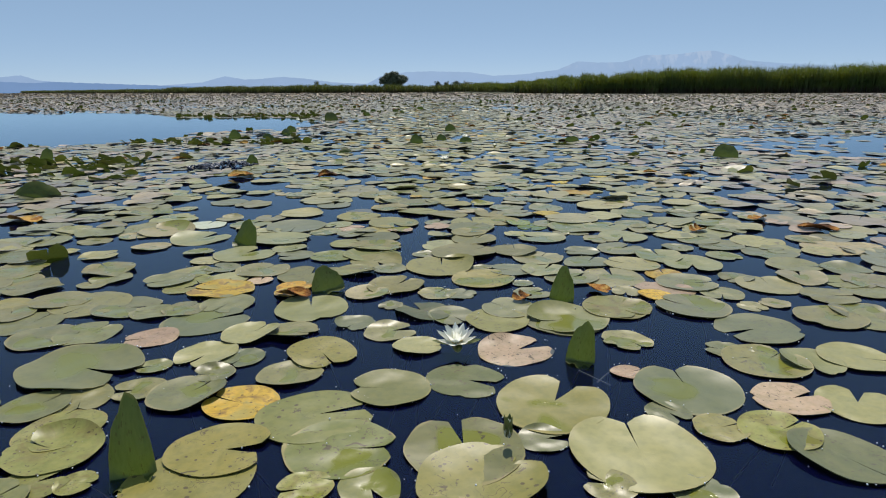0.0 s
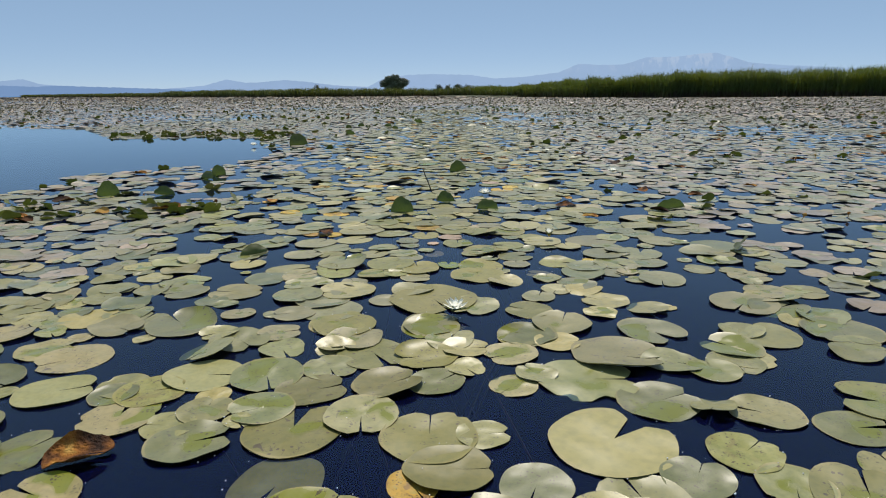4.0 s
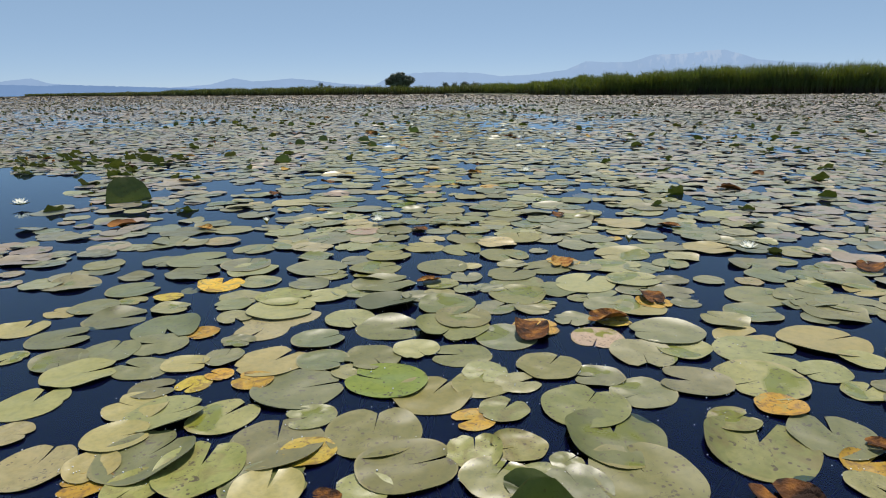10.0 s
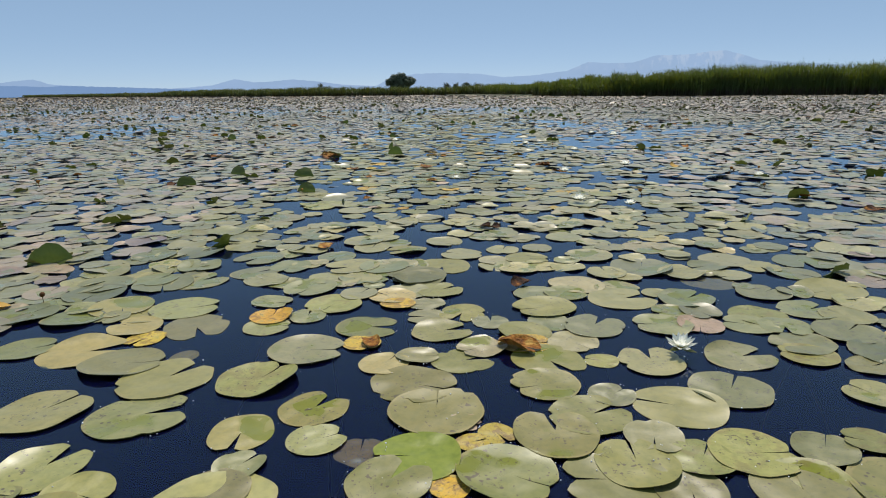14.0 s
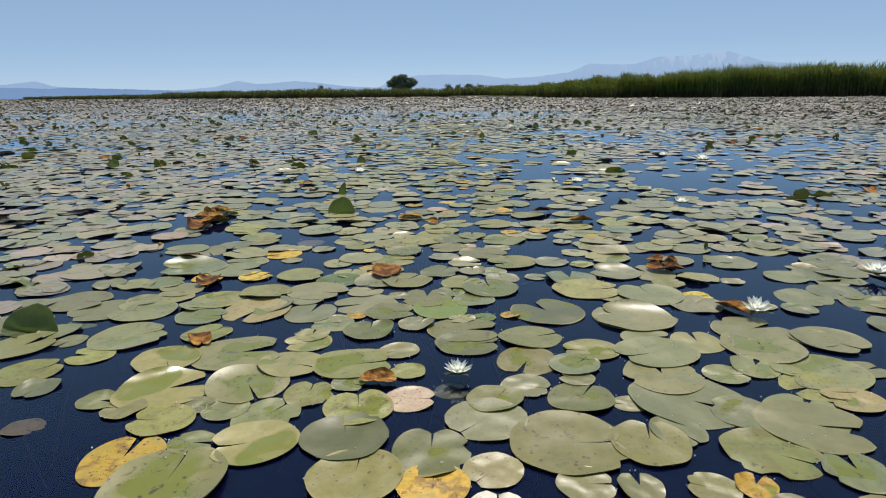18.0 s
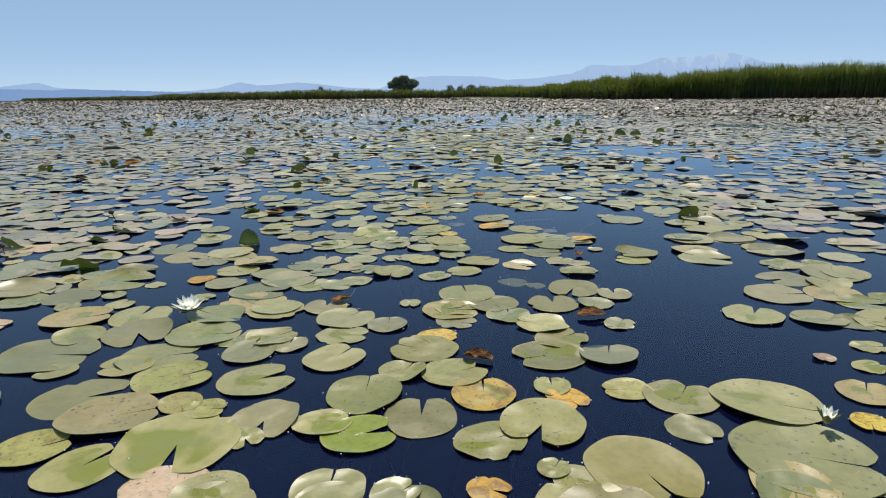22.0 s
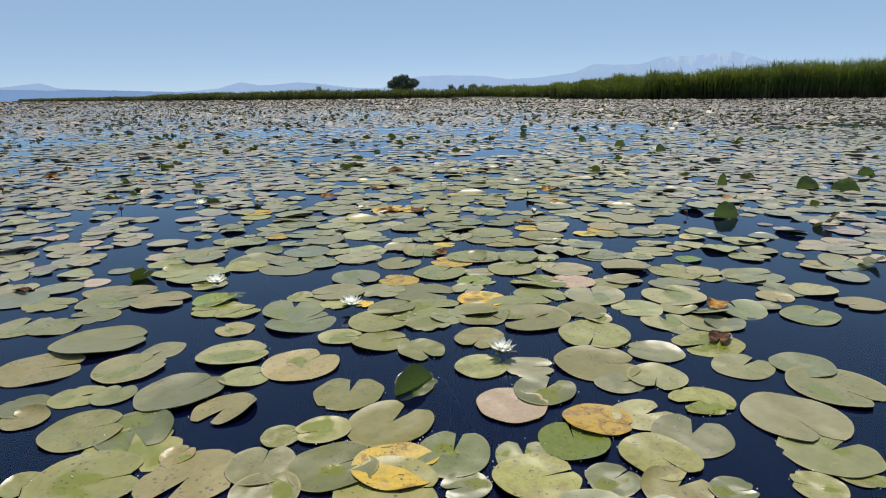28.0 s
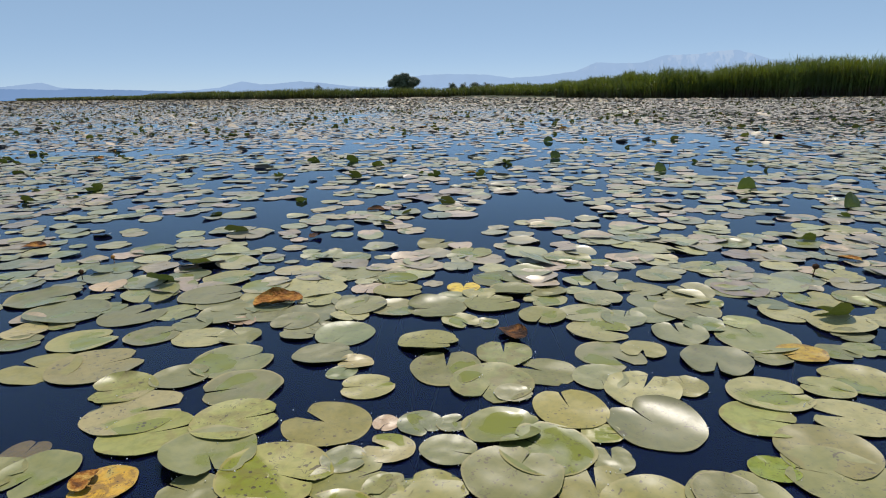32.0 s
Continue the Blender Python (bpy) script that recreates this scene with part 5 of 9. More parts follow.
green_pad(1.49, 10.66, 0.053, 0)
olive_pad(1.58, 10.64, 0.085, 0)
awash_pad(1.79, 10.65, 0.123, 0)
green_pad(1.98, 10.70, 0.044, 200)
green_pad(0.44, 12.67, 0.143, 40)
green_pad(0.27, 12.65, 0.071, 300)
green_pad(-0.27, 12.97, 0.106, 40)
yellow_pad(-0.08, 12.88, 0.060, 0)
green_pad(-0.16, 12.64, 0.115, 20)
green_pad(-0.31, 12.76, 0.092, 0)
green_pad(0.07, 12.54, 0.133, 300)
green_pad(0.10, 12.40, 0.102, 180)
yellow_pad(0.21, 12.50, 0.061, 250)
green_pad(0.41, 12.53, 0.103, 250)
green_pad(0.36, 12.43, 0.059, 340)
green_pad(0.62, 12.44, 0.089, 30)
green_pad(0.85, 12.54, 0.119, 0)
green_pad(1.10, 12.64, 0.113, 270)
green_pad(1.06, 12.55, 0.135, 250)
yellow_pad(1.63, 12.61, 0.063, 0)
green_pad(1.49, 12.63, 0.075, 250)
yellow_pad(1.35, 12.55, 0.083, 0)
pink_pad(1.54, 12.46, 0.089, 250)
green_pad(1.78, 12.50, 0.125, 180)
green_pad(1.79, 12.37, 0.094, 90)
green_pad(2.43, 13.15, 0.104, 300)
green_pad(2.26, 12.88, 0.129, 20)
green_pad(2.15, 12.69, 0.103, 0)
green_pad(2.43, 12.85, 0.127, 200)
green_pad(2.56, 12.78, 0.124, 340)
green_pad(2.02, 12.47, 0.098, 20)
green_pad(2.26, 12.43, 0.144, 20)
green_pad(2.01, 12.34, 0.134, 340)
green_pad(2.13, 12.20, 0.077, 200)
green_pad(2.29, 12.28, 0.071, 300)
green_pad(1.74, 12.14, 0.104, 160)
green_pad(1.93, 12.15, 0.125, 200)
green_pad(2.17, 12.08, 0.064, 40)
green_pad(-0.25, 12.45, 0.106, 30)
green_pad(-0.02, 12.34, 0.095, 90)
green_pad(-0.14, 12.27, 0.092, 300)
green_pad(-0.02, 12.18, 0.105, 30)
green_pad(0.14, 12.22, 0.089, 160)
green_pad(-0.44, 12.54, 0.094, 90)
green_pad(-0.31, 12.29, 0.056, 250)
green_pad(-0.40, 12.70, 0.067, 160)
green_pad(0.26, 12.25, 0.072, 0)
green_pad(0.36, 12.30, 0.069, 90)
yellow_pad(0.39, 12.18, 0.043, 160)
yellow_pad(0.34, 12.12, 0.055, 250)
green_pad(0.52, 12.27, 0.114, 60)
green_pad(0.67, 12.28, 0.082, 340)
yellow_pad(0.50, 12.14, 0.060, 160)
green_pad(0.64, 12.09, 0.132, 20)
green_pad(0.77, 12.20, 0.061, 20)
awash_pad(0.88, 12.14, 0.120, 160)
green_pad(0.82, 12.30, 0.096, 300)
green_pad(0.95, 12.36, 0.076, 300)
green_pad(1.09, 12.32, 0.097, 180)
green_pad(1.16, 12.20, 0.070, 250)
green_pad(1.15, 12.13, 0.092, 60)
green_pad(1.25, 12.13, 0.067, 20)
green_pad(1.35, 12.24, 0.097, 60)
green_pad(1.48, 12.17, 0.077, 180)
green_pad(1.01, 12.06, 0.111, 60)
olive_pad(1.20, 11.98, 0.069, 60)
yellow_pad(1.12, 11.93, 0.059, 200)
green_pad(1.41, 12.00, 0.118, 60)
green_pad(1.45, 11.86, 0.138, 80)
olive_pad(1.22, 11.81, 0.069, 200)
olive_pad(1.12, 11.79, 0.071, 90)
green_pad(0.88, 11.87, 0.119, 90)
green_pad(0.97, 11.73, 0.116, 20)
green_pad(0.34, 11.95, 0.101, 30)
green_pad(0.24, 11.99, 0.082, 160)
green_pad(0.24, 12.09, 0.066, 20)
green_pad(0.49, 11.94, 0.094, 60)
green_pad(-0.05, 12.01, 0.099, 90)
green_pad(0.66, 11.82, 0.122, 100)
green_pad(0.38, 11.76, 0.115, 60)
green_pad(0.27, 11.84, 0.079, 20)
olive_pad(0.52, 11.72, 0.110, 90)
green_pad(0.15, 11.72, 0.092, 90)
green_pad(0.00, 11.85, 0.058, 0)
yellow_pad(0.74, 11.78, 0.068, 200)
green_pad(0.71, 11.94, 0.068, 200)
green_pad(0.68, 11.66, 0.094, 20)
olive_pad(0.41, 11.65, 0.068, 250)
yellow_pad(0.30, 11.66, 0.056, 200)
green_pad(0.28, 11.72, 0.066, 300)
olive_pad(1.77, 11.82, 0.145, 60)
green_pad(1.96, 11.86, 0.105, 80)
yellow_pad(1.91, 12.00, 0.069, 30)
olive_pad(1.76, 11.93, 0.066, 20)
green_pad(1.48, 11.70, 0.133, 100)
green_pad(1.16, 11.69, 0.079, 60)
green_pad(1.26, 11.70, 0.051, 20)
green_pad(1.32, 11.75, 0.039, 40)
green_pad(0.89, 11.65, 0.062, 340)
yellow_pad(1.97, 11.75, 0.059, 20)
green_pad(1.93, 11.67, 0.055, 300)
green_pad(0.02, 13.66, 0.107, 250)
green_pad(0.19, 13.74, 0.108, 90)
green_pad(0.32, 13.68, 0.113, 340)
green_pad(0.53, 13.71, 0.107, 250)
green_pad(0.71, 13.68, 0.105, 40)
green_pad(0.90, 13.68, 0.111, 160)
green_pad(1.10, 13.63, 0.112, 300)
green_pad(1.70, 13.71, 0.102, 300)
green_pad(1.31, 13.52, 0.128, 300)
green_pad(1.49, 13.60, 0.051, 40)
green_pad(2.05, 13.65, 0.099, 340)
green_pad(2.19, 13.68, 0.105, 40)
green_pad(2.36, 13.63, 0.128, 0)
green_pad(0.74, 13.50, 0.113, 40)
green_pad(0.60, 13.43, 0.086, 200)
green_pad(-0.17, 13.43, 0.156, 30)
green_pad(0.70, 13.29, 0.124, 30)
olive_pad(0.71, 13.18, 0.099, 160)
green_pad(0.43, 13.29, 0.141, 340)
olive_pad(0.52, 13.18, 0.075, 20)
green_pad(1.01, 13.31, 0.123, 300)
green_pad(0.08, 13.35, 0.118, 90)
green_pad(0.14, 13.27, 0.122, 60)
green_pad(-0.12, 13.21, 0.125, 340)
green_pad(1.12, 13.15, 0.078, 90)
green_pad(1.14, 13.32, 0.054, 200)
green_pad(1.34, 13.35, 0.077, 20)
green_pad(1.32, 13.19, 0.111, 60)
olive_pad(1.33, 13.07, 0.118, 160)
green_pad(1.49, 13.29, 0.112, 200)
yellow_pad(1.58, 13.39, 0.085, 300)
green_pad(1.80, 13.31, 0.131, 340)
green_pad(1.89, 13.53, 0.138, 200)
green_pad(1.93, 13.29, 0.094, 300)
green_pad(2.07, 13.35, 0.090, 250)
green_pad(0.77, 13.05, 0.138, 30)
green_pad(0.45, 13.05, 0.090, 150)
yellow_pad(0.07, 13.05, 0.110, 90)
green_pad(0.66, 12.96, 0.101, 0)
green_pad(1.12, 12.98, 0.063, 90)
olive_pad(1.01, 13.04, 0.077, 200)
green_pad(1.21, 12.99, 0.066, 0)
green_pad(1.62, 13.06, 0.142, 60)
green_pad(1.48, 12.97, 0.093, 160)
green_pad(1.83, 13.10, 0.116, 0)
green_pad(1.99, 13.09, 0.074, 200)
green_pad(2.15, 13.09, 0.066, 340)
green_pad(1.32, 12.90, 0.122, 120)
green_pad(0.55, 12.89, 0.091, 200)
green_pad(0.22, 12.88, 0.095, 340)
olive_pad(0.39, 12.87, 0.113, 340)
olive_pad(0.40, 12.93, 0.083, 0)
green_pad(0.81, 12.82, 0.123, 20)
green_pad(0.93, 12.89, 0.077, 340)
green_pad(1.04, 12.78, 0.120, 250)
green_pad(1.23, 12.76, 0.087, 40)
green_pad(1.36, 12.74, 0.073, 340)
green_pad(1.42, 12.79, 0.045, 340)
green_pad(1.68, 12.87, 0.093, 40)
olive_pad(1.56, 12.86, 0.051, 20)
green_pad(1.80, 12.96, 0.078, 20)
green_pad(1.94, 12.94, 0.092, 330)
yellow_pad(1.83, 12.81, 0.073, 300)
green_pad(0.42, 12.73, 0.131, 0)
green_pad(1.65, 12.77, 0.094, 40)
green_pad(1.76, 12.75, 0.103, 20)
green_pad(1.95, 12.80, 0.058, 0)
sunken_pad(-0.03, 12.98, 0.045, 90)
green_pad(2.42, 15.37, 0.132, 20)
green_pad(2.69, 15.51, 0.125, 45)
olive_pad(2.59, 15.27, 0.115, 45)
green_pad(2.33, 15.13, 0.115, 300)
green_pad(2.35, 14.95, 0.113, 220)
green_pad(2.19, 14.96, 0.062, 160)
olive_pad(2.60, 15.10, 0.095, 90)
green_pad(-0.14, 15.05, 0.151, 0)
green_pad(-0.66, 15.03, 0.120, 90)
green_pad(-0.35, 14.92, 0.109, 150)
green_pad(-0.48, 14.89, 0.102, 0)
green_pad(0.44, 14.76, 0.127, 0)
green_pad(0.25, 14.76, 0.101, 200)
green_pad(0.60, 14.79, 0.048, 0)
yellow_pad(0.14, 14.78, 0.043, 40)
green_pad(-0.08, 14.76, 0.101, 300)
green_pad(0.77, 14.73, 0.094, 180)
green_pad(1.00, 14.70, 0.144, 260)
green_pad(1.28, 14.80, 0.123, 340)
green_pad(1.45, 14.88, 0.127, 220)
green_pad(1.40, 14.73, 0.062, 40)
green_pad(1.72, 14.87, 0.132, 230)
green_pad(1.57, 14.63, 0.138, 180)
green_pad(1.85, 14.66, 0.095, 60)
green_pad(1.95, 14.62, 0.098, 90)
green_pad(2.39, 14.76, 0.129, 200)
green_pad(2.31, 14.62, 0.127, 20)
green_pad(2.17, 14.55, 0.061, 0)
green_pad(-0.27, 14.60, 0.130, 90)
green_pad(0.09, 14.56, 0.087, 60)
green_pad(0.25, 14.54, 0.096, 200)
green_pad(0.42, 14.50, 0.094, 45)
green_pad(0.61, 14.57, 0.116, 300)
green_pad(0.86, 14.57, 0.092, 90)
green_pad(1.00, 14.54, 0.114, 200)
olive_pad(1.20, 14.57, 0.077, 0)
green_pad(1.39, 14.58, 0.116, 45)
green_pad(0.81, 14.37, 0.109, 80)
green_pad(0.99, 14.39, 0.093, 330)
green_pad(1.16, 14.41, 0.102, 300)
green_pad(1.37, 14.41, 0.119, 200)
green_pad(1.60, 14.49, 0.074, 300)
green_pad(1.61, 14.39, 0.105, 60)
olive_pad(1.81, 14.49, 0.092, 180)
olive_pad(1.92, 14.50, 0.101, 0)
green_pad(1.82, 14.38, 0.121, 90)
green_pad(1.74, 14.27, 0.163, 90)
green_pad(2.00, 14.37, 0.073, 160)
green_pad(2.07, 14.24, 0.144, 200)
green_pad(2.19, 14.34, 0.101, 160)
green_pad(0.01, 14.43, 0.109, 200)
green_pad(0.14, 14.37, 0.106, 200)
green_pad(0.28, 14.30, 0.119, 60)
green_pad(0.45, 14.32, 0.094, 30)
green_pad(0.68, 14.27, 0.091, 0)
green_pad(0.11, 14.21, 0.085, 60)
green_pad(0.54, 14.22, 0.097, 180)
olive_pad(0.97, 14.28, 0.079, 180)
green_pad(1.09, 14.27, 0.074, 340)
green_pad(1.05, 14.25, 0.049, 300)
green_pad(1.30, 14.27, 0.103, 180)
green_pad(1.51, 14.27, 0.111, 45)
green_pad(1.29, 14.16, 0.069, 200)
green_pad(-0.06, 14.17, 0.087, 160)
green_pad(0.07, 14.04, 0.113, 180)
green_pad(0.26, 13.98, 0.087, 60)
green_pad(0.41, 14.14, 0.077, 120)
green_pad(0.31, 14.11, 0.068, 20)
green_pad(0.39, 14.02, 0.079, 60)
green_pad(0.71, 14.09, 0.119, 250)
pink_pad(0.53, 14.07, 0.100, 90)
green_pad(0.97, 14.07, 0.084, 180)
olive_pad(1.04, 14.16, 0.070, 60)
yellow_pad(0.85, 14.11, 0.045, 0)
green_pad(1.17, 14.08, 0.102, 200)
olive_pad(1.39, 14.10, 0.100, 60)
green_pad(1.52, 14.16, 0.058, 40)
green_pad(1.50, 14.03, 0.067, 200)
green_pad(1.66, 14.08, 0.135, 340)
green_pad(1.83, 14.05, 0.061, 0)
green_pad(1.90, 14.12, 0.056, 330)
green_pad(1.99, 14.11, 0.063, 60)
green_pad(1.78, 13.96, 0.101, 160)
green_pad(2.02, 14.02, 0.090, 0)
green_pad(0.15, 13.90, 0.099, 180)
green_pad(0.55, 13.96, 0.130, 200)
green_pad(0.37, 13.86, 0.119, 250)
green_pad(0.57, 13.85, 0.083, 40)
green_pad(0.73, 13.90, 0.088, 90)
green_pad(0.94, 13.87, 0.080, 300)
green_pad(1.13, 13.88, 0.125, 100)
green_pad(1.27, 13.89, 0.055, 200)
green_pad(1.42, 13.89, 0.125, 90)
green_pad(1.34, 13.99, 0.055, 0)
green_pad(1.53, 13.97, 0.061, 250)
green_pad(1.57, 13.85, 0.094, 60)
green_pad(1.71, 13.86, 0.094, 100)
green_pad(1.84, 13.85, 0.093, 30)
yellow_pad(1.94, 13.87, 0.044, 90)
green_pad(0.22, 13.82, 0.062, 90)
green_pad(0.56, 15.89, 0.133, 200)
green_pad(0.24, 15.82, 0.111, 40)
green_pad(0.10, 15.86, 0.097, 40)
green_pad(-0.12, 15.83, 0.123, 0)
green_pad(-0.35, 15.73, 0.116, 90)
green_pad(-0.37, 15.92, 0.111, 300)
green_pad(0.61, 15.70, 0.138, 20)
green_pad(0.84, 15.65, 0.118, 20)
yellow_pad(0.86, 15.83, 0.090, 250)
olive_pad(1.04, 15.81, 0.073, 250)
green_pad(1.25, 15.73, 0.052, 0)
yellow_pad(1.35, 15.81, 0.088, 200)
awash_pad(1.52, 15.83, 0.094, 250)
green_pad(1.76, 15.95, 0.110, 90)
green_pad(2.00, 15.93, 0.147, 300)
green_pad(1.84, 15.75, 0.060, 0)
green_pad(1.94, 15.75, 0.060, 40)
green_pad(1.35, 15.56, 0.138, 60)
green_pad(1.34, 15.43, 0.056, 300)
green_pad(1.65, 15.48, 0.150, 330)
green_pad(1.64, 15.66, 0.063, 20)
green_pad(1.84, 15.59, 0.061, 20)
green_pad(1.84, 15.44, 0.065, 20)
green_pad(2.33, 15.59, 0.102, 90)
green_pad(0.24, 15.55, 0.133, 200)
green_pad(0.43, 15.52, 0.099, 0)
green_pad(-0.25, 15.56, 0.140, 20)
pink_pad(0.12, 15.44, 0.113, 0)
green_pad(0.01, 15.41, 0.082, 250)
green_pad(0.68, 15.53, 0.091, 20)
awash_pad(0.94, 15.45, 0.048, 90)
pink_pad(0.86, 15.49, 0.054, 300)
awash_pad(0.71, 15.34, 0.075, 160)
green_pad(0.86, 15.34, 0.099, 250)
olive_pad(-0.01, 15.29, 0.065, 250)
olive_pad(0.25, 15.24, 0.085, 40)
olive_pad(0.55, 15.27, 0.106, 60)
green_pad(1.18, 15.26, 0.123, 80)
green_pad(1.39, 15.29, 0.107, 20)
olive_pad(1.67, 15.31, 0.079, 200)
green_pad(1.58, 15.18, 0.130, 150)
olive_pad(1.73, 15.23, 0.046, 200)
sunken_pad(2.08, 15.36, 0.111, 40)
sunken_pad(2.06, 15.27, 0.093, 20)
green_pad(0.77, 15.13, 0.110, 280)
olive_pad(0.92, 15.17, 0.086, 90)
olive_pad(0.62, 15.11, 0.072, 0)
green_pad(0.68, 15.06, 0.049, 0)
green_pad(0.11, 15.13, 0.144, 20)
green_pad(0.29, 15.17, 0.098, 20)
awash_pad(1.75, 15.10, 0.106, 250)
olive_pad(1.94, 15.09, 0.125, 180)
olive_pad(1.89, 15.07, 0.069, 250)
green_pad(1.31, 14.99, 0.089, 270)
green_pad(1.18, 14.94, 0.055, 270)
green_pad(1.05, 14.94, 0.089, 330)
green_pad(0.11, 14.95, 0.059, 300)
green_pad(0.11, 15.03, 0.121, 160)
awash_pad(0.26, 14.94, 0.104, 90)
awash_pad(0.72, 14.98, 0.066, 0)
awash_pad(0.67, 14.91, 0.069, 40)
green_pad(0.81, 14.89, 0.055, 40)
awash_pad(0.92, 14.93, 0.075, 160)
green_pad(1.45, 14.91, 0.123, 0)
green_pad(1.74, 14.92, 0.133, 20)
green_pad(0.64, 17.47, 0.120, 0)
green_pad(0.87, 17.49, 0.134, 200)
green_pad(0.43, 17.32, 0.120, 250)
green_pad(0.98, 17.28, 0.099, 40)
green_pad(0.32, 17.14, 0.083, 340)
olive_pad(0.57, 17.11, 0.111, 250)
yellow_pad(0.37, 16.97, 0.083, 90)
green_pad(0.50, 16.98, 0.077, 90)
yellow_pad(0.82, 17.11, 0.070, 160)
green_pad(0.93, 17.11, 0.075, 200)
green_pad(1.07, 17.01, 0.095, 250)
green_pad(0.94, 16.97, 0.077, 180)
green_pad(0.74, 16.87, 0.116, 0)
green_pad(1.00, 16.83, 0.108, 20)
green_pad(1.17, 16.92, 0.070, 90)
green_pad(1.38, 17.07, 0.123, 200)
green_pad(1.49, 17.24, 0.091, 0)
green_pad(1.53, 16.88, 0.117, 60)
green_pad(1.70, 17.17, 0.136, 20)
green_pad(1.95, 17.17, 0.117, 40)
green_pad(1.28, 16.82, 0.097, 300)
yellow_pad(1.27, 16.72, 0.088, 0)
green_pad(0.57, 16.67, 0.125, 0)
yellow_pad(0.74, 16.72, 0.064, 300)
green_pad(0.83, 16.57, 0.082, 60)
green_pad(0.93, 16.62, 0.070, 0)
green_pad(1.07, 16.59, 0.099, 20)
green_pad(0.93, 16.43, 0.126, 340)
green_pad(1.33, 16.59, 0.123, 300)
olive_pad(1.49, 16.59, 0.055, 160)
green_pad(1.64, 16.59, 0.111, 90)
green_pad(1.30, 16.43, 0.099, 200)
green_pad(1.92, 16.62, 0.112, 20)
olive_pad(2.13, 16.63, 0.088, 160)
green_pad(1.80, 16.40, 0.111, 60)
green_pad(1.63, 16.31, 0.124, 160)
green_pad(2.27, 16.55, 0.071, 20)
green_pad(0.13, 16.87, 0.125, 300)
green_pad(-0.25, 17.08, 0.128, 300)
green_pad(0.01, 17.06, 0.132, 20)
green_pad(-0.36, 16.95, 0.111, 20)
green_pad(-0.09, 16.87, 0.096, 160)
green_pad(-0.51, 17.10, 0.082, 340)
yellow_pad(0.00, 16.76, 0.071, 250)
green_pad(-0.14, 16.65, 0.136, 20)
green_pad(0.03, 16.56, 0.127, 10)
green_pad(-0.35, 16.67, 0.097, 30)
green_pad(0.21, 16.46, 0.137, 60)
sunken_pad(0.19, 16.63, 0.047, 250)
olive_pad(0.48, 16.46, 0.121, 60)
green_pad(-0.03, 16.27, 0.119, 60)
green_pad(0.24, 16.25, 0.132, 20)
green_pad(0.53, 16.17, 0.089, 270)
green_pad(0.68, 16.29, 0.095, 60)
green_pad(0.72, 16.14, 0.072, 30)
green_pad(1.00, 16.28, 0.126, 90)
awash_pad(0.96, 16.07, 0.108, 180)
green_pad(0.91, 15.98, 0.098, 60)
green_pad(1.29, 16.17, 0.114, 90)
yellow_pad(1.15, 16.17, 0.050, 300)
yellow_pad(1.09, 16.13, 0.042, 20)
pink_pad(1.07, 16.22, 0.045, 340)
green_pad(1.39, 16.26, 0.108, 30)
green_pad(1.47, 16.37, 0.065, 40)
green_pad(1.16, 16.01, 0.117, 330)
green_pad(1.45, 16.05, 0.102, 90)
green_pad(1.39, 15.99, 0.120, 180)
yellow_pad(1.04, 15.96, 0.044, 40)
olive_pad(1.60, 16.07, 0.080, 60)
olive_pad(1.72, 16.09, 0.098, 0)
green_pad(1.89, 16.11, 0.079, 60)
olive_pad(1.78, 15.97, 0.105, 200)
olive_pad(2.01, 16.14, 0.062, 160)
green_pad(0.14, 16.02, 0.101, 70)
green_pad(0.55, 15.94, 0.078, 160)
sunken_pad(0.83, 16.10, 0.062, 90)
pink_pad(1.90, 16.89, 0.089, 250)
green_pad(1.77, 16.89, 0.105, 180)
olive_pad(2.14, 16.98, 0.103, 300)
green_pad(2.35, 17.04, 0.111, 30)
green_pad(2.28, 17.24, 0.108, 40)
green_pad(2.56, 17.27, 0.140, 200)
green_pad(2.18, 16.87, 0.093, 250)
green_pad(2.36, 16.82, 0.116, 40)
green_pad(2.16, 16.72, 0.106, 200)
green_pad(-0.25, 19.58, 0.085, 0)
green_pad(-0.08, 19.58, 0.085, 30)
green_pad(0.13, 19.58, 0.143, 20)
green_pad(0.44, 19.57, 0.093, 20)
green_pad(0.54, 19.47, 0.075, 300)
green_pad(0.76, 19.45, 0.108, 90)
green_pad(0.93, 19.51, 0.076, 150)
olive_pad(0.94, 19.35, 0.126, 60)
green_pad(1.01, 19.30, 0.056, 340)
green_pad(1.14, 19.60, 0.114, 0)
green_pad(1.26, 19.54, 0.116, 180)
olive_pad(1.49, 19.49, 0.099, 30)
olive_pad(1.38, 19.46, 0.086, 0)
green_pad(1.62, 19.57, 0.087, 340)
green_pad(1.77, 19.49, 0.119, 200)
green_pad(2.01, 19.60, 0.101, 20)
green_pad(1.71, 19.38, 0.094, 180)
green_pad(1.92, 19.44, 0.073, 250)
green_pad(1.24, 19.36, 0.066, 270)
green_pad(1.54, 19.28, 0.123, 260)
green_pad(1.96, 19.27, 0.122, 60)
green_pad(2.06, 19.37, 0.085, 200)
green_pad(2.18, 19.53, 0.080, 340)
green_pad(0.41, 19.37, 0.114, 90)
olive_pad(-0.04, 19.34, 0.086, 340)
olive_pad(0.08, 19.40, 0.106, 180)
olive_pad(0.05, 19.23, 0.116, 30)
green_pad(0.22, 19.34, 0.131, 60)
olive_pad(0.30, 19.28, 0.053, 250)
green_pad(0.33, 19.09, 0.121, 60)
olive_pad(0.53, 19.26, 0.070, 340)
pink_pad(0.46, 19.19, 0.057, 0)
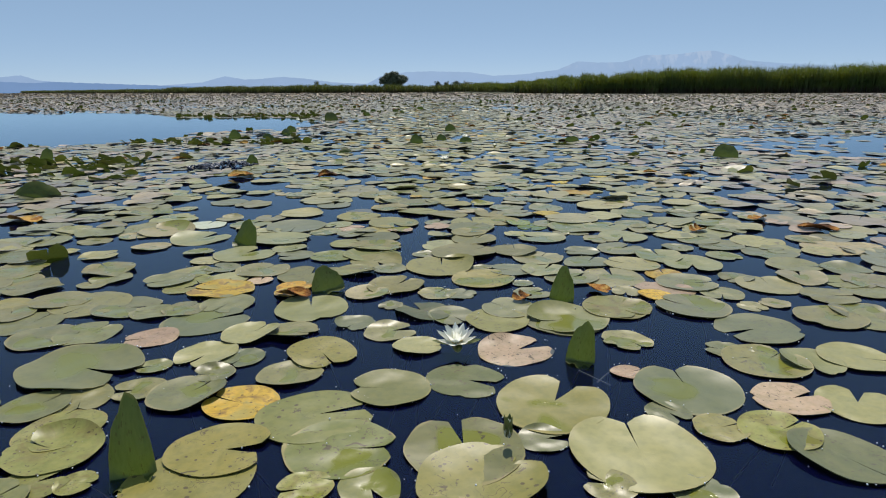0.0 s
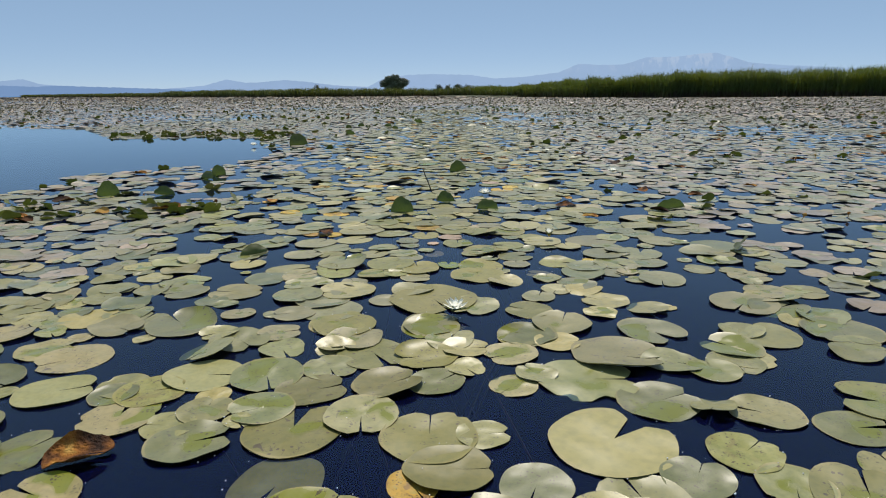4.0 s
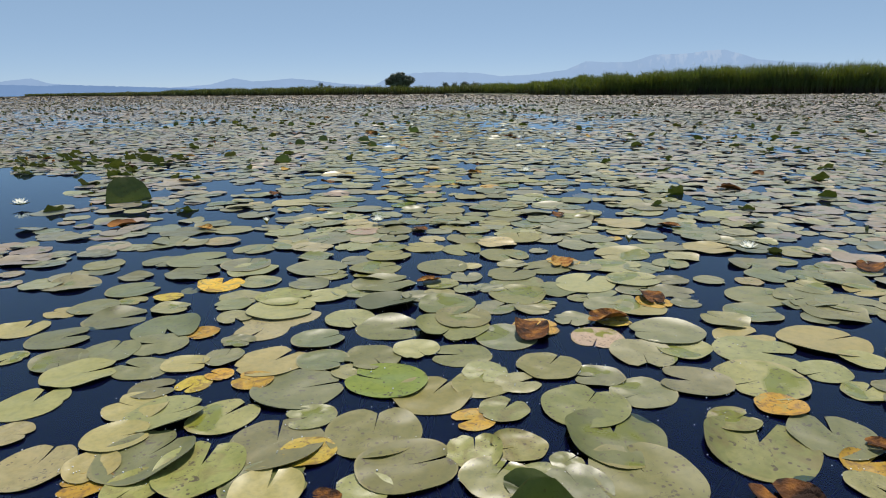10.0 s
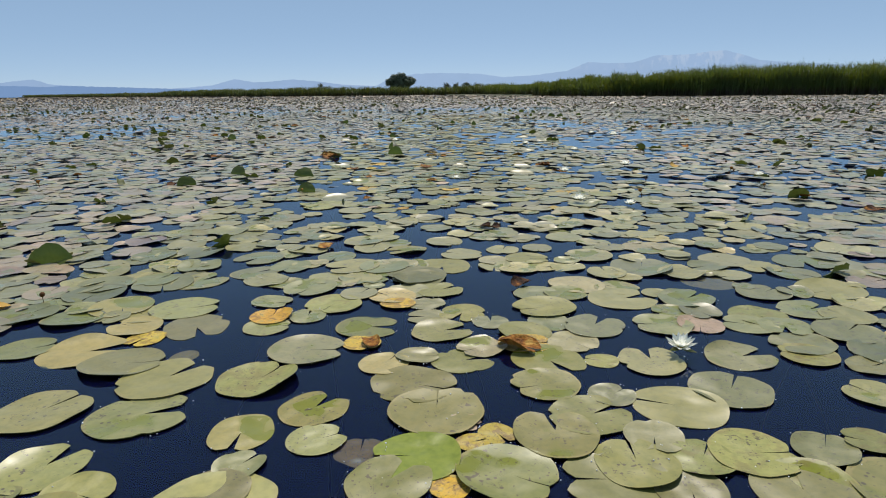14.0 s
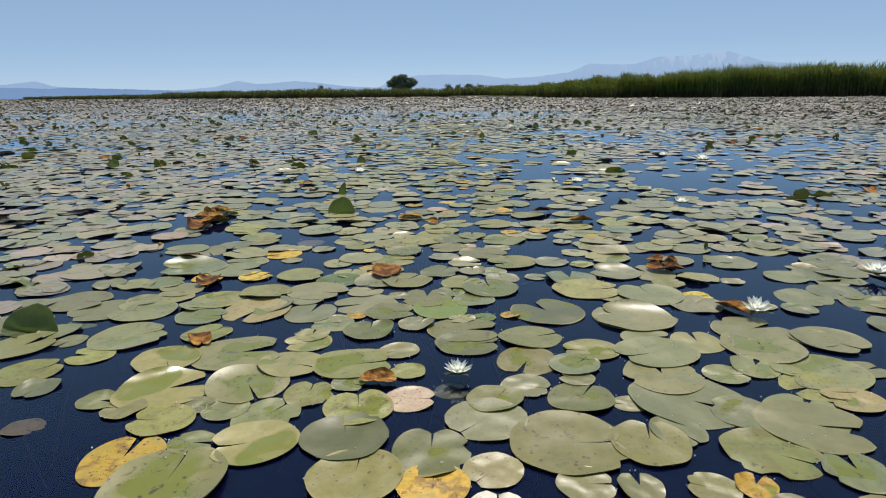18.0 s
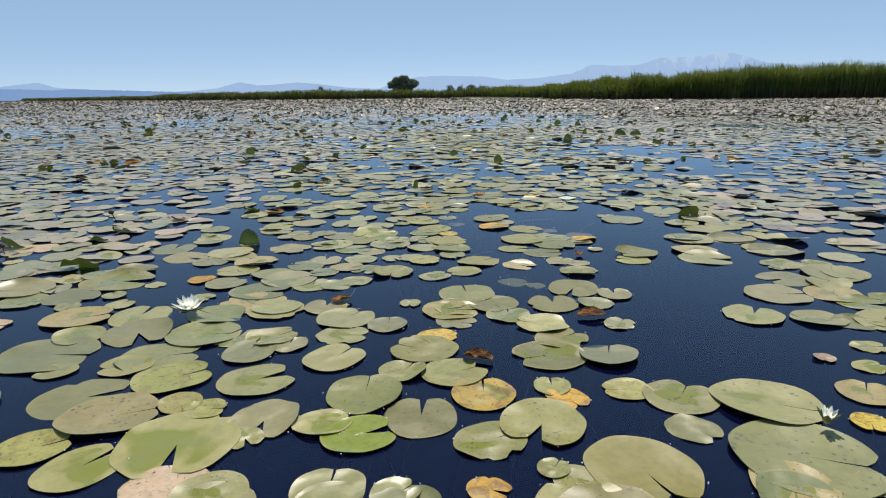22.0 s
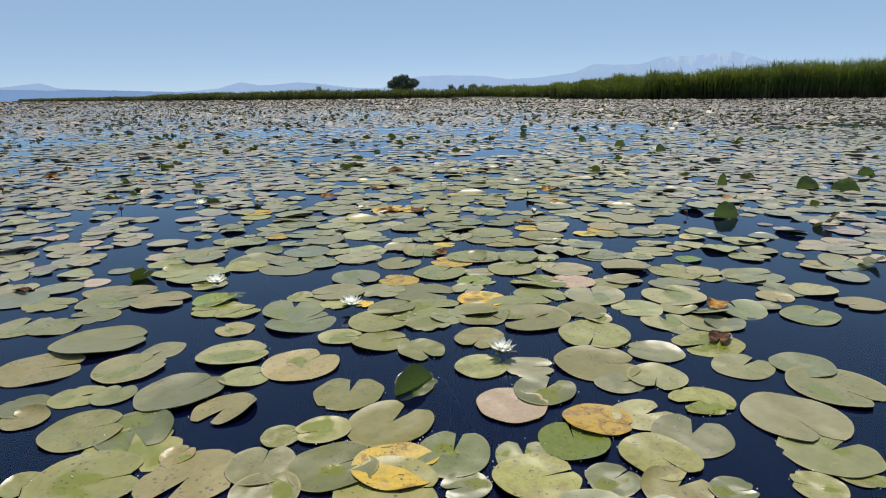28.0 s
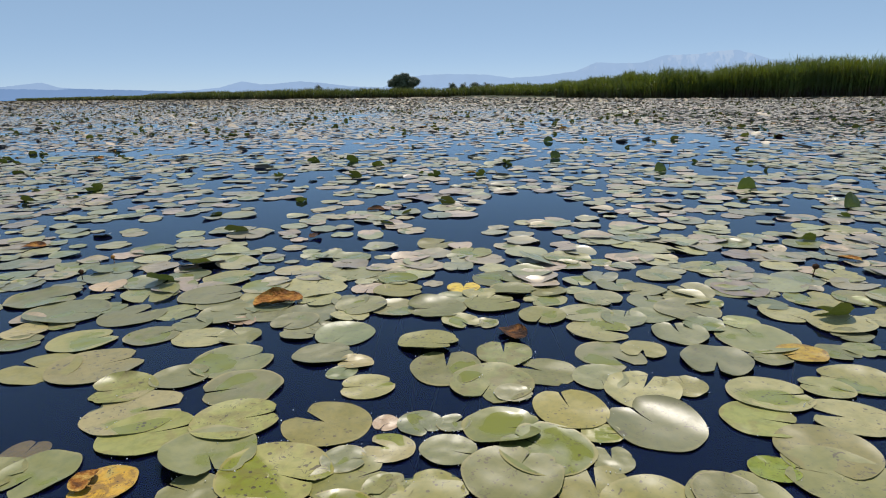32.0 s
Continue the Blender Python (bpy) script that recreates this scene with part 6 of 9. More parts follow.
olive_pad(0.54, 19.10, 0.102, 70)
olive_pad(0.67, 19.26, 0.055, 250)
olive_pad(0.75, 19.04, 0.094, 90)
yellow_pad(0.65, 19.17, 0.049, 200)
green_pad(0.83, 19.18, 0.093, 180)
green_pad(0.95, 19.22, 0.049, 160)
green_pad(1.17, 19.20, 0.063, 260)
green_pad(1.15, 19.06, 0.127, 330)
green_pad(1.42, 19.08, 0.104, 340)
green_pad(1.61, 19.12, 0.106, 0)
yellow_pad(1.71, 19.16, 0.074, 300)
green_pad(1.83, 19.06, 0.120, 40)
olive_pad(1.95, 19.13, 0.046, 20)
green_pad(1.29, 19.00, 0.073, 20)
green_pad(1.53, 18.99, 0.072, 200)
green_pad(-0.50, 21.22, 0.127, 0)
green_pad(-0.50, 21.45, 0.079, 300)
green_pad(-0.18, 21.11, 0.126, 180)
green_pad(0.58, 20.97, 0.080, 180)
green_pad(0.72, 20.91, 0.094, 90)
green_pad(0.88, 20.97, 0.069, 60)
green_pad(1.66, 21.03, 0.146, 150)
green_pad(1.05, 20.91, 0.130, 0)
green_pad(1.06, 20.79, 0.108, 0)
green_pad(1.27, 20.85, 0.111, 20)
green_pad(0.53, 20.87, 0.062, 90)
green_pad(0.53, 20.80, 0.080, 200)
green_pad(-0.10, 20.85, 0.128, 30)
green_pad(0.33, 20.71, 0.148, 20)
green_pad(0.12, 20.66, 0.103, 300)
green_pad(0.52, 20.63, 0.105, 340)
olive_pad(0.16, 20.88, 0.088, 60)
green_pad(-0.28, 20.81, 0.056, 250)
green_pad(-0.42, 20.76, 0.109, 60)
green_pad(-0.58, 20.97, 0.120, 90)
olive_pad(-0.26, 20.57, 0.099, 45)
olive_pad(-0.14, 20.69, 0.076, 180)
sunken_pad(-0.34, 21.00, 0.066, 0)
green_pad(0.84, 20.73, 0.067, 200)
green_pad(0.71, 20.63, 0.123, 10)
olive_pad(0.88, 20.58, 0.057, 150)
green_pad(1.24, 20.66, 0.105, 250)
green_pad(1.45, 20.74, 0.091, 180)
green_pad(1.38, 20.63, 0.081, 45)
green_pad(1.66, 20.84, 0.090, 0)
green_pad(1.65, 20.72, 0.132, 200)
green_pad(1.81, 20.81, 0.093, 90)
green_pad(2.00, 20.77, 0.134, 90)
green_pad(2.03, 20.92, 0.133, 20)
green_pad(2.20, 20.84, 0.079, 90)
green_pad(2.24, 20.82, 0.117, 300)
green_pad(1.62, 20.56, 0.126, 90)
green_pad(1.91, 20.62, 0.084, 60)
green_pad(2.08, 20.58, 0.138, 200)
green_pad(2.22, 20.60, 0.061, 20)
green_pad(1.80, 20.56, 0.065, 0)
green_pad(0.21, 20.46, 0.135, 30)
green_pad(0.43, 20.50, 0.128, 300)
green_pad(0.06, 20.39, 0.057, 0)
green_pad(0.15, 20.35, 0.059, 180)
olive_pad(0.28, 20.29, 0.084, 180)
green_pad(0.33, 20.37, 0.056, 0)
green_pad(0.42, 20.35, 0.063, 180)
green_pad(0.54, 20.32, 0.093, 60)
olive_pad(0.62, 20.44, 0.078, 90)
green_pad(0.72, 20.50, 0.051, 340)
olive_pad(0.77, 20.36, 0.094, 100)
pink_pad(0.90, 20.41, 0.073, 0)
green_pad(1.22, 20.49, 0.071, 340)
olive_pad(1.13, 20.41, 0.084, 60)
green_pad(1.36, 20.42, 0.097, 60)
green_pad(1.37, 20.54, 0.052, 160)
green_pad(1.64, 20.41, 0.155, 330)
green_pad(1.48, 20.39, 0.047, 180)
green_pad(1.56, 20.25, 0.072, 300)
green_pad(1.48, 20.20, 0.101, 80)
green_pad(1.90, 20.28, 0.135, 340)
olive_pad(2.01, 20.49, 0.091, 200)
green_pad(2.07, 20.41, 0.079, 180)
green_pad(1.91, 20.34, 0.113, 60)
olive_pad(1.74, 20.16, 0.111, 330)
green_pad(1.89, 20.09, 0.080, 90)
green_pad(1.29, 20.20, 0.140, 0)
green_pad(0.97, 20.16, 0.103, 90)
yellow_pad(0.98, 20.03, 0.082, 90)
green_pad(0.76, 20.22, 0.108, 100)
green_pad(0.55, 20.19, 0.106, 200)
green_pad(0.40, 20.19, 0.057, 0)
yellow_pad(0.27, 20.12, 0.102, 90)
green_pad(0.41, 20.03, 0.143, 90)
green_pad(0.81, 20.06, 0.109, 90)
green_pad(1.56, 20.03, 0.056, 160)
green_pad(1.30, 20.04, 0.063, 0)
green_pad(1.41, 20.03, 0.056, 90)
yellow_pad(1.65, 20.04, 0.050, 60)
sunken_pad(-0.06, 20.26, 0.053, 340)
sunken_pad(1.01, 20.47, 0.050, 20)
green_pad(-0.08, 21.98, 0.118, 160)
yellow_pad(0.12, 21.97, 0.097, 200)
green_pad(-0.43, 22.07, 0.114, 200)
green_pad(0.70, 21.85, 0.120, 0)
green_pad(0.74, 22.01, 0.098, 250)
green_pad(0.95, 21.90, 0.078, 160)
green_pad(1.15, 21.97, 0.126, 340)
green_pad(1.28, 21.79, 0.123, 200)
green_pad(1.47, 21.80, 0.084, 40)
green_pad(1.06, 21.79, 0.084, 0)
green_pad(0.44, 21.79, 0.081, 90)
green_pad(1.76, 21.88, 0.109, 200)
green_pad(2.06, 21.81, 0.096, 200)
olive_pad(1.61, 21.76, 0.058, 160)
green_pad(-0.24, 21.71, 0.157, 200)
green_pad(-0.01, 21.66, 0.127, 20)
green_pad(-0.02, 21.82, 0.106, 200)
olive_pad(0.31, 21.58, 0.105, 0)
yellow_pad(0.11, 21.56, 0.076, 40)
yellow_pad(-0.10, 21.54, 0.080, 90)
green_pad(0.53, 21.62, 0.078, 90)
yellow_pad(0.66, 21.67, 0.110, 200)
awash_pad(0.50, 21.51, 0.102, 250)
green_pad(0.94, 21.64, 0.100, 60)
green_pad(1.09, 21.65, 0.064, 90)
green_pad(1.18, 21.63, 0.068, 300)
green_pad(0.80, 21.50, 0.113, 60)
green_pad(1.52, 21.54, 0.129, 90)
green_pad(1.73, 21.61, 0.114, 160)
green_pad(1.88, 21.61, 0.128, 120)
green_pad(1.37, 21.55, 0.052, 340)
green_pad(1.04, 21.47, 0.097, 60)
green_pad(1.16, 21.39, 0.129, 100)
olive_pad(1.56, 21.37, 0.142, 0)
green_pad(0.44, 21.35, 0.130, 340)
green_pad(0.64, 21.35, 0.078, 40)
green_pad(1.00, 21.35, 0.066, 90)
green_pad(-0.27, 21.47, 0.094, 20)
green_pad(-0.15, 21.37, 0.095, 200)
green_pad(-0.13, 21.28, 0.076, 250)
olive_pad(0.23, 21.32, 0.110, 340)
olive_pad(0.07, 21.23, 0.116, 20)
green_pad(1.09, 21.24, 0.084, 90)
green_pad(0.90, 21.27, 0.117, 90)
green_pad(1.80, 21.30, 0.136, 100)
green_pad(1.68, 21.28, 0.101, 340)
yellow_pad(1.98, 21.28, 0.058, 0)
olive_pad(1.92, 21.45, 0.069, 20)
green_pad(2.07, 21.52, 0.091, 300)
green_pad(0.66, 21.19, 0.126, 200)
green_pad(0.78, 21.29, 0.045, 160)
green_pad(0.29, 21.18, 0.102, 90)
green_pad(0.26, 21.11, 0.134, 250)
green_pad(0.47, 21.09, 0.109, 80)
green_pad(0.42, 21.24, 0.072, 20)
awash_pad(0.96, 21.13, 0.114, 90)
green_pad(0.77, 21.10, 0.098, 0)
green_pad(1.36, 21.10, 0.145, 120)
green_pad(1.67, 21.05, 0.154, 20)
green_pad(0.07, 21.05, 0.096, 0)
green_pad(0.01, 21.16, 0.076, 300)
yellow_pad(1.22, 21.06, 0.038, 20)
awash_pad(1.12, 21.04, 0.047, 200)
green_pad(1.04, 21.02, 0.050, 200)
yellow_pad(0.65, 21.05, 0.039, 20)
green_pad(0.59, 21.02, 0.041, 0)
green_pad(-0.68, 23.62, 0.131, 0)
green_pad(-0.86, 23.40, 0.141, 160)
green_pad(-0.64, 23.40, 0.115, 200)
green_pad(2.34, 23.51, 0.154, 90)
green_pad(2.40, 23.37, 0.170, 160)
green_pad(2.22, 23.22, 0.132, 200)
green_pad(2.04, 23.02, 0.101, 0)
green_pad(2.17, 23.06, 0.113, 0)
green_pad(2.42, 23.16, 0.101, 340)
green_pad(0.22, 23.03, 0.124, 160)
green_pad(-0.18, 23.03, 0.141, 0)
green_pad(-0.51, 23.12, 0.115, 160)
green_pad(-0.64, 23.09, 0.113, 200)
green_pad(-0.38, 22.97, 0.097, 0)
green_pad(0.32, 22.85, 0.116, 340)
green_pad(0.48, 22.87, 0.071, 340)
green_pad(0.01, 22.84, 0.109, 20)
green_pad(0.17, 22.80, 0.089, 0)
green_pad(-0.24, 22.77, 0.129, 20)
green_pad(-0.11, 22.70, 0.095, 160)
green_pad(0.01, 22.68, 0.065, 200)
green_pad(0.42, 22.71, 0.080, 30)
olive_pad(-0.29, 22.62, 0.132, 340)
olive_pad(-0.25, 22.49, 0.076, 20)
green_pad(0.19, 22.54, 0.135, 60)
green_pad(0.37, 22.51, 0.104, 60)
green_pad(0.66, 22.70, 0.103, 90)
green_pad(0.59, 22.54, 0.093, 80)
yellow_pad(0.70, 22.94, 0.083, 60)
green_pad(0.71, 22.61, 0.075, 300)
green_pad(0.94, 23.02, 0.097, 90)
green_pad(0.84, 22.92, 0.067, 60)
olive_pad(1.01, 22.73, 0.111, 30)
olive_pad(0.87, 22.63, 0.081, 200)
green_pad(1.18, 23.03, 0.092, 30)
olive_pad(1.33, 23.09, 0.088, 0)
olive_pad(1.48, 22.98, 0.121, 60)
green_pad(1.24, 22.70, 0.127, 200)
green_pad(1.40, 22.69, 0.078, 90)
green_pad(1.51, 22.69, 0.108, 0)
green_pad(1.62, 22.80, 0.058, 300)
olive_pad(1.72, 22.78, 0.095, 0)
green_pad(1.57, 22.60, 0.087, 40)
green_pad(1.72, 22.62, 0.114, 180)
olive_pad(2.01, 22.76, 0.124, 60)
green_pad(2.18, 22.78, 0.125, 150)
green_pad(1.99, 22.52, 0.118, 200)
green_pad(2.13, 22.58, 0.051, 40)
green_pad(0.92, 22.52, 0.105, 200)
green_pad(0.89, 22.43, 0.108, 40)
green_pad(0.71, 22.40, 0.079, 20)
green_pad(0.53, 22.36, 0.124, 30)
green_pad(0.40, 22.33, 0.061, 200)
green_pad(0.43, 22.25, 0.103, 340)
green_pad(0.82, 22.28, 0.132, 250)
olive_pad(0.68, 22.20, 0.122, 40)
green_pad(1.01, 22.30, 0.130, 0)
green_pad(1.10, 22.38, 0.089, 90)
green_pad(1.27, 22.28, 0.126, 180)
green_pad(1.37, 22.42, 0.086, 60)
green_pad(1.45, 22.34, 0.071, 180)
yellow_pad(1.50, 22.51, 0.066, 90)
yellow_pad(1.32, 22.47, 0.057, 90)
olive_pad(0.49, 22.14, 0.086, 60)
olive_pad(0.71, 22.12, 0.098, 200)
green_pad(0.79, 22.08, 0.042, 90)
green_pad(0.97, 22.10, 0.105, 200)
green_pad(1.23, 22.09, 0.073, 0)
green_pad(1.63, 22.37, 0.076, 60)
green_pad(1.75, 22.43, 0.114, 0)
green_pad(1.59, 22.22, 0.056, 60)
yellow_pad(1.80, 22.34, 0.071, 160)
green_pad(1.80, 22.23, 0.114, 0)
green_pad(1.70, 22.16, 0.069, 300)
green_pad(1.93, 22.26, 0.057, 300)
green_pad(1.71, 22.08, 0.059, 0)
green_pad(1.82, 22.12, 0.070, 30)
olive_pad(-0.12, 22.36, 0.118, 40)
olive_pad(-0.08, 22.26, 0.096, 30)
green_pad(0.07, 22.09, 0.092, 60)
green_pad(0.18, 22.09, 0.062, 60)
green_pad(0.31, 22.07, 0.066, 60)
sunken_pad(0.20, 22.25, 0.080, 0)
pink_pad(1.08, 22.13, 0.043, 0)
olive_pad(0.71, 22.03, 0.062, 0)
yellow_pad(0.56, 22.04, 0.037, 0)
green_pad(0.25, 24.05, 0.111, 20)
green_pad(0.50, 24.13, 0.104, 250)
green_pad(0.74, 24.17, 0.072, 0)
green_pad(0.89, 24.14, 0.085, 90)
green_pad(1.24, 24.17, 0.097, 200)
green_pad(1.29, 24.14, 0.107, 0)
green_pad(1.96, 24.16, 0.128, 340)
green_pad(1.67, 24.20, 0.089, 250)
green_pad(0.27, 23.92, 0.108, 90)
green_pad(-0.02, 24.11, 0.099, 340)
green_pad(-0.36, 23.91, 0.119, 200)
green_pad(-0.16, 23.87, 0.106, 90)
green_pad(0.59, 23.87, 0.115, 20)
green_pad(0.57, 23.97, 0.090, 200)
green_pad(0.10, 23.80, 0.103, 90)
green_pad(0.23, 23.78, 0.131, 0)
green_pad(0.09, 23.69, 0.106, 160)
green_pad(0.84, 23.82, 0.118, 40)
olive_pad(1.07, 23.81, 0.089, 300)
olive_pad(0.94, 23.72, 0.072, 160)
green_pad(1.25, 23.90, 0.125, 0)
green_pad(1.44, 23.93, 0.138, 40)
green_pad(1.38, 23.79, 0.065, 20)
green_pad(1.64, 23.98, 0.086, 160)
green_pad(1.85, 23.95, 0.137, 0)
green_pad(1.67, 23.79, 0.147, 60)
green_pad(2.02, 23.88, 0.103, 250)
green_pad(2.11, 23.86, 0.094, 160)
green_pad(1.55, 23.67, 0.061, 250)
green_pad(0.62, 23.61, 0.122, 30)
olive_pad(1.28, 23.65, 0.137, 90)
green_pad(1.13, 23.61, 0.068, 250)
green_pad(1.96, 23.62, 0.153, 110)
green_pad(1.23, 23.51, 0.118, 160)
green_pad(1.42, 23.42, 0.130, 270)
green_pad(1.82, 23.50, 0.084, 20)
yellow_pad(0.93, 23.52, 0.065, 160)
olive_pad(1.03, 23.39, 0.094, 100)
green_pad(-0.11, 23.43, 0.112, 250)
green_pad(0.23, 23.50, 0.144, 90)
green_pad(0.46, 23.42, 0.129, 20)
yellow_pad(0.69, 23.40, 0.074, 90)
yellow_pad(0.02, 23.55, 0.050, 160)
green_pad(0.02, 23.40, 0.106, 200)
green_pad(0.22, 23.30, 0.064, 340)
green_pad(0.05, 23.28, 0.071, 200)
green_pad(0.32, 23.34, 0.058, 200)
green_pad(0.46, 23.27, 0.158, 90)
green_pad(1.22, 23.30, 0.120, 200)
green_pad(1.74, 23.31, 0.094, 40)
awash_pad(0.16, 23.18, 0.125, 60)
green_pad(0.76, 23.12, 0.111, 20)
yellow_pad(1.31, 23.16, 0.087, 250)
yellow_pad(0.95, 23.12, 0.050, 300)
green_pad(1.04, 23.11, 0.043, 160)
green_pad(1.85, 23.24, 0.078, 200)
green_pad(2.03, 23.47, 0.077, 0)
green_pad(1.96, 23.36, 0.057, 20)
pink_pad(0.87, 23.22, 0.078, 20)
sunken_pad(1.57, 23.13, 0.073, 0)
green_pad(-0.86, 25.55, 0.127, 200)
green_pad(-0.75, 25.40, 0.096, 0)
green_pad(-0.51, 25.67, 0.158, 0)
green_pad(-0.41, 25.21, 0.124, 20)
green_pad(-0.19, 25.24, 0.120, 90)
green_pad(0.30, 25.30, 0.108, 340)
green_pad(-0.11, 25.07, 0.132, 300)
green_pad(0.12, 25.06, 0.125, 0)
green_pad(-0.30, 25.04, 0.092, 300)
green_pad(-0.30, 24.88, 0.149, 0)
green_pad(-0.20, 24.76, 0.062, 200)
green_pad(0.06, 24.87, 0.129, 20)
green_pad(-0.01, 24.80, 0.081, 200)
olive_pad(0.17, 24.72, 0.113, 30)
green_pad(0.33, 24.91, 0.095, 90)
green_pad(0.25, 25.03, 0.086, 90)
green_pad(0.44, 24.97, 0.068, 90)
green_pad(0.42, 24.71, 0.112, 30)
green_pad(0.61, 24.86, 0.101, 60)
green_pad(0.58, 25.21, 0.106, 60)
green_pad(0.60, 25.05, 0.091, 0)
green_pad(0.74, 25.15, 0.079, 90)
green_pad(0.96, 25.30, 0.107, 0)
green_pad(0.98, 25.18, 0.075, 340)
green_pad(1.17, 25.25, 0.082, 90)
green_pad(0.88, 24.93, 0.109, 160)
yellow_pad(0.92, 25.05, 0.070, 0)
olive_pad(0.83, 24.77, 0.074, 60)
olive_pad(0.98, 24.76, 0.097, 30)
yellow_pad(1.06, 24.63, 0.095, 90)
olive_pad(1.25, 24.68, 0.058, 90)
yellow_pad(1.28, 24.61, 0.063, 300)
green_pad(1.27, 24.89, 0.115, 200)
green_pad(1.33, 25.03, 0.094, 40)
green_pad(1.55, 25.16, 0.061, 60)
green_pad(2.05, 25.25, 0.110, 60)
green_pad(2.25, 25.49, 0.125, 0)
green_pad(2.47, 25.49, 0.109, 60)
green_pad(2.38, 25.70, 0.115, 200)
green_pad(2.26, 25.21, 0.095, 0)
green_pad(2.36, 25.17, 0.078, 340)
green_pad(2.51, 25.37, 0.090, 340)
green_pad(2.28, 24.96, 0.056, 0)
green_pad(2.19, 24.81, 0.052, 20)
green_pad(2.08, 24.65, 0.080, 60)
olive_pad(1.45, 24.66, 0.069, 180)
green_pad(1.58, 24.62, 0.101, 60)
green_pad(1.79, 24.59, 0.139, 330)
green_pad(1.76, 24.34, 0.158, 340)
green_pad(1.39, 24.29, 0.131, 290)
green_pad(1.20, 24.48, 0.116, 250)
green_pad(1.07, 24.40, 0.089, 30)
green_pad(0.90, 24.51, 0.104, 90)
green_pad(0.74, 24.63, 0.115, 90)
awash_pad(0.76, 24.42, 0.093, 20)
green_pad(0.66, 24.47, 0.074, 20)
green_pad(0.51, 24.49, 0.103, 270)
green_pad(-0.02, 24.60, 0.131, 20)
green_pad(0.11, 24.50, 0.125, 20)
olive_pad(0.26, 24.57, 0.063, 300)
olive_pad(0.34, 24.54, 0.054, 0)
green_pad(0.34, 24.38, 0.149, 280)
olive_pad(0.01, 24.35, 0.087, 30)
green_pad(0.17, 24.28, 0.097, 60)
pink_pad(0.39, 24.21, 0.093, 0)
green_pad(0.49, 24.19, 0.079, 340)
green_pad(0.73, 24.21, 0.080, 90)
green_pad(0.87, 24.20, 0.055, 40)
olive_pad(1.20, 24.29, 0.039, 60)
green_pad(1.25, 24.25, 0.059, 340)
yellow_pad(1.06, 24.21, 0.049, 340)
yellow_pad(1.99, 24.49, 0.047, 250)
green_pad(1.68, 24.24, 0.086, 250)
yellow_pad(1.83, 24.24, 0.043, 160)
pink_pad(2.09, 24.87, 0.034, 250)
green_pad(0.49, 24.40, 0.049, 300)
green_pad(-0.54, 26.28, 0.125, 90)
green_pad(-0.42, 26.53, 0.097, 250)
green_pad(0.09, 26.27, 0.112, 340)
green_pad(0.29, 26.34, 0.120, 200)
green_pad(0.43, 26.25, 0.096, 20)
green_pad(0.61, 26.35, 0.109, 300)
green_pad(0.79, 26.28, 0.086, 0)
green_pad(0.93, 26.41, 0.102, 0)
green_pad(0.95, 26.25, 0.100, 0)
green_pad(1.49, 26.34, 0.117, 300)
green_pad(1.64, 26.40, 0.067, 0)
green_pad(2.22, 26.49, 0.103, 0)
green_pad(2.18, 26.20, 0.119, 340)
green_pad(2.48, 26.49, 0.131, 40)
olive_pad(1.27, 26.25, 0.084, 0)
green_pad(1.41, 26.17, 0.099, 0)
olive_pad(1.87, 26.15, 0.107, 200)
olive_pad(1.82, 26.02, 0.086, 160)
green_pad(2.18, 26.04, 0.129, 340)
green_pad(-0.39, 26.09, 0.115, 340)
green_pad(-0.23, 26.00, 0.086, 300)
green_pad(0.00, 25.99, 0.107, 0)
green_pad(-0.04, 25.84, 0.101, 200)
green_pad(0.33, 26.03, 0.089, 90)
green_pad(0.26, 25.92, 0.089, 160)
green_pad(0.66, 26.06, 0.063, 300)
green_pad(0.75, 26.07, 0.068, 200)
olive_pad(0.82, 26.02, 0.076, 0)
green_pad(1.08, 26.00, 0.106, 40)
green_pad(0.95, 26.12, 0.070, 300)
olive_pad(1.01, 25.83, 0.079, 200)
green_pad(1.27, 25.93, 0.081, 330)
green_pad(1.47, 26.01, 0.075, 60)
green_pad(1.55, 25.97, 0.055, 160)
olive_pad(1.53, 25.82, 0.089, 340)
green_pad(0.46, 25.90, 0.081, 0)
green_pad(0.56, 25.86, 0.079, 250)
olive_pad(0.68, 25.81, 0.101, 270)
green_pad(0.14, 25.79, 0.100, 0)
green_pad(0.24, 25.70, 0.121, 30)
green_pad(0.37, 25.81, 0.068, 200)
green_pad(0.88, 25.75, 0.074, 40)
sunken_pad(1.22, 25.68, 0.067, 0)
green_pad(-0.02, 25.64, 0.089, 60)
yellow_pad(-0.15, 25.70, 0.065, 90)
green_pad(0.36, 25.62, 0.089, 90)
green_pad(0.47, 25.62, 0.073, 340)
green_pad(0.54, 25.68, 0.070, 200)
green_pad(0.17, 25.53, 0.128, 0)
green_pad(1.46, 25.57, 0.117, 250)
green_pad(1.61, 25.49, 0.075, 90)
green_pad(1.02, 25.50, 0.114, 100)
sunken_pad(1.31, 25.63, 0.045, 250)
green_pad(0.18, 25.39, 0.135, 60)
green_pad(0.48, 25.34, 0.088, 90)
green_pad(0.29, 25.33, 0.094, 160)
green_pad(0.80, 25.38, 0.047, 270)
green_pad(0.96, 25.37, 0.058, 0)
green_pad(1.12, 25.37, 0.098, 300)
green_pad(1.35, 25.38, 0.108, 90)
green_pad(1.51, 25.38, 0.073, 250)
green_pad(0.98, 25.32, 0.087, 340)
green_pad(-0.04, 25.45, 0.049, 340)
green_pad(-0.66, 27.64, 0.123, 90)
green_pad(-0.28, 27.57, 0.095, 0)
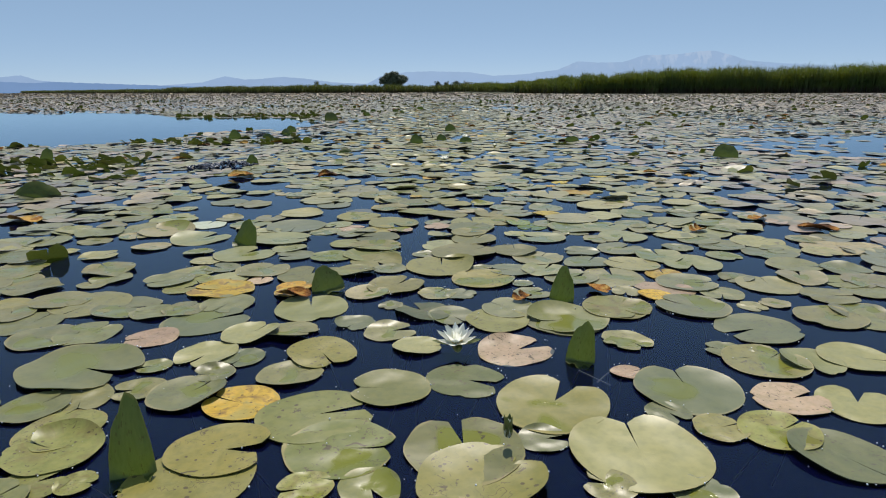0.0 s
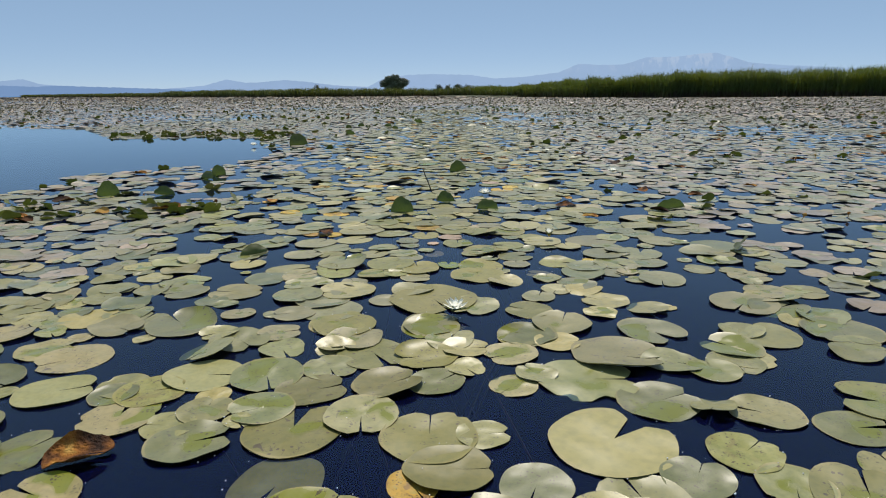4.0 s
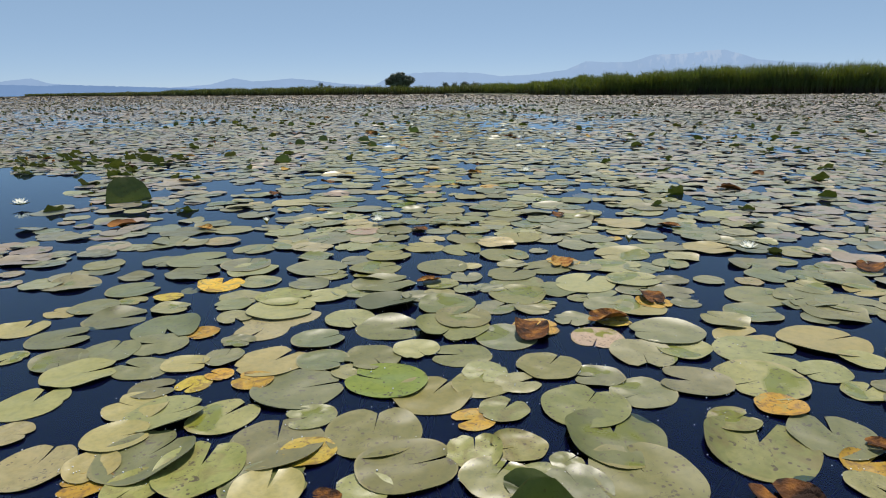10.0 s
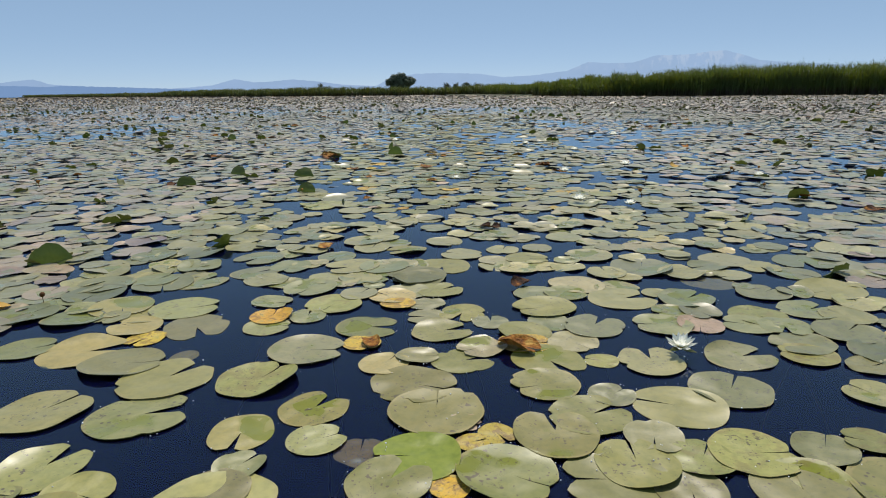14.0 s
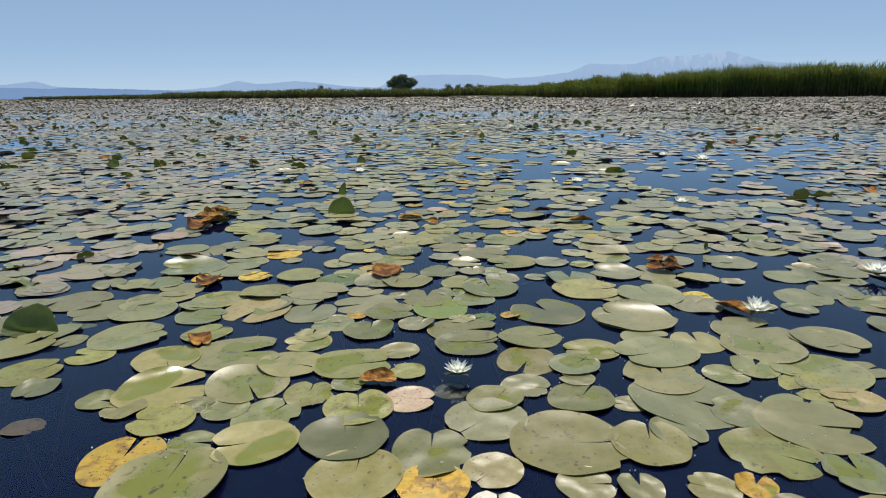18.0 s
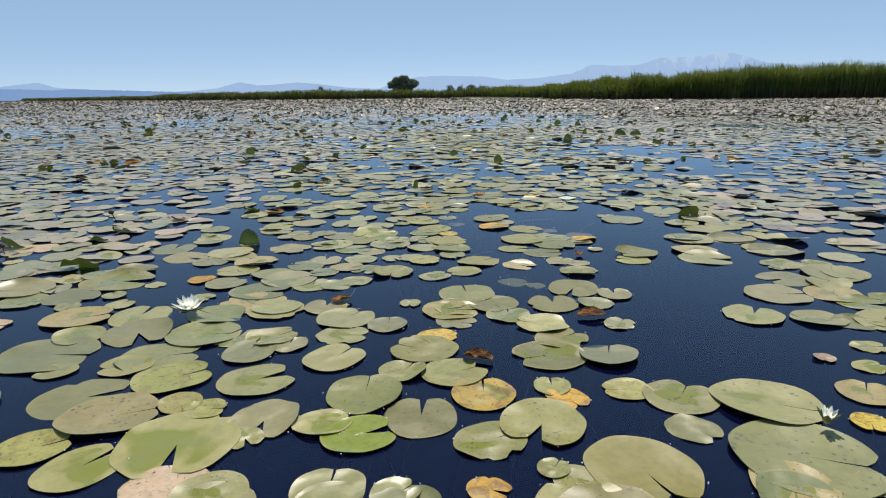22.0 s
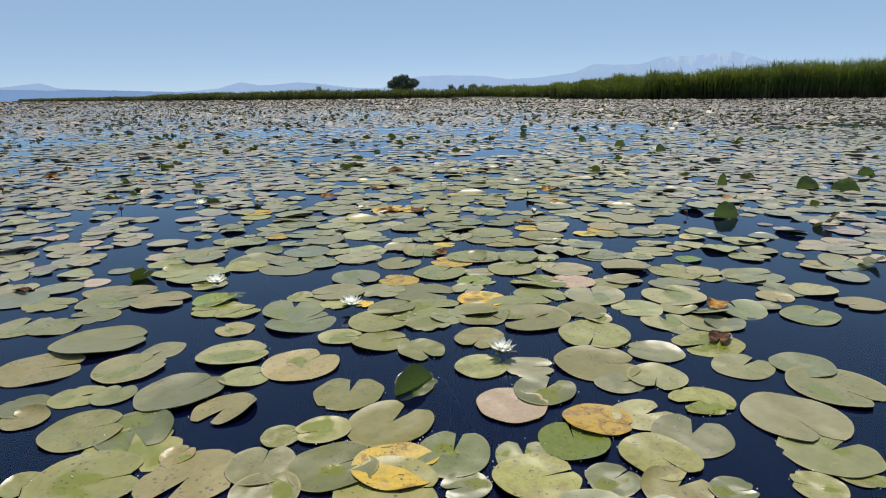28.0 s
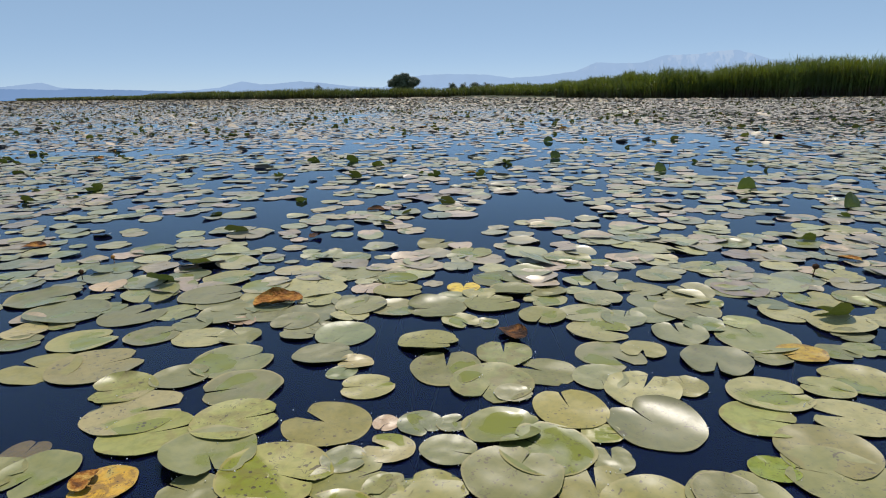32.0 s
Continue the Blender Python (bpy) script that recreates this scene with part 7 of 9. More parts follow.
green_pad(-0.20, 27.64, 0.079, 90)
green_pad(0.00, 27.47, 0.108, 20)
green_pad(-0.06, 27.33, 0.100, 340)
olive_pad(0.20, 27.30, 0.090, 160)
green_pad(0.47, 27.43, 0.108, 60)
olive_pad(0.77, 27.48, 0.096, 200)
green_pad(0.60, 27.25, 0.090, 0)
green_pad(0.69, 27.34, 0.098, 40)
green_pad(0.81, 27.30, 0.102, 180)
olive_pad(0.96, 27.39, 0.084, 340)
green_pad(1.45, 27.43, 0.096, 90)
olive_pad(1.54, 27.42, 0.054, 20)
green_pad(1.64, 27.51, 0.090, 340)
green_pad(1.72, 27.45, 0.104, 340)
green_pad(2.26, 27.78, 0.112, 300)
green_pad(2.36, 27.34, 0.144, 60)
green_pad(-0.26, 27.06, 0.090, 200)
green_pad(-0.41, 27.20, 0.091, 250)
yellow_pad(-0.34, 27.34, 0.087, 160)
green_pad(0.35, 27.10, 0.094, 90)
olive_pad(-0.12, 27.10, 0.082, 90)
green_pad(0.03, 26.94, 0.105, 340)
green_pad(0.29, 26.91, 0.118, 260)
green_pad(0.57, 27.05, 0.082, 300)
olive_pad(0.75, 26.97, 0.105, 160)
green_pad(0.70, 27.07, 0.098, 200)
olive_pad(0.62, 26.91, 0.052, 160)
green_pad(0.90, 27.11, 0.070, 90)
sunken_pad(0.96, 26.93, 0.056, 200)
green_pad(0.49, 26.85, 0.091, 300)
green_pad(1.17, 27.05, 0.104, 60)
olive_pad(1.24, 27.13, 0.067, 0)
green_pad(1.24, 26.93, 0.084, 180)
green_pad(1.94, 27.13, 0.066, 90)
green_pad(2.01, 27.00, 0.132, 250)
yellow_pad(1.19, 26.81, 0.098, 40)
green_pad(1.38, 26.74, 0.106, 330)
sunken_pad(1.52, 26.73, 0.046, 0)
olive_pad(-0.14, 26.87, 0.098, 20)
green_pad(-0.16, 26.77, 0.077, 0)
green_pad(-0.11, 26.71, 0.098, 0)
green_pad(0.04, 26.65, 0.068, 20)
green_pad(0.19, 26.64, 0.082, 90)
green_pad(0.30, 26.57, 0.097, 30)
green_pad(0.46, 26.73, 0.098, 40)
olive_pad(0.45, 26.64, 0.100, 250)
olive_pad(0.56, 26.61, 0.069, 250)
green_pad(0.59, 26.66, 0.034, 0)
green_pad(0.83, 26.75, 0.104, 200)
green_pad(0.78, 26.64, 0.089, 30)
yellow_pad(0.92, 26.61, 0.058, 0)
olive_pad(0.43, 26.45, 0.096, 60)
awash_pad(0.57, 26.50, 0.079, 340)
olive_pad(0.10, 26.53, 0.078, 340)
green_pad(-0.00, 26.55, 0.064, 40)
green_pad(0.64, 26.45, 0.081, 200)
green_pad(0.71, 26.45, 0.049, 160)
green_pad(0.76, 26.51, 0.052, 0)
green_pad(0.88, 26.51, 0.047, 90)
green_pad(0.90, 26.44, 0.105, 90)
green_pad(0.79, 26.44, 0.048, 200)
green_pad(1.34, 26.47, 0.127, 340)
green_pad(1.46, 26.56, 0.055, 40)
green_pad(1.53, 26.49, 0.081, 20)
sunken_pad(1.67, 26.58, 0.083, 0)
yellow_pad(1.67, 26.48, 0.076, 200)
green_pad(1.63, 26.42, 0.062, 40)
green_pad(0.27, 26.39, 0.050, 160)
green_pad(-0.73, 29.01, 0.122, 200)
green_pad(-0.58, 29.10, 0.111, 0)
green_pad(0.81, 28.94, 0.123, 340)
green_pad(0.58, 29.00, 0.093, 20)
green_pad(1.24, 29.09, 0.088, 200)
green_pad(1.39, 28.92, 0.127, 40)
green_pad(-0.61, 28.63, 0.082, 160)
green_pad(-0.48, 28.70, 0.130, 90)
green_pad(-0.18, 28.51, 0.094, 20)
green_pad(-0.20, 28.40, 0.095, 160)
green_pad(-0.47, 28.40, 0.125, 20)
green_pad(0.02, 28.63, 0.111, 40)
green_pad(0.23, 28.81, 0.087, 200)
green_pad(0.44, 28.70, 0.095, 200)
green_pad(0.42, 28.51, 0.110, 250)
olive_pad(0.21, 28.48, 0.087, 250)
green_pad(0.74, 28.73, 0.096, 340)
green_pad(0.95, 28.63, 0.132, 90)
green_pad(1.25, 28.58, 0.136, 40)
green_pad(0.87, 28.47, 0.086, 40)
green_pad(0.94, 28.35, 0.110, 0)
green_pad(1.64, 28.80, 0.121, 200)
green_pad(1.53, 28.57, 0.111, 90)
green_pad(1.77, 28.57, 0.121, 90)
green_pad(1.82, 29.00, 0.117, 40)
green_pad(1.16, 28.41, 0.088, 60)
green_pad(0.64, 28.32, 0.126, 20)
green_pad(1.40, 28.28, 0.088, 60)
green_pad(1.64, 28.28, 0.087, 340)
green_pad(1.54, 28.33, 0.080, 250)
green_pad(1.99, 28.80, 0.115, 0)
green_pad(1.87, 28.48, 0.074, 0)
green_pad(2.00, 28.51, 0.118, 20)
green_pad(2.13, 28.66, 0.120, 250)
green_pad(2.54, 28.99, 0.116, 20)
green_pad(2.49, 28.78, 0.059, 250)
green_pad(1.87, 28.35, 0.095, 0)
sunken_pad(1.77, 28.23, 0.066, 20)
olive_pad(2.09, 28.33, 0.074, 0)
green_pad(2.10, 28.15, 0.081, 0)
green_pad(2.29, 28.26, 0.085, 340)
green_pad(-0.01, 28.34, 0.108, 200)
olive_pad(-0.13, 28.22, 0.058, 90)
olive_pad(-0.00, 28.12, 0.088, 90)
green_pad(0.22, 28.03, 0.125, 20)
olive_pad(0.20, 28.16, 0.080, 250)
green_pad(0.42, 28.16, 0.110, 60)
olive_pad(0.54, 27.99, 0.087, 60)
olive_pad(0.78, 28.06, 0.113, 40)
green_pad(0.94, 28.20, 0.121, 0)
green_pad(0.98, 28.03, 0.102, 200)
green_pad(1.27, 28.14, 0.091, 20)
green_pad(1.21, 27.97, 0.119, 340)
green_pad(1.45, 28.11, 0.094, 0)
yellow_pad(1.55, 28.02, 0.068, 40)
yellow_pad(1.12, 28.09, 0.053, 160)
green_pad(1.71, 28.03, 0.111, 90)
green_pad(1.61, 28.11, 0.071, 0)
green_pad(1.96, 28.04, 0.135, 300)
green_pad(2.16, 28.00, 0.075, 250)
green_pad(0.32, 27.87, 0.095, 60)
green_pad(0.46, 27.87, 0.096, 60)
green_pad(0.22, 27.81, 0.084, 0)
olive_pad(0.16, 27.75, 0.045, 200)
green_pad(0.34, 27.80, 0.058, 40)
green_pad(0.09, 27.71, 0.091, 40)
green_pad(-0.10, 27.76, 0.064, 340)
green_pad(0.03, 27.63, 0.069, 200)
green_pad(0.64, 27.87, 0.094, 160)
green_pad(0.78, 27.80, 0.122, 30)
green_pad(0.87, 27.90, 0.060, 40)
olive_pad(0.75, 27.72, 0.069, 90)
green_pad(1.39, 27.82, 0.053, 90)
olive_pad(1.07, 27.78, 0.060, 90)
green_pad(1.16, 27.79, 0.089, 60)
green_pad(1.31, 27.71, 0.126, 20)
green_pad(1.53, 27.85, 0.083, 0)
green_pad(1.65, 27.77, 0.136, 0)
pale_pad(1.80, 27.86, 0.069, 160)
green_pad(2.03, 27.82, 0.075, 0)
green_pad(1.97, 27.87, 0.070, 20)
green_pad(1.67, 27.67, 0.099, 300)
green_pad(1.83, 27.70, 0.056, 340)
green_pad(1.96, 27.69, 0.062, 20)
green_pad(0.43, 27.70, 0.051, 160)
green_pad(0.54, 27.69, 0.057, 60)
green_pad(0.65, 27.66, 0.089, 250)
green_pad(0.66, 27.59, 0.085, 90)
green_pad(0.18, 27.56, 0.122, 20)
green_pad(0.45, 27.55, 0.114, 90)
green_pad(0.83, 27.59, 0.101, 280)
green_pad(0.97, 27.55, 0.074, 200)
green_pad(1.43, 27.58, 0.126, 100)
olive_pad(1.68, 27.55, 0.112, 60)
yellow_pad(0.73, 27.52, 0.057, 250)
green_pad(0.89, 32.02, 0.091, 20)
green_pad(0.40, 32.03, 0.138, 40)
green_pad(0.70, 32.04, 0.124, 60)
green_pad(0.58, 31.88, 0.081, 0)
green_pad(0.73, 31.84, 0.106, 20)
green_pad(-0.27, 32.28, 0.128, 0)
green_pad(-0.57, 32.40, 0.107, 0)
green_pad(-0.46, 32.10, 0.102, 200)
green_pad(-0.73, 32.24, 0.108, 0)
green_pad(1.09, 32.10, 0.111, 200)
green_pad(1.28, 32.07, 0.156, 200)
green_pad(1.49, 32.15, 0.107, 250)
green_pad(0.88, 31.76, 0.089, 300)
green_pad(1.08, 31.87, 0.096, 250)
green_pad(-0.27, 31.83, 0.163, 20)
green_pad(-0.34, 31.61, 0.133, 20)
green_pad(-0.54, 31.98, 0.103, 160)
green_pad(-0.67, 31.98, 0.115, 90)
green_pad(-0.01, 31.76, 0.077, 250)
green_pad(0.25, 31.72, 0.121, 20)
green_pad(0.50, 31.64, 0.126, 60)
green_pad(0.35, 31.55, 0.083, 40)
green_pad(-0.05, 31.61, 0.111, 60)
olive_pad(1.08, 31.63, 0.086, 20)
green_pad(1.23, 31.63, 0.085, 0)
sunken_pad(0.88, 31.55, 0.069, 20)
olive_pad(1.49, 31.90, 0.137, 250)
green_pad(1.45, 31.66, 0.136, 0)
green_pad(1.66, 31.75, 0.095, 160)
green_pad(1.79, 32.04, 0.102, 90)
green_pad(1.87, 31.92, 0.108, 200)
olive_pad(1.86, 31.82, 0.121, 200)
green_pad(1.90, 31.64, 0.102, 40)
green_pad(2.35, 32.10, 0.115, 40)
green_pad(2.62, 32.23, 0.096, 200)
green_pad(2.53, 32.41, 0.103, 40)
green_pad(1.61, 31.56, 0.091, 250)
green_pad(1.49, 31.52, 0.076, 20)
green_pad(2.11, 31.50, 0.136, 300)
green_pad(0.69, 31.45, 0.109, 90)
green_pad(1.26, 31.47, 0.099, 60)
pink_pad(1.16, 31.38, 0.101, 60)
green_pad(0.19, 31.45, 0.133, 60)
green_pad(-0.00, 31.43, 0.066, 90)
green_pad(-0.10, 31.42, 0.079, 20)
green_pad(0.36, 31.35, 0.096, 250)
green_pad(-0.22, 31.36, 0.077, 0)
green_pad(-0.17, 31.29, 0.065, 160)
green_pad(0.83, 31.28, 0.124, 60)
green_pad(0.66, 31.24, 0.074, 200)
yellow_pad(1.38, 31.30, 0.094, 340)
green_pad(1.51, 31.33, 0.089, 30)
olive_pad(1.69, 31.41, 0.092, 200)
green_pad(1.60, 31.23, 0.106, 60)
green_pad(1.90, 31.32, 0.133, 280)
awash_pad(1.30, 31.20, 0.098, 90)
green_pad(0.03, 31.23, 0.103, 30)
green_pad(0.17, 31.23, 0.112, 300)
green_pad(0.21, 31.13, 0.133, 300)
olive_pad(0.56, 31.21, 0.053, 40)
green_pad(0.55, 31.08, 0.083, 90)
green_pad(0.72, 31.08, 0.110, 30)
yellow_pad(0.87, 31.08, 0.108, 0)
green_pad(1.00, 31.14, 0.103, 80)
green_pad(1.17, 31.13, 0.075, 90)
green_pad(1.90, 31.16, 0.117, 30)
olive_pad(1.49, 31.13, 0.100, 300)
green_pad(0.17, 31.01, 0.128, 20)
green_pad(0.03, 31.00, 0.051, 300)
green_pad(0.40, 31.03, 0.122, 250)
green_pad(0.86, 31.00, 0.121, 0)
green_pad(1.03, 31.01, 0.059, 200)
olive_pad(1.19, 31.04, 0.104, 20)
green_pad(1.36, 31.04, 0.064, 40)
green_pad(1.49, 31.01, 0.085, 40)
green_pad(1.61, 31.00, 0.052, 0)
green_pad(1.80, 31.02, 0.059, 160)
olive_pad(1.92, 31.07, 0.061, 0)
green_pad(0.59, 30.98, 0.079, 90)
green_pad(-0.53, 32.88, 0.092, 0)
green_pad(-0.09, 32.94, 0.136, 250)
green_pad(0.06, 32.95, 0.084, 200)
green_pad(0.13, 32.80, 0.147, 150)
green_pad(0.28, 32.88, 0.101, 200)
olive_pad(-0.09, 32.83, 0.105, 340)
green_pad(0.46, 32.99, 0.127, 40)
green_pad(0.69, 32.89, 0.118, 60)
green_pad(1.04, 33.00, 0.116, 90)
green_pad(1.14, 33.00, 0.095, 20)
yellow_pad(0.96, 32.90, 0.111, 160)
green_pad(1.32, 33.00, 0.110, 160)
green_pad(1.46, 33.00, 0.063, 90)
green_pad(0.91, 32.71, 0.141, 60)
green_pad(1.26, 32.77, 0.123, 60)
green_pad(1.10, 32.71, 0.074, 0)
green_pad(1.53, 32.75, 0.124, 330)
green_pad(1.75, 33.03, 0.132, 40)
green_pad(1.83, 32.80, 0.125, 340)
green_pad(1.94, 33.00, 0.083, 0)
awash_pad(2.18, 32.94, 0.070, 90)
olive_pad(2.04, 32.72, 0.134, 120)
olive_pad(2.16, 32.61, 0.068, 90)
green_pad(0.51, 32.62, 0.124, 300)
yellow_pad(0.72, 32.58, 0.097, 160)
green_pad(1.36, 32.55, 0.133, 150)
awash_pad(1.07, 32.57, 0.090, 250)
green_pad(1.13, 32.55, 0.042, 40)
green_pad(1.76, 32.58, 0.091, 0)
olive_pad(1.68, 32.52, 0.090, 20)
pink_pad(1.52, 32.55, 0.105, 160)
green_pad(-0.30, 32.79, 0.108, 40)
green_pad(-0.42, 32.72, 0.105, 160)
green_pad(-0.26, 32.65, 0.151, 10)
awash_pad(-0.04, 32.30, 0.097, 60)
sunken_pad(0.01, 32.40, 0.048, 0)
green_pad(0.47, 32.39, 0.120, 200)
green_pad(0.66, 32.42, 0.107, 340)
green_pad(0.85, 32.40, 0.149, 340)
green_pad(1.04, 32.45, 0.080, 250)
green_pad(1.35, 32.36, 0.119, 300)
green_pad(1.58, 32.35, 0.132, 90)
green_pad(1.91, 32.34, 0.132, 100)
green_pad(1.97, 32.50, 0.116, 340)
yellow_pad(1.10, 32.30, 0.105, 0)
green_pad(0.33, 32.19, 0.138, 100)
olive_pad(0.49, 32.24, 0.064, 250)
olive_pad(0.33, 32.33, 0.068, 0)
green_pad(1.25, 32.24, 0.129, 0)
green_pad(0.90, 32.19, 0.126, 0)
green_pad(0.73, 32.19, 0.101, 40)
green_pad(1.08, 32.16, 0.092, 0)
green_pad(1.27, 32.16, 0.095, 160)
green_pad(1.48, 32.17, 0.086, 40)
green_pad(1.72, 32.19, 0.102, 200)
olive_pad(0.01, 32.18, 0.107, 200)
olive_pad(0.11, 32.15, 0.094, 40)
green_pad(1.88, 32.18, 0.075, 40)
yellow_pad(0.61, 32.24, 0.043, 250)
green_pad(0.88, 34.42, 0.136, 90)
green_pad(1.20, 34.28, 0.123, 250)
green_pad(1.37, 34.29, 0.067, 180)
green_pad(1.77, 34.27, 0.143, 200)
green_pad(1.52, 34.23, 0.103, 30)
green_pad(1.38, 34.05, 0.131, 0)
green_pad(1.60, 34.03, 0.119, 20)
yellow_pad(0.44, 34.38, 0.129, 200)
yellow_pad(0.64, 34.39, 0.106, 340)
green_pad(0.47, 34.21, 0.099, 200)
green_pad(0.57, 34.20, 0.120, 330)
green_pad(0.11, 34.36, 0.152, 20)
green_pad(-0.21, 34.24, 0.146, 20)
yellow_pad(-0.52, 34.33, 0.117, 20)
olive_pad(-0.48, 34.16, 0.109, 60)
green_pad(0.19, 34.03, 0.117, 20)
olive_pad(0.31, 34.04, 0.132, 200)
green_pad(-0.05, 34.08, 0.104, 160)
green_pad(-0.22, 34.05, 0.113, 180)
green_pad(-0.49, 33.96, 0.060, 0)
green_pad(-0.09, 33.90, 0.144, 30)
green_pad(0.14, 33.84, 0.107, 20)
green_pad(-0.21, 33.79, 0.150, 160)
green_pad(0.42, 33.77, 0.138, 40)
green_pad(0.54, 33.88, 0.085, 0)
green_pad(0.68, 33.76, 0.136, 20)
green_pad(0.72, 33.97, 0.112, 330)
green_pad(0.91, 34.01, 0.104, 20)
green_pad(1.04, 33.93, 0.119, 20)
green_pad(0.86, 34.17, 0.128, 40)
green_pad(1.25, 33.88, 0.106, 160)
green_pad(1.82, 34.10, 0.061, 340)
green_pad(2.01, 34.15, 0.135, 20)
green_pad(2.19, 34.27, 0.098, 60)
green_pad(2.30, 34.16, 0.093, 20)
green_pad(1.95, 34.00, 0.135, 0)
green_pad(2.17, 33.98, 0.157, 340)
green_pad(2.52, 34.33, 0.078, 250)
green_pad(2.42, 34.19, 0.084, 180)
green_pad(1.60, 33.85, 0.118, 150)
yellow_pad(1.43, 33.73, 0.089, 20)
green_pad(1.58, 33.72, 0.110, 100)
green_pad(0.98, 33.73, 0.125, 200)
green_pad(0.84, 33.59, 0.120, 100)
green_pad(1.18, 33.59, 0.143, 180)
green_pad(1.95, 33.76, 0.129, 70)
yellow_pad(1.90, 33.65, 0.105, 30)
yellow_pad(1.77, 33.56, 0.080, 60)
olive_pad(1.89, 33.52, 0.071, 60)
green_pad(2.03, 33.55, 0.098, 200)
yellow_pad(2.12, 33.68, 0.041, 250)
green_pad(1.49, 33.48, 0.136, 340)
green_pad(0.39, 33.54, 0.129, 330)
green_pad(0.51, 33.44, 0.072, 30)
green_pad(0.25, 33.70, 0.077, 160)
green_pad(0.17, 33.61, 0.099, 0)
green_pad(0.02, 33.58, 0.121, 160)
green_pad(0.18, 33.43, 0.133, 160)
green_pad(-0.20, 33.61, 0.091, 20)
yellow_pad(-0.13, 33.51, 0.078, 0)
green_pad(0.66, 33.41, 0.075, 60)
green_pad(0.77, 33.42, 0.065, 330)
olive_pad(0.87, 33.43, 0.072, 60)
green_pad(1.13, 33.43, 0.122, 90)
olive_pad(1.28, 33.41, 0.085, 40)
green_pad(1.38, 33.33, 0.100, 0)
green_pad(1.24, 33.31, 0.099, 20)
green_pad(1.52, 33.36, 0.075, 60)
green_pad(1.63, 33.33, 0.079, 90)
yellow_pad(0.91, 33.29, 0.066, 0)
green_pad(0.30, 33.27, 0.062, 20)
green_pad(0.00, 33.32, 0.062, 40)
green_pad(0.07, 33.32, 0.051, 60)
sunken_pad(1.06, 34.14, 0.073, 20)
green_pad(2.45, 34.55, 0.116, 160)
green_pad(2.57, 34.52, 0.108, 90)
green_pad(-0.11, 34.49, 0.111, 30)
green_pad(-0.91, 34.69, 0.121, 300)
green_pad(-0.46, 34.57, 0.115, 0)
green_pad(2.22, 34.49, 0.113, 340)
green_pad(-0.28, 35.45, 0.092, 90)
green_pad(-0.31, 35.31, 0.109, 0)
green_pad(0.01, 35.39, 0.126, 90)
green_pad(-0.05, 35.23, 0.084, 20)
green_pad(0.37, 35.37, 0.130, 200)
green_pad(0.60, 35.42, 0.121, 300)
green_pad(0.50, 35.24, 0.072, 340)
green_pad(0.77, 35.48, 0.092, 0)
green_pad(0.98, 35.50, 0.124, 30)
green_pad(1.09, 35.31, 0.111, 90)
green_pad(0.74, 35.17, 0.108, 250)
yellow_pad(0.92, 35.10, 0.063, 200)
green_pad(1.09, 35.18, 0.144, 0)
green_pad(0.78, 34.98, 0.118, 290)
green_pad(1.04, 35.01, 0.152, 90)
green_pad(1.31, 35.04, 0.097, 60)
green_pad(1.29, 35.12, 0.068, 200)
green_pad(1.48, 35.12, 0.104, 0)
green_pad(1.63, 35.54, 0.125, 90)
green_pad(1.44, 35.51, 0.120, 250)
olive_pad(1.54, 35.29, 0.123, 200)
olive_pad(1.58, 35.00, 0.091, 300)
green_pad(1.73, 35.02, 0.098, 60)
green_pad(2.04, 35.27, 0.097, 160)
green_pad(2.17, 35.24, 0.075, 200)
olive_pad(1.83, 35.17, 0.106, 250)
olive_pad(1.95, 35.06, 0.083, 250)
olive_pad(2.05, 35.03, 0.073, 40)
green_pad(2.28, 35.09, 0.129, 200)
green_pad(0.09, 34.99, 0.145, 20)
green_pad(0.32, 35.05, 0.107, 20)
green_pad(0.25, 35.14, 0.114, 20)
olive_pad(0.50, 35.00, 0.097, 60)
green_pad(0.40, 34.88, 0.092, 250)
green_pad(1.44, 34.92, 0.087, 60)
olive_pad(1.22, 34.89, 0.123, 200)
green_pad(0.97, 34.82, 0.133, 160)
green_pad(0.71, 34.76, 0.129, 240)
green_pad(0.07, 34.80, 0.138, 60)
green_pad(1.29, 34.80, 0.059, 90)
olive_pad(1.25, 34.71, 0.120, 340)
yellow_pad(1.13, 34.69, 0.038, 300)
green_pad(1.64, 34.75, 0.126, 330)
green_pad(1.83, 34.81, 0.057, 40)
yellow_pad(1.76, 34.70, 0.080, 20)
green_pad(1.64, 34.62, 0.076, 40)
green_pad(0.99, 34.63, 0.078, 20)
green_pad(0.26, 34.70, 0.115, 90)
olive_pad(0.33, 34.59, 0.131, 30)
green_pad(-0.07, 34.69, 0.123, 90)
green_pad(0.04, 34.57, 0.145, 40)
green_pad(2.10, 34.88, 0.122, 340)
green_pad(2.06, 34.74, 0.077, 20)
green_pad(1.92, 34.65, 0.070, 0)
green_pad(1.98, 34.56, 0.055, 300)
olive_pad(1.26, 34.60, 0.085, 250)
olive_pad(1.31, 34.54, 0.042, 0)
yellow_pad(0.51, 34.48, 0.133, 60)
green_pad(0.87, 34.48, 0.134, 60)
green_pad(1.72, 34.50, 0.125, 200)
green_pad(0.24, 34.50, 0.063, 160)
yellow_pad(0.18, 34.44, 0.054, 300)
yellow_pad(0.65, 34.44, 0.059, 20)
green_pad(0.82, 34.45, 0.066, 0)
green_pad(0.08, 34.49, 0.090, 300)
green_pad(-0.81, 36.90, 0.155, 20)
green_pad(-0.59, 36.72, 0.169, 0)
green_pad(-0.30, 36.69, 0.133, 60)
green_pad(-0.08, 36.94, 0.142, 20)
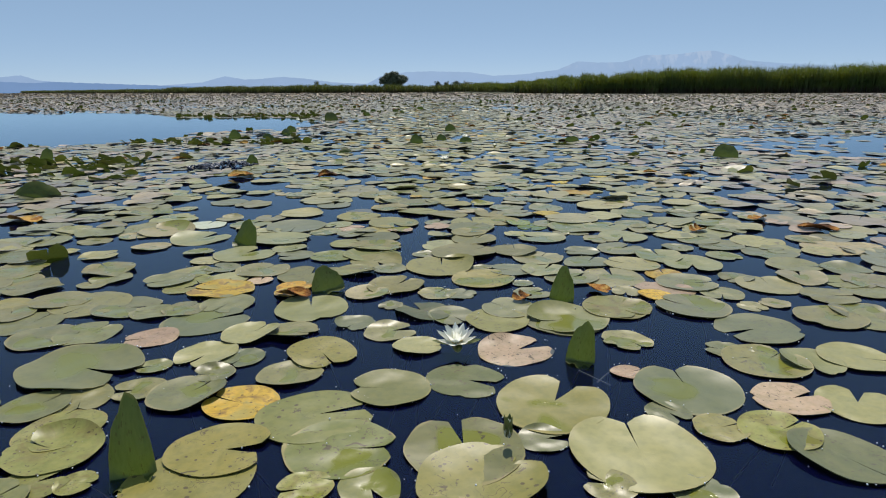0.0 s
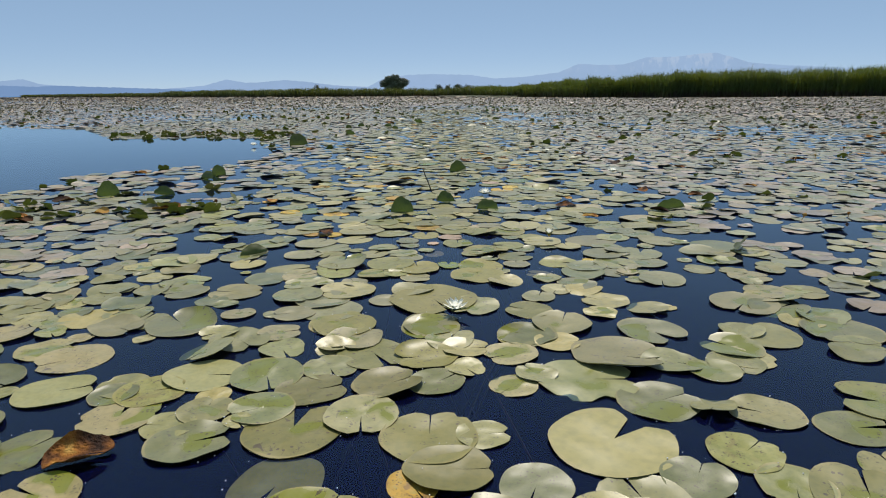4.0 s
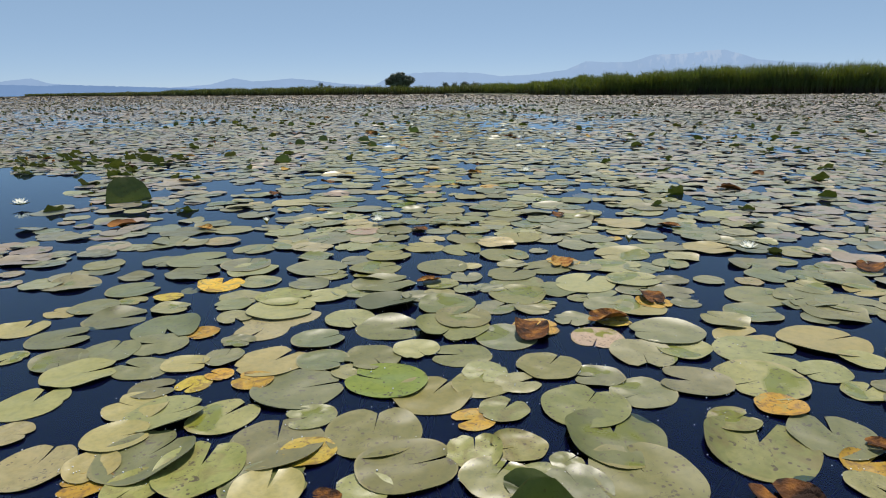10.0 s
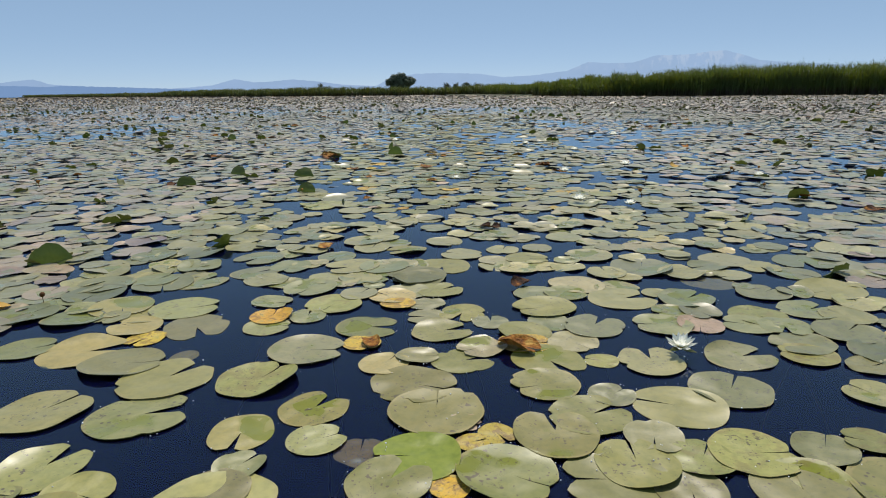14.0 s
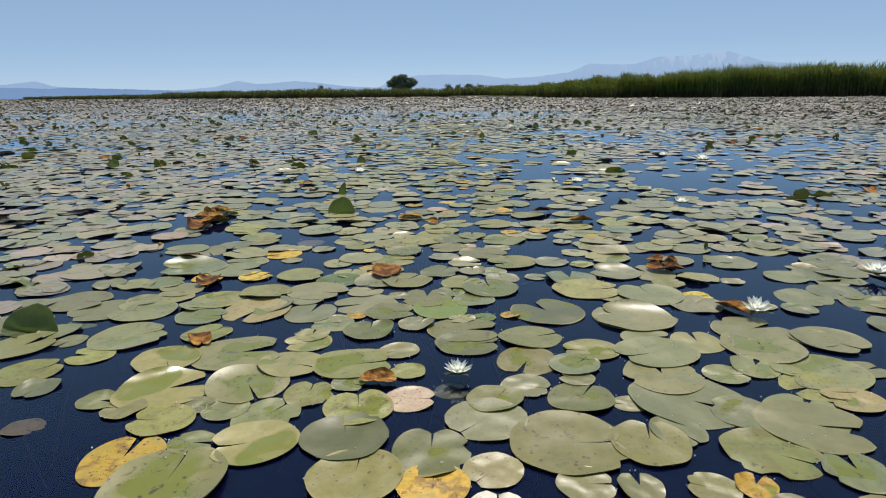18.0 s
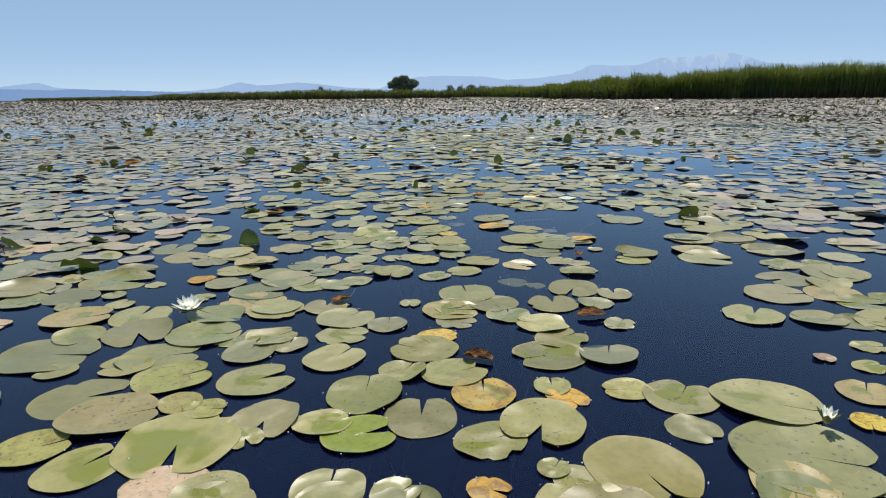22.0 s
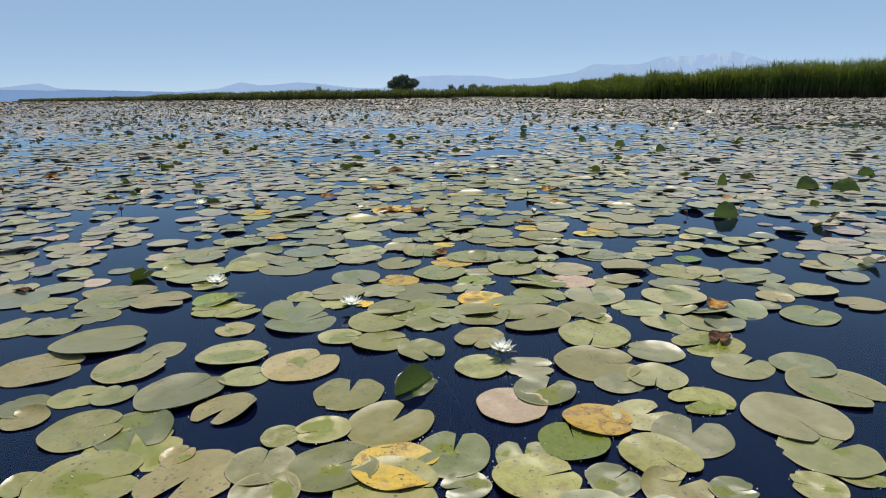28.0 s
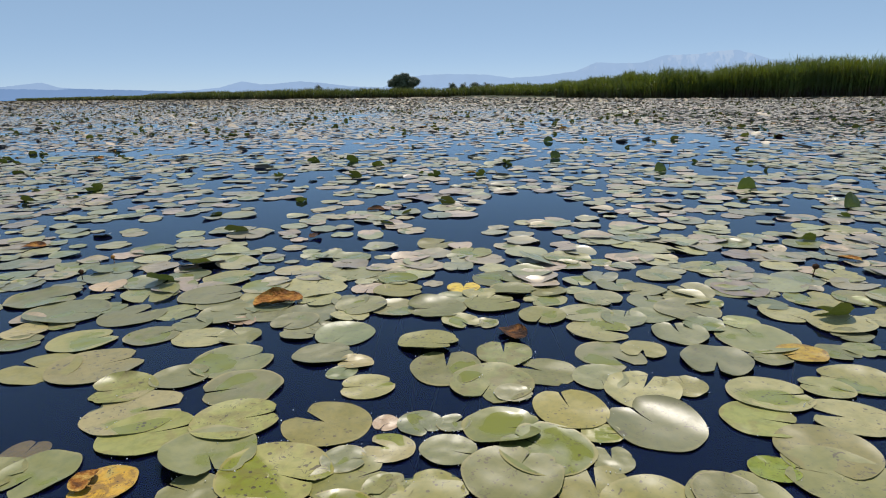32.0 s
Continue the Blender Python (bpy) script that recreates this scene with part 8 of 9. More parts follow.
green_pad(0.09, 36.70, 0.127, 0)
green_pad(-0.01, 36.59, 0.081, 160)
green_pad(0.13, 36.93, 0.079, 300)
green_pad(0.35, 37.08, 0.170, 90)
green_pad(0.52, 37.28, 0.110, 250)
green_pad(0.69, 37.21, 0.107, 40)
green_pad(0.74, 37.01, 0.114, 0)
green_pad(0.42, 36.72, 0.135, 200)
green_pad(0.38, 36.62, 0.099, 250)
green_pad(0.58, 36.68, 0.083, 300)
green_pad(0.92, 36.77, 0.125, 200)
yellow_pad(1.03, 37.05, 0.081, 90)
green_pad(1.15, 36.82, 0.118, 20)
green_pad(1.02, 36.62, 0.080, 300)
green_pad(1.19, 37.18, 0.127, 300)
green_pad(1.25, 37.00, 0.106, 340)
green_pad(1.40, 37.00, 0.093, 90)
green_pad(1.51, 36.71, 0.112, 200)
green_pad(1.34, 36.68, 0.100, 250)
green_pad(1.60, 36.89, 0.101, 300)
green_pad(1.80, 36.85, 0.099, 90)
green_pad(1.72, 37.08, 0.101, 90)
green_pad(1.92, 36.74, 0.129, 300)
green_pad(1.81, 36.50, 0.111, 90)
green_pad(2.28, 36.70, 0.105, 300)
green_pad(2.06, 36.45, 0.139, 90)
green_pad(2.48, 36.88, 0.118, 90)
green_pad(2.43, 36.59, 0.127, 40)
green_pad(-0.11, 36.47, 0.099, 40)
green_pad(-0.34, 36.42, 0.117, 40)
green_pad(-0.57, 36.40, 0.086, 20)
green_pad(0.08, 36.46, 0.107, 0)
pink_pad(0.17, 36.62, 0.058, 300)
green_pad(0.60, 36.49, 0.119, 250)
green_pad(0.91, 36.41, 0.110, 340)
green_pad(0.56, 36.31, 0.104, 20)
green_pad(0.65, 36.17, 0.054, 60)
olive_pad(1.17, 36.32, 0.106, 90)
green_pad(1.53, 36.53, 0.119, 340)
green_pad(0.27, 36.25, 0.134, 40)
green_pad(-0.34, 36.19, 0.125, 160)
green_pad(-0.17, 36.21, 0.147, 40)
green_pad(0.37, 36.06, 0.122, 200)
green_pad(0.15, 36.13, 0.092, 20)
olive_pad(0.01, 36.05, 0.099, 200)
green_pad(0.98, 36.21, 0.133, 90)
olive_pad(1.12, 36.10, 0.131, 250)
green_pad(1.29, 36.18, 0.103, 150)
green_pad(1.18, 36.03, 0.057, 20)
green_pad(1.52, 36.30, 0.124, 300)
green_pad(1.64, 36.35, 0.081, 250)
green_pad(1.56, 36.06, 0.123, 60)
green_pad(1.69, 36.08, 0.071, 90)
green_pad(1.85, 36.26, 0.126, 250)
yellow_pad(2.15, 36.32, 0.079, 200)
green_pad(2.27, 36.33, 0.069, 300)
green_pad(2.37, 36.35, 0.070, 0)
green_pad(1.91, 36.03, 0.118, 0)
green_pad(2.09, 36.07, 0.078, 160)
green_pad(2.21, 36.12, 0.112, 160)
green_pad(0.12, 35.91, 0.138, 20)
olive_pad(0.42, 35.87, 0.120, 20)
olive_pad(0.21, 35.80, 0.123, 20)
green_pad(0.67, 35.86, 0.125, 150)
pink_pad(0.83, 35.86, 0.040, 250)
green_pad(0.92, 35.86, 0.064, 300)
green_pad(1.01, 35.86, 0.048, 40)
green_pad(1.33, 35.94, 0.116, 100)
green_pad(1.14, 35.84, 0.108, 0)
green_pad(1.24, 35.74, 0.120, 140)
green_pad(1.54, 35.86, 0.131, 120)
olive_pad(1.82, 35.89, 0.099, 340)
green_pad(2.06, 35.90, 0.110, 160)
green_pad(0.41, 35.71, 0.125, 300)
green_pad(0.85, 35.74, 0.070, 160)
green_pad(1.00, 35.73, 0.073, 340)
green_pad(1.39, 35.81, 0.054, 0)
green_pad(1.39, 35.70, 0.061, 90)
green_pad(1.91, 35.74, 0.121, 250)
olive_pad(0.60, 35.63, 0.139, 340)
green_pad(0.78, 35.61, 0.102, 30)
green_pad(0.75, 35.69, 0.058, 0)
green_pad(1.15, 35.63, 0.120, 60)
green_pad(0.04, 35.62, 0.097, 250)
yellow_pad(0.22, 35.58, 0.075, 200)
awash_pad(1.75, 35.66, 0.058, 0)
green_pad(1.88, 35.64, 0.121, 160)
green_pad(0.43, 35.56, 0.073, 160)
green_pad(0.96, 35.56, 0.092, 250)
green_pad(1.33, 35.58, 0.102, 90)
green_pad(1.61, 35.57, 0.078, 0)
olive_pad(0.87, 35.58, 0.060, 40)
sunken_pad(-0.06, 35.71, 0.067, 90)

# The placed leaves away from the middle of the lane, joined shape by shape.
for kind in range(len(SHAPES)):
    rows = np.array([b[1:] for b in BIG if b[0] == kind])
    ob = scatter("lily_pads", *SHAPES[kind], rows[:, :3], rows[:, 3], -rows[:, 4], rows[:, 5] + 1.5708, rows[:, 6], leaf_field)
    tagged(ob, "grey-green lily pads floating side by side", "water lily leaves", GROUP, "stuff")


# ---- the carpet of leaves all round ----
def soft_noise(x, y, scale, seed):
    """Smooth noise from 0 to 1 over the plan."""
    table = np.random.RandomState(seed).rand(64, 64)
    u, v = x / scale, y / scale
    i, j = np.floor(u).astype(int), np.floor(v).astype(int)
    a, b = u - i, v - j
    a, b = a * a * (3 - 2 * a), b * b * (3 - 2 * b)
    get = lambda p, q: table[p % 64, q % 64]
    return (get(i, j) * (1 - a) + get(i + 1, j) * a) * (1 - b) + (get(i, j + 1) * (1 - a) + get(i + 1, j + 1) * a) * b


def inside(x, y, corners):
    hit = np.zeros(len(x), dtype=bool)
    for (x0, y0), (x1, y1) in zip(corners, np.roll(corners, -1, 0)):
        cross = (y0 > y) != (y1 > y)
        at = x0 + (y - y0) * (x1 - x0) / (y1 - y0 + 1e-12)
        hit ^= cross & (x < at)
    return hit


def lattice(x0, x1, y0, y1, cell, seed):
    """Loosely spread places, about one a cell."""
    rng = np.random.RandomState(seed)
    gx, gy = np.meshgrid(np.arange(x0, x1, cell), np.arange(y0, y1, cell))
    x, y = gx.ravel() + rng.uniform(-0.5, 0.5, gx.size) * cell, gy.ravel() + rng.uniform(-0.5, 0.5, gx.size) * cell
    keep = np.abs(x - 1.1) < 0.78 * (y + 1.2) + 1.0
    return x[keep], y[keep], rng


def thin_out(x, y, rng, base):
    """Leaves thin out in ragged gaps and keep off the open water."""
    share = base - 0.16 * np.clip((y - 16) / 12, 0, 1) + 1.0 * (soft_noise(x, y, 0.9, 5) - 0.42) + 0.7 * (soft_noise(x, y, 3.7, 6) - 0.45)
    keep = rng.rand(len(x)) < np.clip(share, 0.05, 1)
    for part_left, corners in OPEN:
        keep &= ~inside(x, y, corners) | (rng.rand(len(x)) < part_left * 0.6)
    shore_y = np.interp(x, [p[0] for p in SHORE], [p[1] for p in SHORE])
    return keep & (y < shore_y + 0.5)


def off_the_pads(x, y, r, rng):
    """Keeps fill-in leaves from lying on the placed ones."""
    cells = {}
    for px, py, pr in PADS:
        cells.setdefault((int(px // 0.4), int(py // 0.4)), []).append((px, py, pr))
    keep = np.ones(len(x), dtype=bool)
    for k in range(len(x)):
        i, j = int(x[k] // 0.4), int(y[k] // 0.4)
        for a in (i - 1, i, i + 1):
            for b in (j - 1, j, j + 1):
                for px, py, pr in cells.get((a, b), ()):
                    if (px - x[k]) ** 2 + (py - y[k]) ** 2 < (0.56 * (pr + r[k])) ** 2:
                        keep[k] = False
    return keep


def carpet_near():
    x, y, rng = lattice(-8.5, 10.5, -1.0, 44.0, 0.142, 21)
    keep = thin_out(x, y, rng, 0.84)
    lane = np.abs(x - 1.08) < 1.25
    keep &= ~lane | (rng.rand(len(x)) < 0.8) | (y > 36.8)
    x, y = x[keep], y[keep]
    r = np.clip(rng.normal(0.086, 0.022, len(x)), 0.04, 0.14)
    keep = off_the_pads(x, y, r, rng)
    x, y, r = x[keep], y[keep], r[keep]
    lift = rng.rand(len(x))
    out = np.clip((np.hypot(x - 1.08, 0.3 * (y - 18)) - 1.2) / 2.5, 0.12, 1)
    tilt = np.where(lift < 0.7, rng.uniform(0, 0.025, len(x)), np.where(lift < 0.97, out * rng.uniform(-0.05, 0.05, len(x)), np.where(lift < 0.996, out * rng.uniform(-0.30, -0.05, len(x)), out * rng.uniform(0.10, 0.30, len(x)))))
    z = 0.001 + rng.uniform(0, 0.004, len(x)) + r * np.abs(np.sin(tilt)) * 0.35
    kind = rng.randint(0, 6, len(x))
    aside = (np.abs(x - 1.08) > 1.7) | (y > 37)
    for k in range(12):
        m = (kind == k % 6) & (aside == (k > 5))
        verts, faces, uvs = pad_shape(200 + k % 6, 15 if k > 5 else 22, 2, k < 6, (1.0, 1.0, 1.2, 1.5, 1.8, 2.2)[k % 6], 0.0, (0, 1, 0, 0, 2, 1)[k % 6])
        ob = scatter("lily_pads", verts, faces, uvs, np.stack([x, y, z], -1)[m], rng.uniform(0, 6.28, m.sum()), tilt[m], rng.normal(1.571, 0.8, m.sum()), r[m], leaf_mid if k > 5 else leaf_field)
        tagged(ob, "crowded grey-green lily pads with ragged gaps of water", "water lily leaves", GROUP, "stuff")


def carpet_middle():
    x, y, rng = lattice(-66.0, 66.0, 2.0, 84.0, 0.19, 22)
    keep = thin_out(x, y, rng, 0.78) & ~((x > -8.5) & (x < 10.5) & (y < 44.0))
    x, y = x[keep], y[keep]
    r = np.clip(rng.normal(0.092, 0.024, len(x)), 0.04, 0.15)
    lift = rng.rand(len(x))
    tilt = np.where(lift < 0.6, rng.uniform(0, 0.03, len(x)), np.where(lift < 0.93, rng.uniform(-0.06, 0.06, len(x)), np.where(lift < 0.985, rng.uniform(-0.35, -0.05, len(x)), rng.uniform(0.10, 0.40, len(x)))))
    z = 0.003 + rng.uniform(0, 0.006, len(x)) + r * np.abs(np.sin(tilt)) * 0.4
    kind = rng.randint(0, 4, len(x))
    for k in range(4):
        m = kind == k
        verts, faces, uvs = pad_shape(300 + k, 8, 1, False, (1.0, 1.5, 2.5, 4.0)[k])
        ob = scatter("lily_pads", verts, faces, uvs, np.stack([x, y, z], -1)[m], rng.uniform(0, 6.28, m.sum()), tilt[m], rng.normal(1.571, 0.8, m.sum()), r[m], leaf_distant)
        tagged(ob, "distant carpet of grey-green lily pads", "water lily leaves", GROUP, "stuff")


def carpet_far(y0, y1, cell, small, large, seed):
    x, y, rng = lattice(-330.0, 130.0, y0, y1, cell, seed)
    keep = thin_out(x, y, rng, 0.9)
    x, y = x[keep], y[keep]
    r = rng.uniform(small, large, len(x))
    lift = rng.rand(len(x))
    tilt = np.where(lift < 0.6, rng.uniform(0, 0.04, len(x)), np.where(lift < 0.82, rng.uniform(-0.10, 0.10, len(x)), np.where(lift < 0.96, rng.uniform(-0.4, -0.05, len(x)), rng.uniform(0.10, 0.45, len(x)))))
    z = 0.004 + rng.uniform(0, 0.010, len(x)) + r * np.abs(np.sin(tilt)) * 0.4
    verts = [(math.cos(a), math.sin(a), 0) for a in (0.3, 1.2, 2.3, 3.3, 4.2, 5.4)]
    faces = [(0, 1, 2), (0, 2, 3), (0, 3, 4), (0, 4, 5)]
    uvs = [(0.5 + 0.5 * v[0], 0.5 + 0.5 * v[1]) for v in verts]
    ob = scatter("lily_pads", verts, faces, uvs, np.stack([x, y, z], -1), rng.uniform(0, 6.28, len(x)), tilt, rng.normal(1.571, 0.8, len(x)), r, leaf_far)
    tagged(ob, "far carpet of lily pads reaching to the reeds", "water lily leaves", GROUP, "stuff")


def carpet_beside():
    """The field goes on beside the lane and behind the boat."""
    rng = np.random.RandomState(24)
    gx, gy = np.meshgrid(np.arange(-26.0, 28.0, 0.27), np.arange(-9.0, 34.0, 0.27))
    x, y = gx.ravel() + rng.uniform(-0.12, 0.12, gx.size), gy.ravel() + rng.uniform(-0.12, 0.12, gx.size)
    keep = (np.abs(x - 1.1) > 0.78 * (y + 1.2) + 0.95) & thin_out(x, y, rng, 0.85)
    x, y = x[keep], y[keep]
    r = np.clip(rng.normal(0.10, 0.024, len(x)), 0.04, 0.15)
    where = np.stack([x, y, rng.uniform(0.002, 0.012, len(x))], -1)
    ob = scatter("lily_pads", *pad_shape(310, 12, 1, False, 1.0), where, rng.uniform(0, 6.28, len(x)), rng.uniform(0, 0.04, len(x)), rng.uniform(0, 6.28, len(x)), r, leaf_mid)
    tagged(ob, "grey-green lily pads floating beside the lane", "water lily leaves", GROUP, "stuff")


PADS.append((-0.78, 6.60, 0.34))
carpet_near()
carpet_middle()
carpet_far(84, 150, 0.40, 0.10, 0.18, 23)
carpet_far(150, 480, 0.85, 0.22, 0.40, 25)
carpet_beside()


# ---- standing leaves, curled leaves, flowers ----
def standing_shape(seed):
    """A round leaf bent along a chord: the far part stands up like a shell, the near part lies in the water. Unit width, unit height."""
    rng = random.Random(seed)
    chord, lean, belly = rng.uniform(-0.25, 0.1), rng.uniform(0.15, 0.55), rng.uniform(0.10, 0.30)
    faces = []
    rings, segments = 8, 30
    flat = [(0.0, 0.0)] + [(k / rings * math.cos(i * 2 * math.pi / segments), k / rings * math.sin(i * 2 * math.pi / segments)) for k in range(1, rings + 1) for i in range(segments)]
    verts, uvs = [], []
    for x, y in flat:
        rim = math.hypot(x, y) ** 2
        up = max(y - chord, 0.0) / (1 - chord)
        soft = up * up / (up + 0.06) * 1.06
        z = soft - 0.02 + 0.05 * rim * math.sin(4 * math.atan2(y, x) + seed) + 0.03 * rim * math.sin(9 * math.atan2(y, x) + 2 * seed)
        back = lean * soft * soft + belly * x * x * soft
        verts.append((0.5 * x * (1 - 0.10 * soft), min(y - chord, 0.0) * 0.5 + back * 0.6, z))
        uvs.append((0.5 + 0.48 * x, 0.5 + 0.48 * y))
    for i in range(segments):
        faces.append((0, 1 + i, 1 + (i + 1) % segments))
    for k in range(rings - 1):
        for i in range(segments):
            a, b, j = 1 + k * segments, 1 + (k + 1) * segments, (i + 1) % segments
            faces.append((a + i, b + i, b + j, a + j))
    return verts, faces, uvs


STANDING = [mesh_from("standing_lily_leaf", *standing_shape(40 + i), leaf_standing) for i in range(6)]


def standing_leaf(x, y, wide, high):
    rng = random.Random(int(x * 1009) * 31 + int(y * 997))
    ob = tagged(new("standing_lily_leaf", rng.choice(STANDING)), "dark green lily leaf standing bent out of the water", "water lily leaf", "standing lily leaves")
    ob.matrix_basis = Matrix.Translation((x, y, 0.004)) @ Matrix.Rotation(radians(rng.uniform(-40, 40)), 4, "Z") @ Matrix.Rotation(radians(rng.uniform(-12, 12)), 4, "Y") @ Matrix.Diagonal((wide, 0.5 * (wide + high), high, 1))


def strewn(count, x0, x1, y0, y1, seed):
    """Random places in a box of the plan, off the lane and off the open water."""
    rng = np.random.RandomState(seed)
    x, y = rng.uniform(x0, x1, count), rng.uniform(y0, y1, count)
    keep = (np.abs(x - 1.1) < 0.75 * y + 1.5) & ((np.abs(x - 1.1) > 1.3) | (y > 38)) & (y < np.interp(x, [p[0] for p in SHORE], [p[1] for p in SHORE]) - 2)
    keep &= (soft_noise(x, y, 1.6, 9) > 0.38) & (np.hypot(x + 0.78, y - 6.6) > 0.75)
    for share, corners in OPEN:
        keep &= ~inside(x, y, corners) | ((share > 0.9) & (rng.rand(count) < 0.35))
    return x[keep], y[keep], rng


def heaved(seed, x, y, rng, small, large, label):
    """Leaves pushed up by their neighbours, their far edge raised, so that their shaded face shows."""
    r = rng.uniform(small, large, len(x))
    tilt = rng.uniform(0.25, 0.95, len(x))
    where = np.stack([x, y, r * np.sin(tilt) * rng.uniform(0.2, 0.7, len(x))], -1)
    verts, faces, uvs = pad_shape(seed, 14, 2, False, 7.0)
    ob = scatter("heaved_leaves", verts, faces, uvs, where, rng.uniform(0, 6.28, len(x)), tilt, rng.normal(-1.571, 0.6, len(x)), r, leaf_speck)
    tagged(ob, label, "water lily leaves", kind="stuff")


for k in range(3):
    x, y, rng = strewn(3400, -45, 45, 3, 80, 70 + k)
    heaved(400 + k, x, y, rng, 0.035, 0.085, "small dark lily leaves heaved out of the water")
    x, y, rng = strewn(260, -4.5, 0.4, 3.5, 9.5, 76 + k)
    heaved(406 + k, x, y, rng, 0.04, 0.08, "dark olive lily leaves heaved up beside the open water")
    x, y, rng = strewn(70, -7.5, -2.2, 15.9, 18.6, 80 + k)
    heaved(410 + k, x, y, rng, 0.05, 0.09, "patch of dark green lily leaves heaved out of the water")


def curled_shape(seed):
    """A dead leaf shrunk and rolled up at the edges."""
    rng = random.Random(seed)
    verts, faces, uvs = pad_shape(seed, 26, 4)
    a0, roll, crumple = rng.uniform(0, 6.28), rng.uniform(0.12, 0.5), rng.uniform(0.05, 0.10)
    out = []
    for x, y, z in verts:
        along = x * math.cos(a0) + y * math.sin(a0)
        side = -x * math.sin(a0) + y * math.cos(a0)
        lift = roll * side * side * (1.2 if side > 0 else 0.6)
        side *= 1 - 0.38 * abs(side)
        p = Vector((along * 1.6, side * 1.6, seed))
        lift += crumple * (noise.noise(p * 1.5) + 0.6 * noise.noise(p * 3.1)) * (0.4 + abs(side))
        out.append((along * math.cos(a0) - side * math.sin(a0), along * math.sin(a0) + side * math.cos(a0), z + max(lift, -0.02)))
    return out, faces, uvs


for k in range(3):
    x, y, rng = strewn(800, -45, 45, 3, 80, 90 + k)
    where = np.stack([x, y, np.full(len(x), 0.01)], -1)
    ob = scatter("dead_leaves", *curled_shape(70 + k), where, rng.uniform(0, 6.28, len(x)), rng.uniform(0, 0.2, len(x)), rng.uniform(0, 6.28, len(x)), rng.uniform(0.04, 0.10, len(x)), leaf_dead_field)
    tagged(ob, "small curled brown dead leaves among the lily pads", "dead leaves", kind="stuff")


def bud_shape():
    """A dark seed head on a bent stem, of unit height."""
    verts, faces = [], []
    rows = [(0.00, 0.035, 0.00), (0.35, 0.030, 0.02), (0.62, 0.035, 0.06), (0.68, 0.15, 0.07), (0.80, 0.22, 0.08), (0.92, 0.17, 0.09), (1.00, 0.04, 0.09)]
    for z, r, dx in rows:
        verts += [(dx + r * math.cos(i * math.pi / 3), r * math.sin(i * math.pi / 3), z) for i in range(6)]
    for k in range(len(rows) - 1):
        for i in range(6):
            a, b = k * 6 + i, k * 6 + (i + 1) % 6
            faces += [(a, b, b + 6), (a, b + 6, a + 6)]
    return verts, faces


x, y, rng = strewn(900, -16, 18, 3, 60, 120)
tall = rng.uniform(0.035, 0.085, len(x))
tagged(scatter("seed_heads", *bud_shape(), None, np.stack([x, y, np.full(len(x), -0.004)], -1), rng.uniform(0, 6.28, len(x)), rng.uniform(0, 0.5, len(x)), rng.uniform(0, 6.28, len(x)), tall, leaf_dead_field), "small dark seed heads on stems over the leaves", "seed heads", kind="stuff")

CURLED = [mesh_from("curled_dead_leaf", *curled_shape(60 + i), leaf_dead) for i in range(9)]


def curled_leaf(x, y, wide, turn):
    rng = random.Random(int(x * 883) * 53 + int(y * 1013))
    ob = tagged(new("curled_dead_leaf", rng.choice(CURLED)), "crumpled brown dead lily leaf with curled edges", "dead leaf", "dead lily leaves")
    r = wide * 0.55
    ob.matrix_basis = Matrix.Translation((x, y, 0.014)) @ Matrix.Rotation(radians(turn), 4, "Z") @ Matrix.Diagonal((r, r, r * rng.uniform(0.7, 1.1), 1))


def petal_mesh(name, wide, cup, material):
    """A pointed petal of unit length from its root along +x, hollow above."""
    verts, faces = [], []
    rows, cols = 7, 4
    for i in range(rows + 1):
        t = i / rows
        half = wide * math.sin(math.pi * min(0.06 + 0.94 * t, 1.0) ** 0.75) ** 0.8 if i < rows else 0.004
        for j in range(cols + 1):
            u = -1 + 2 * j / cols
            verts.append((t, half * u, cup * (t - 0.5) ** 2 + 0.5 * half * u * u))
    for i in range(rows):
        for j in range(cols):
            a = i * (cols + 1) + j
            faces.append((a, a + cols + 1, a + cols + 2, a + 1))
    return mesh_from(name, verts, faces, None, material)


PETAL = petal_mesh("petal", 0.20, 0.30, petal_white)
SEPAL = petal_mesh("sepal", 0.20, 0.25, sepal_green)


def flower_template(name, label, rings, sepal_rise, stamens):
    """A water lily of unit half-width: sepals below, rings of petals (count, length, rise), stamens in the middle."""
    root = tagged(new(name), label, "water lily flower", "water lily flowers")
    for k in range(4):
        child("sepal", SEPAL, root, "", Matrix.Rotation(radians(90 * k + 20), 4, "Z") @ Matrix.Rotation(-radians(sepal_rise), 4, "Y") @ Matrix.Translation((0.06, 0, -0.03)))
    for n, (count, length, rise) in enumerate(rings):
        for k in range(count):
            turn = 360 * k / count + 27 * n + 4 * math.sin(9 * k + n)
            m = Matrix.Rotation(radians(turn), 4, "Z") @ Matrix.Rotation(-radians(rise + 3 * math.sin(5 * k)), 4, "Y") @ Matrix.Translation((0.06, 0, 0.02 * n)) @ Matrix.Diagonal((length, length, length, 1))
            child("petal", PETAL, root, "", m)
    if stamens:
        bm = bmesh.new()
        for k in range(26):
            a, lean = k * 2.4, 0.05 + 0.012 * k
            made = bmesh.ops.create_cone(bm, cap_ends=True, segments=5, radius1=0.022, radius2=0.012, depth=0.34)
            m = Matrix.Rotation(a, 4, "Z") @ Matrix.Rotation(lean * 2.0, 4, "Y") @ Matrix.Translation((0.02, 0, 0.19))
            bmesh.ops.transform(bm, matrix=m, verts=made["verts"])
        part("stamens", bm, stamen_yellow, root, "bright yellow stamens")
    return root


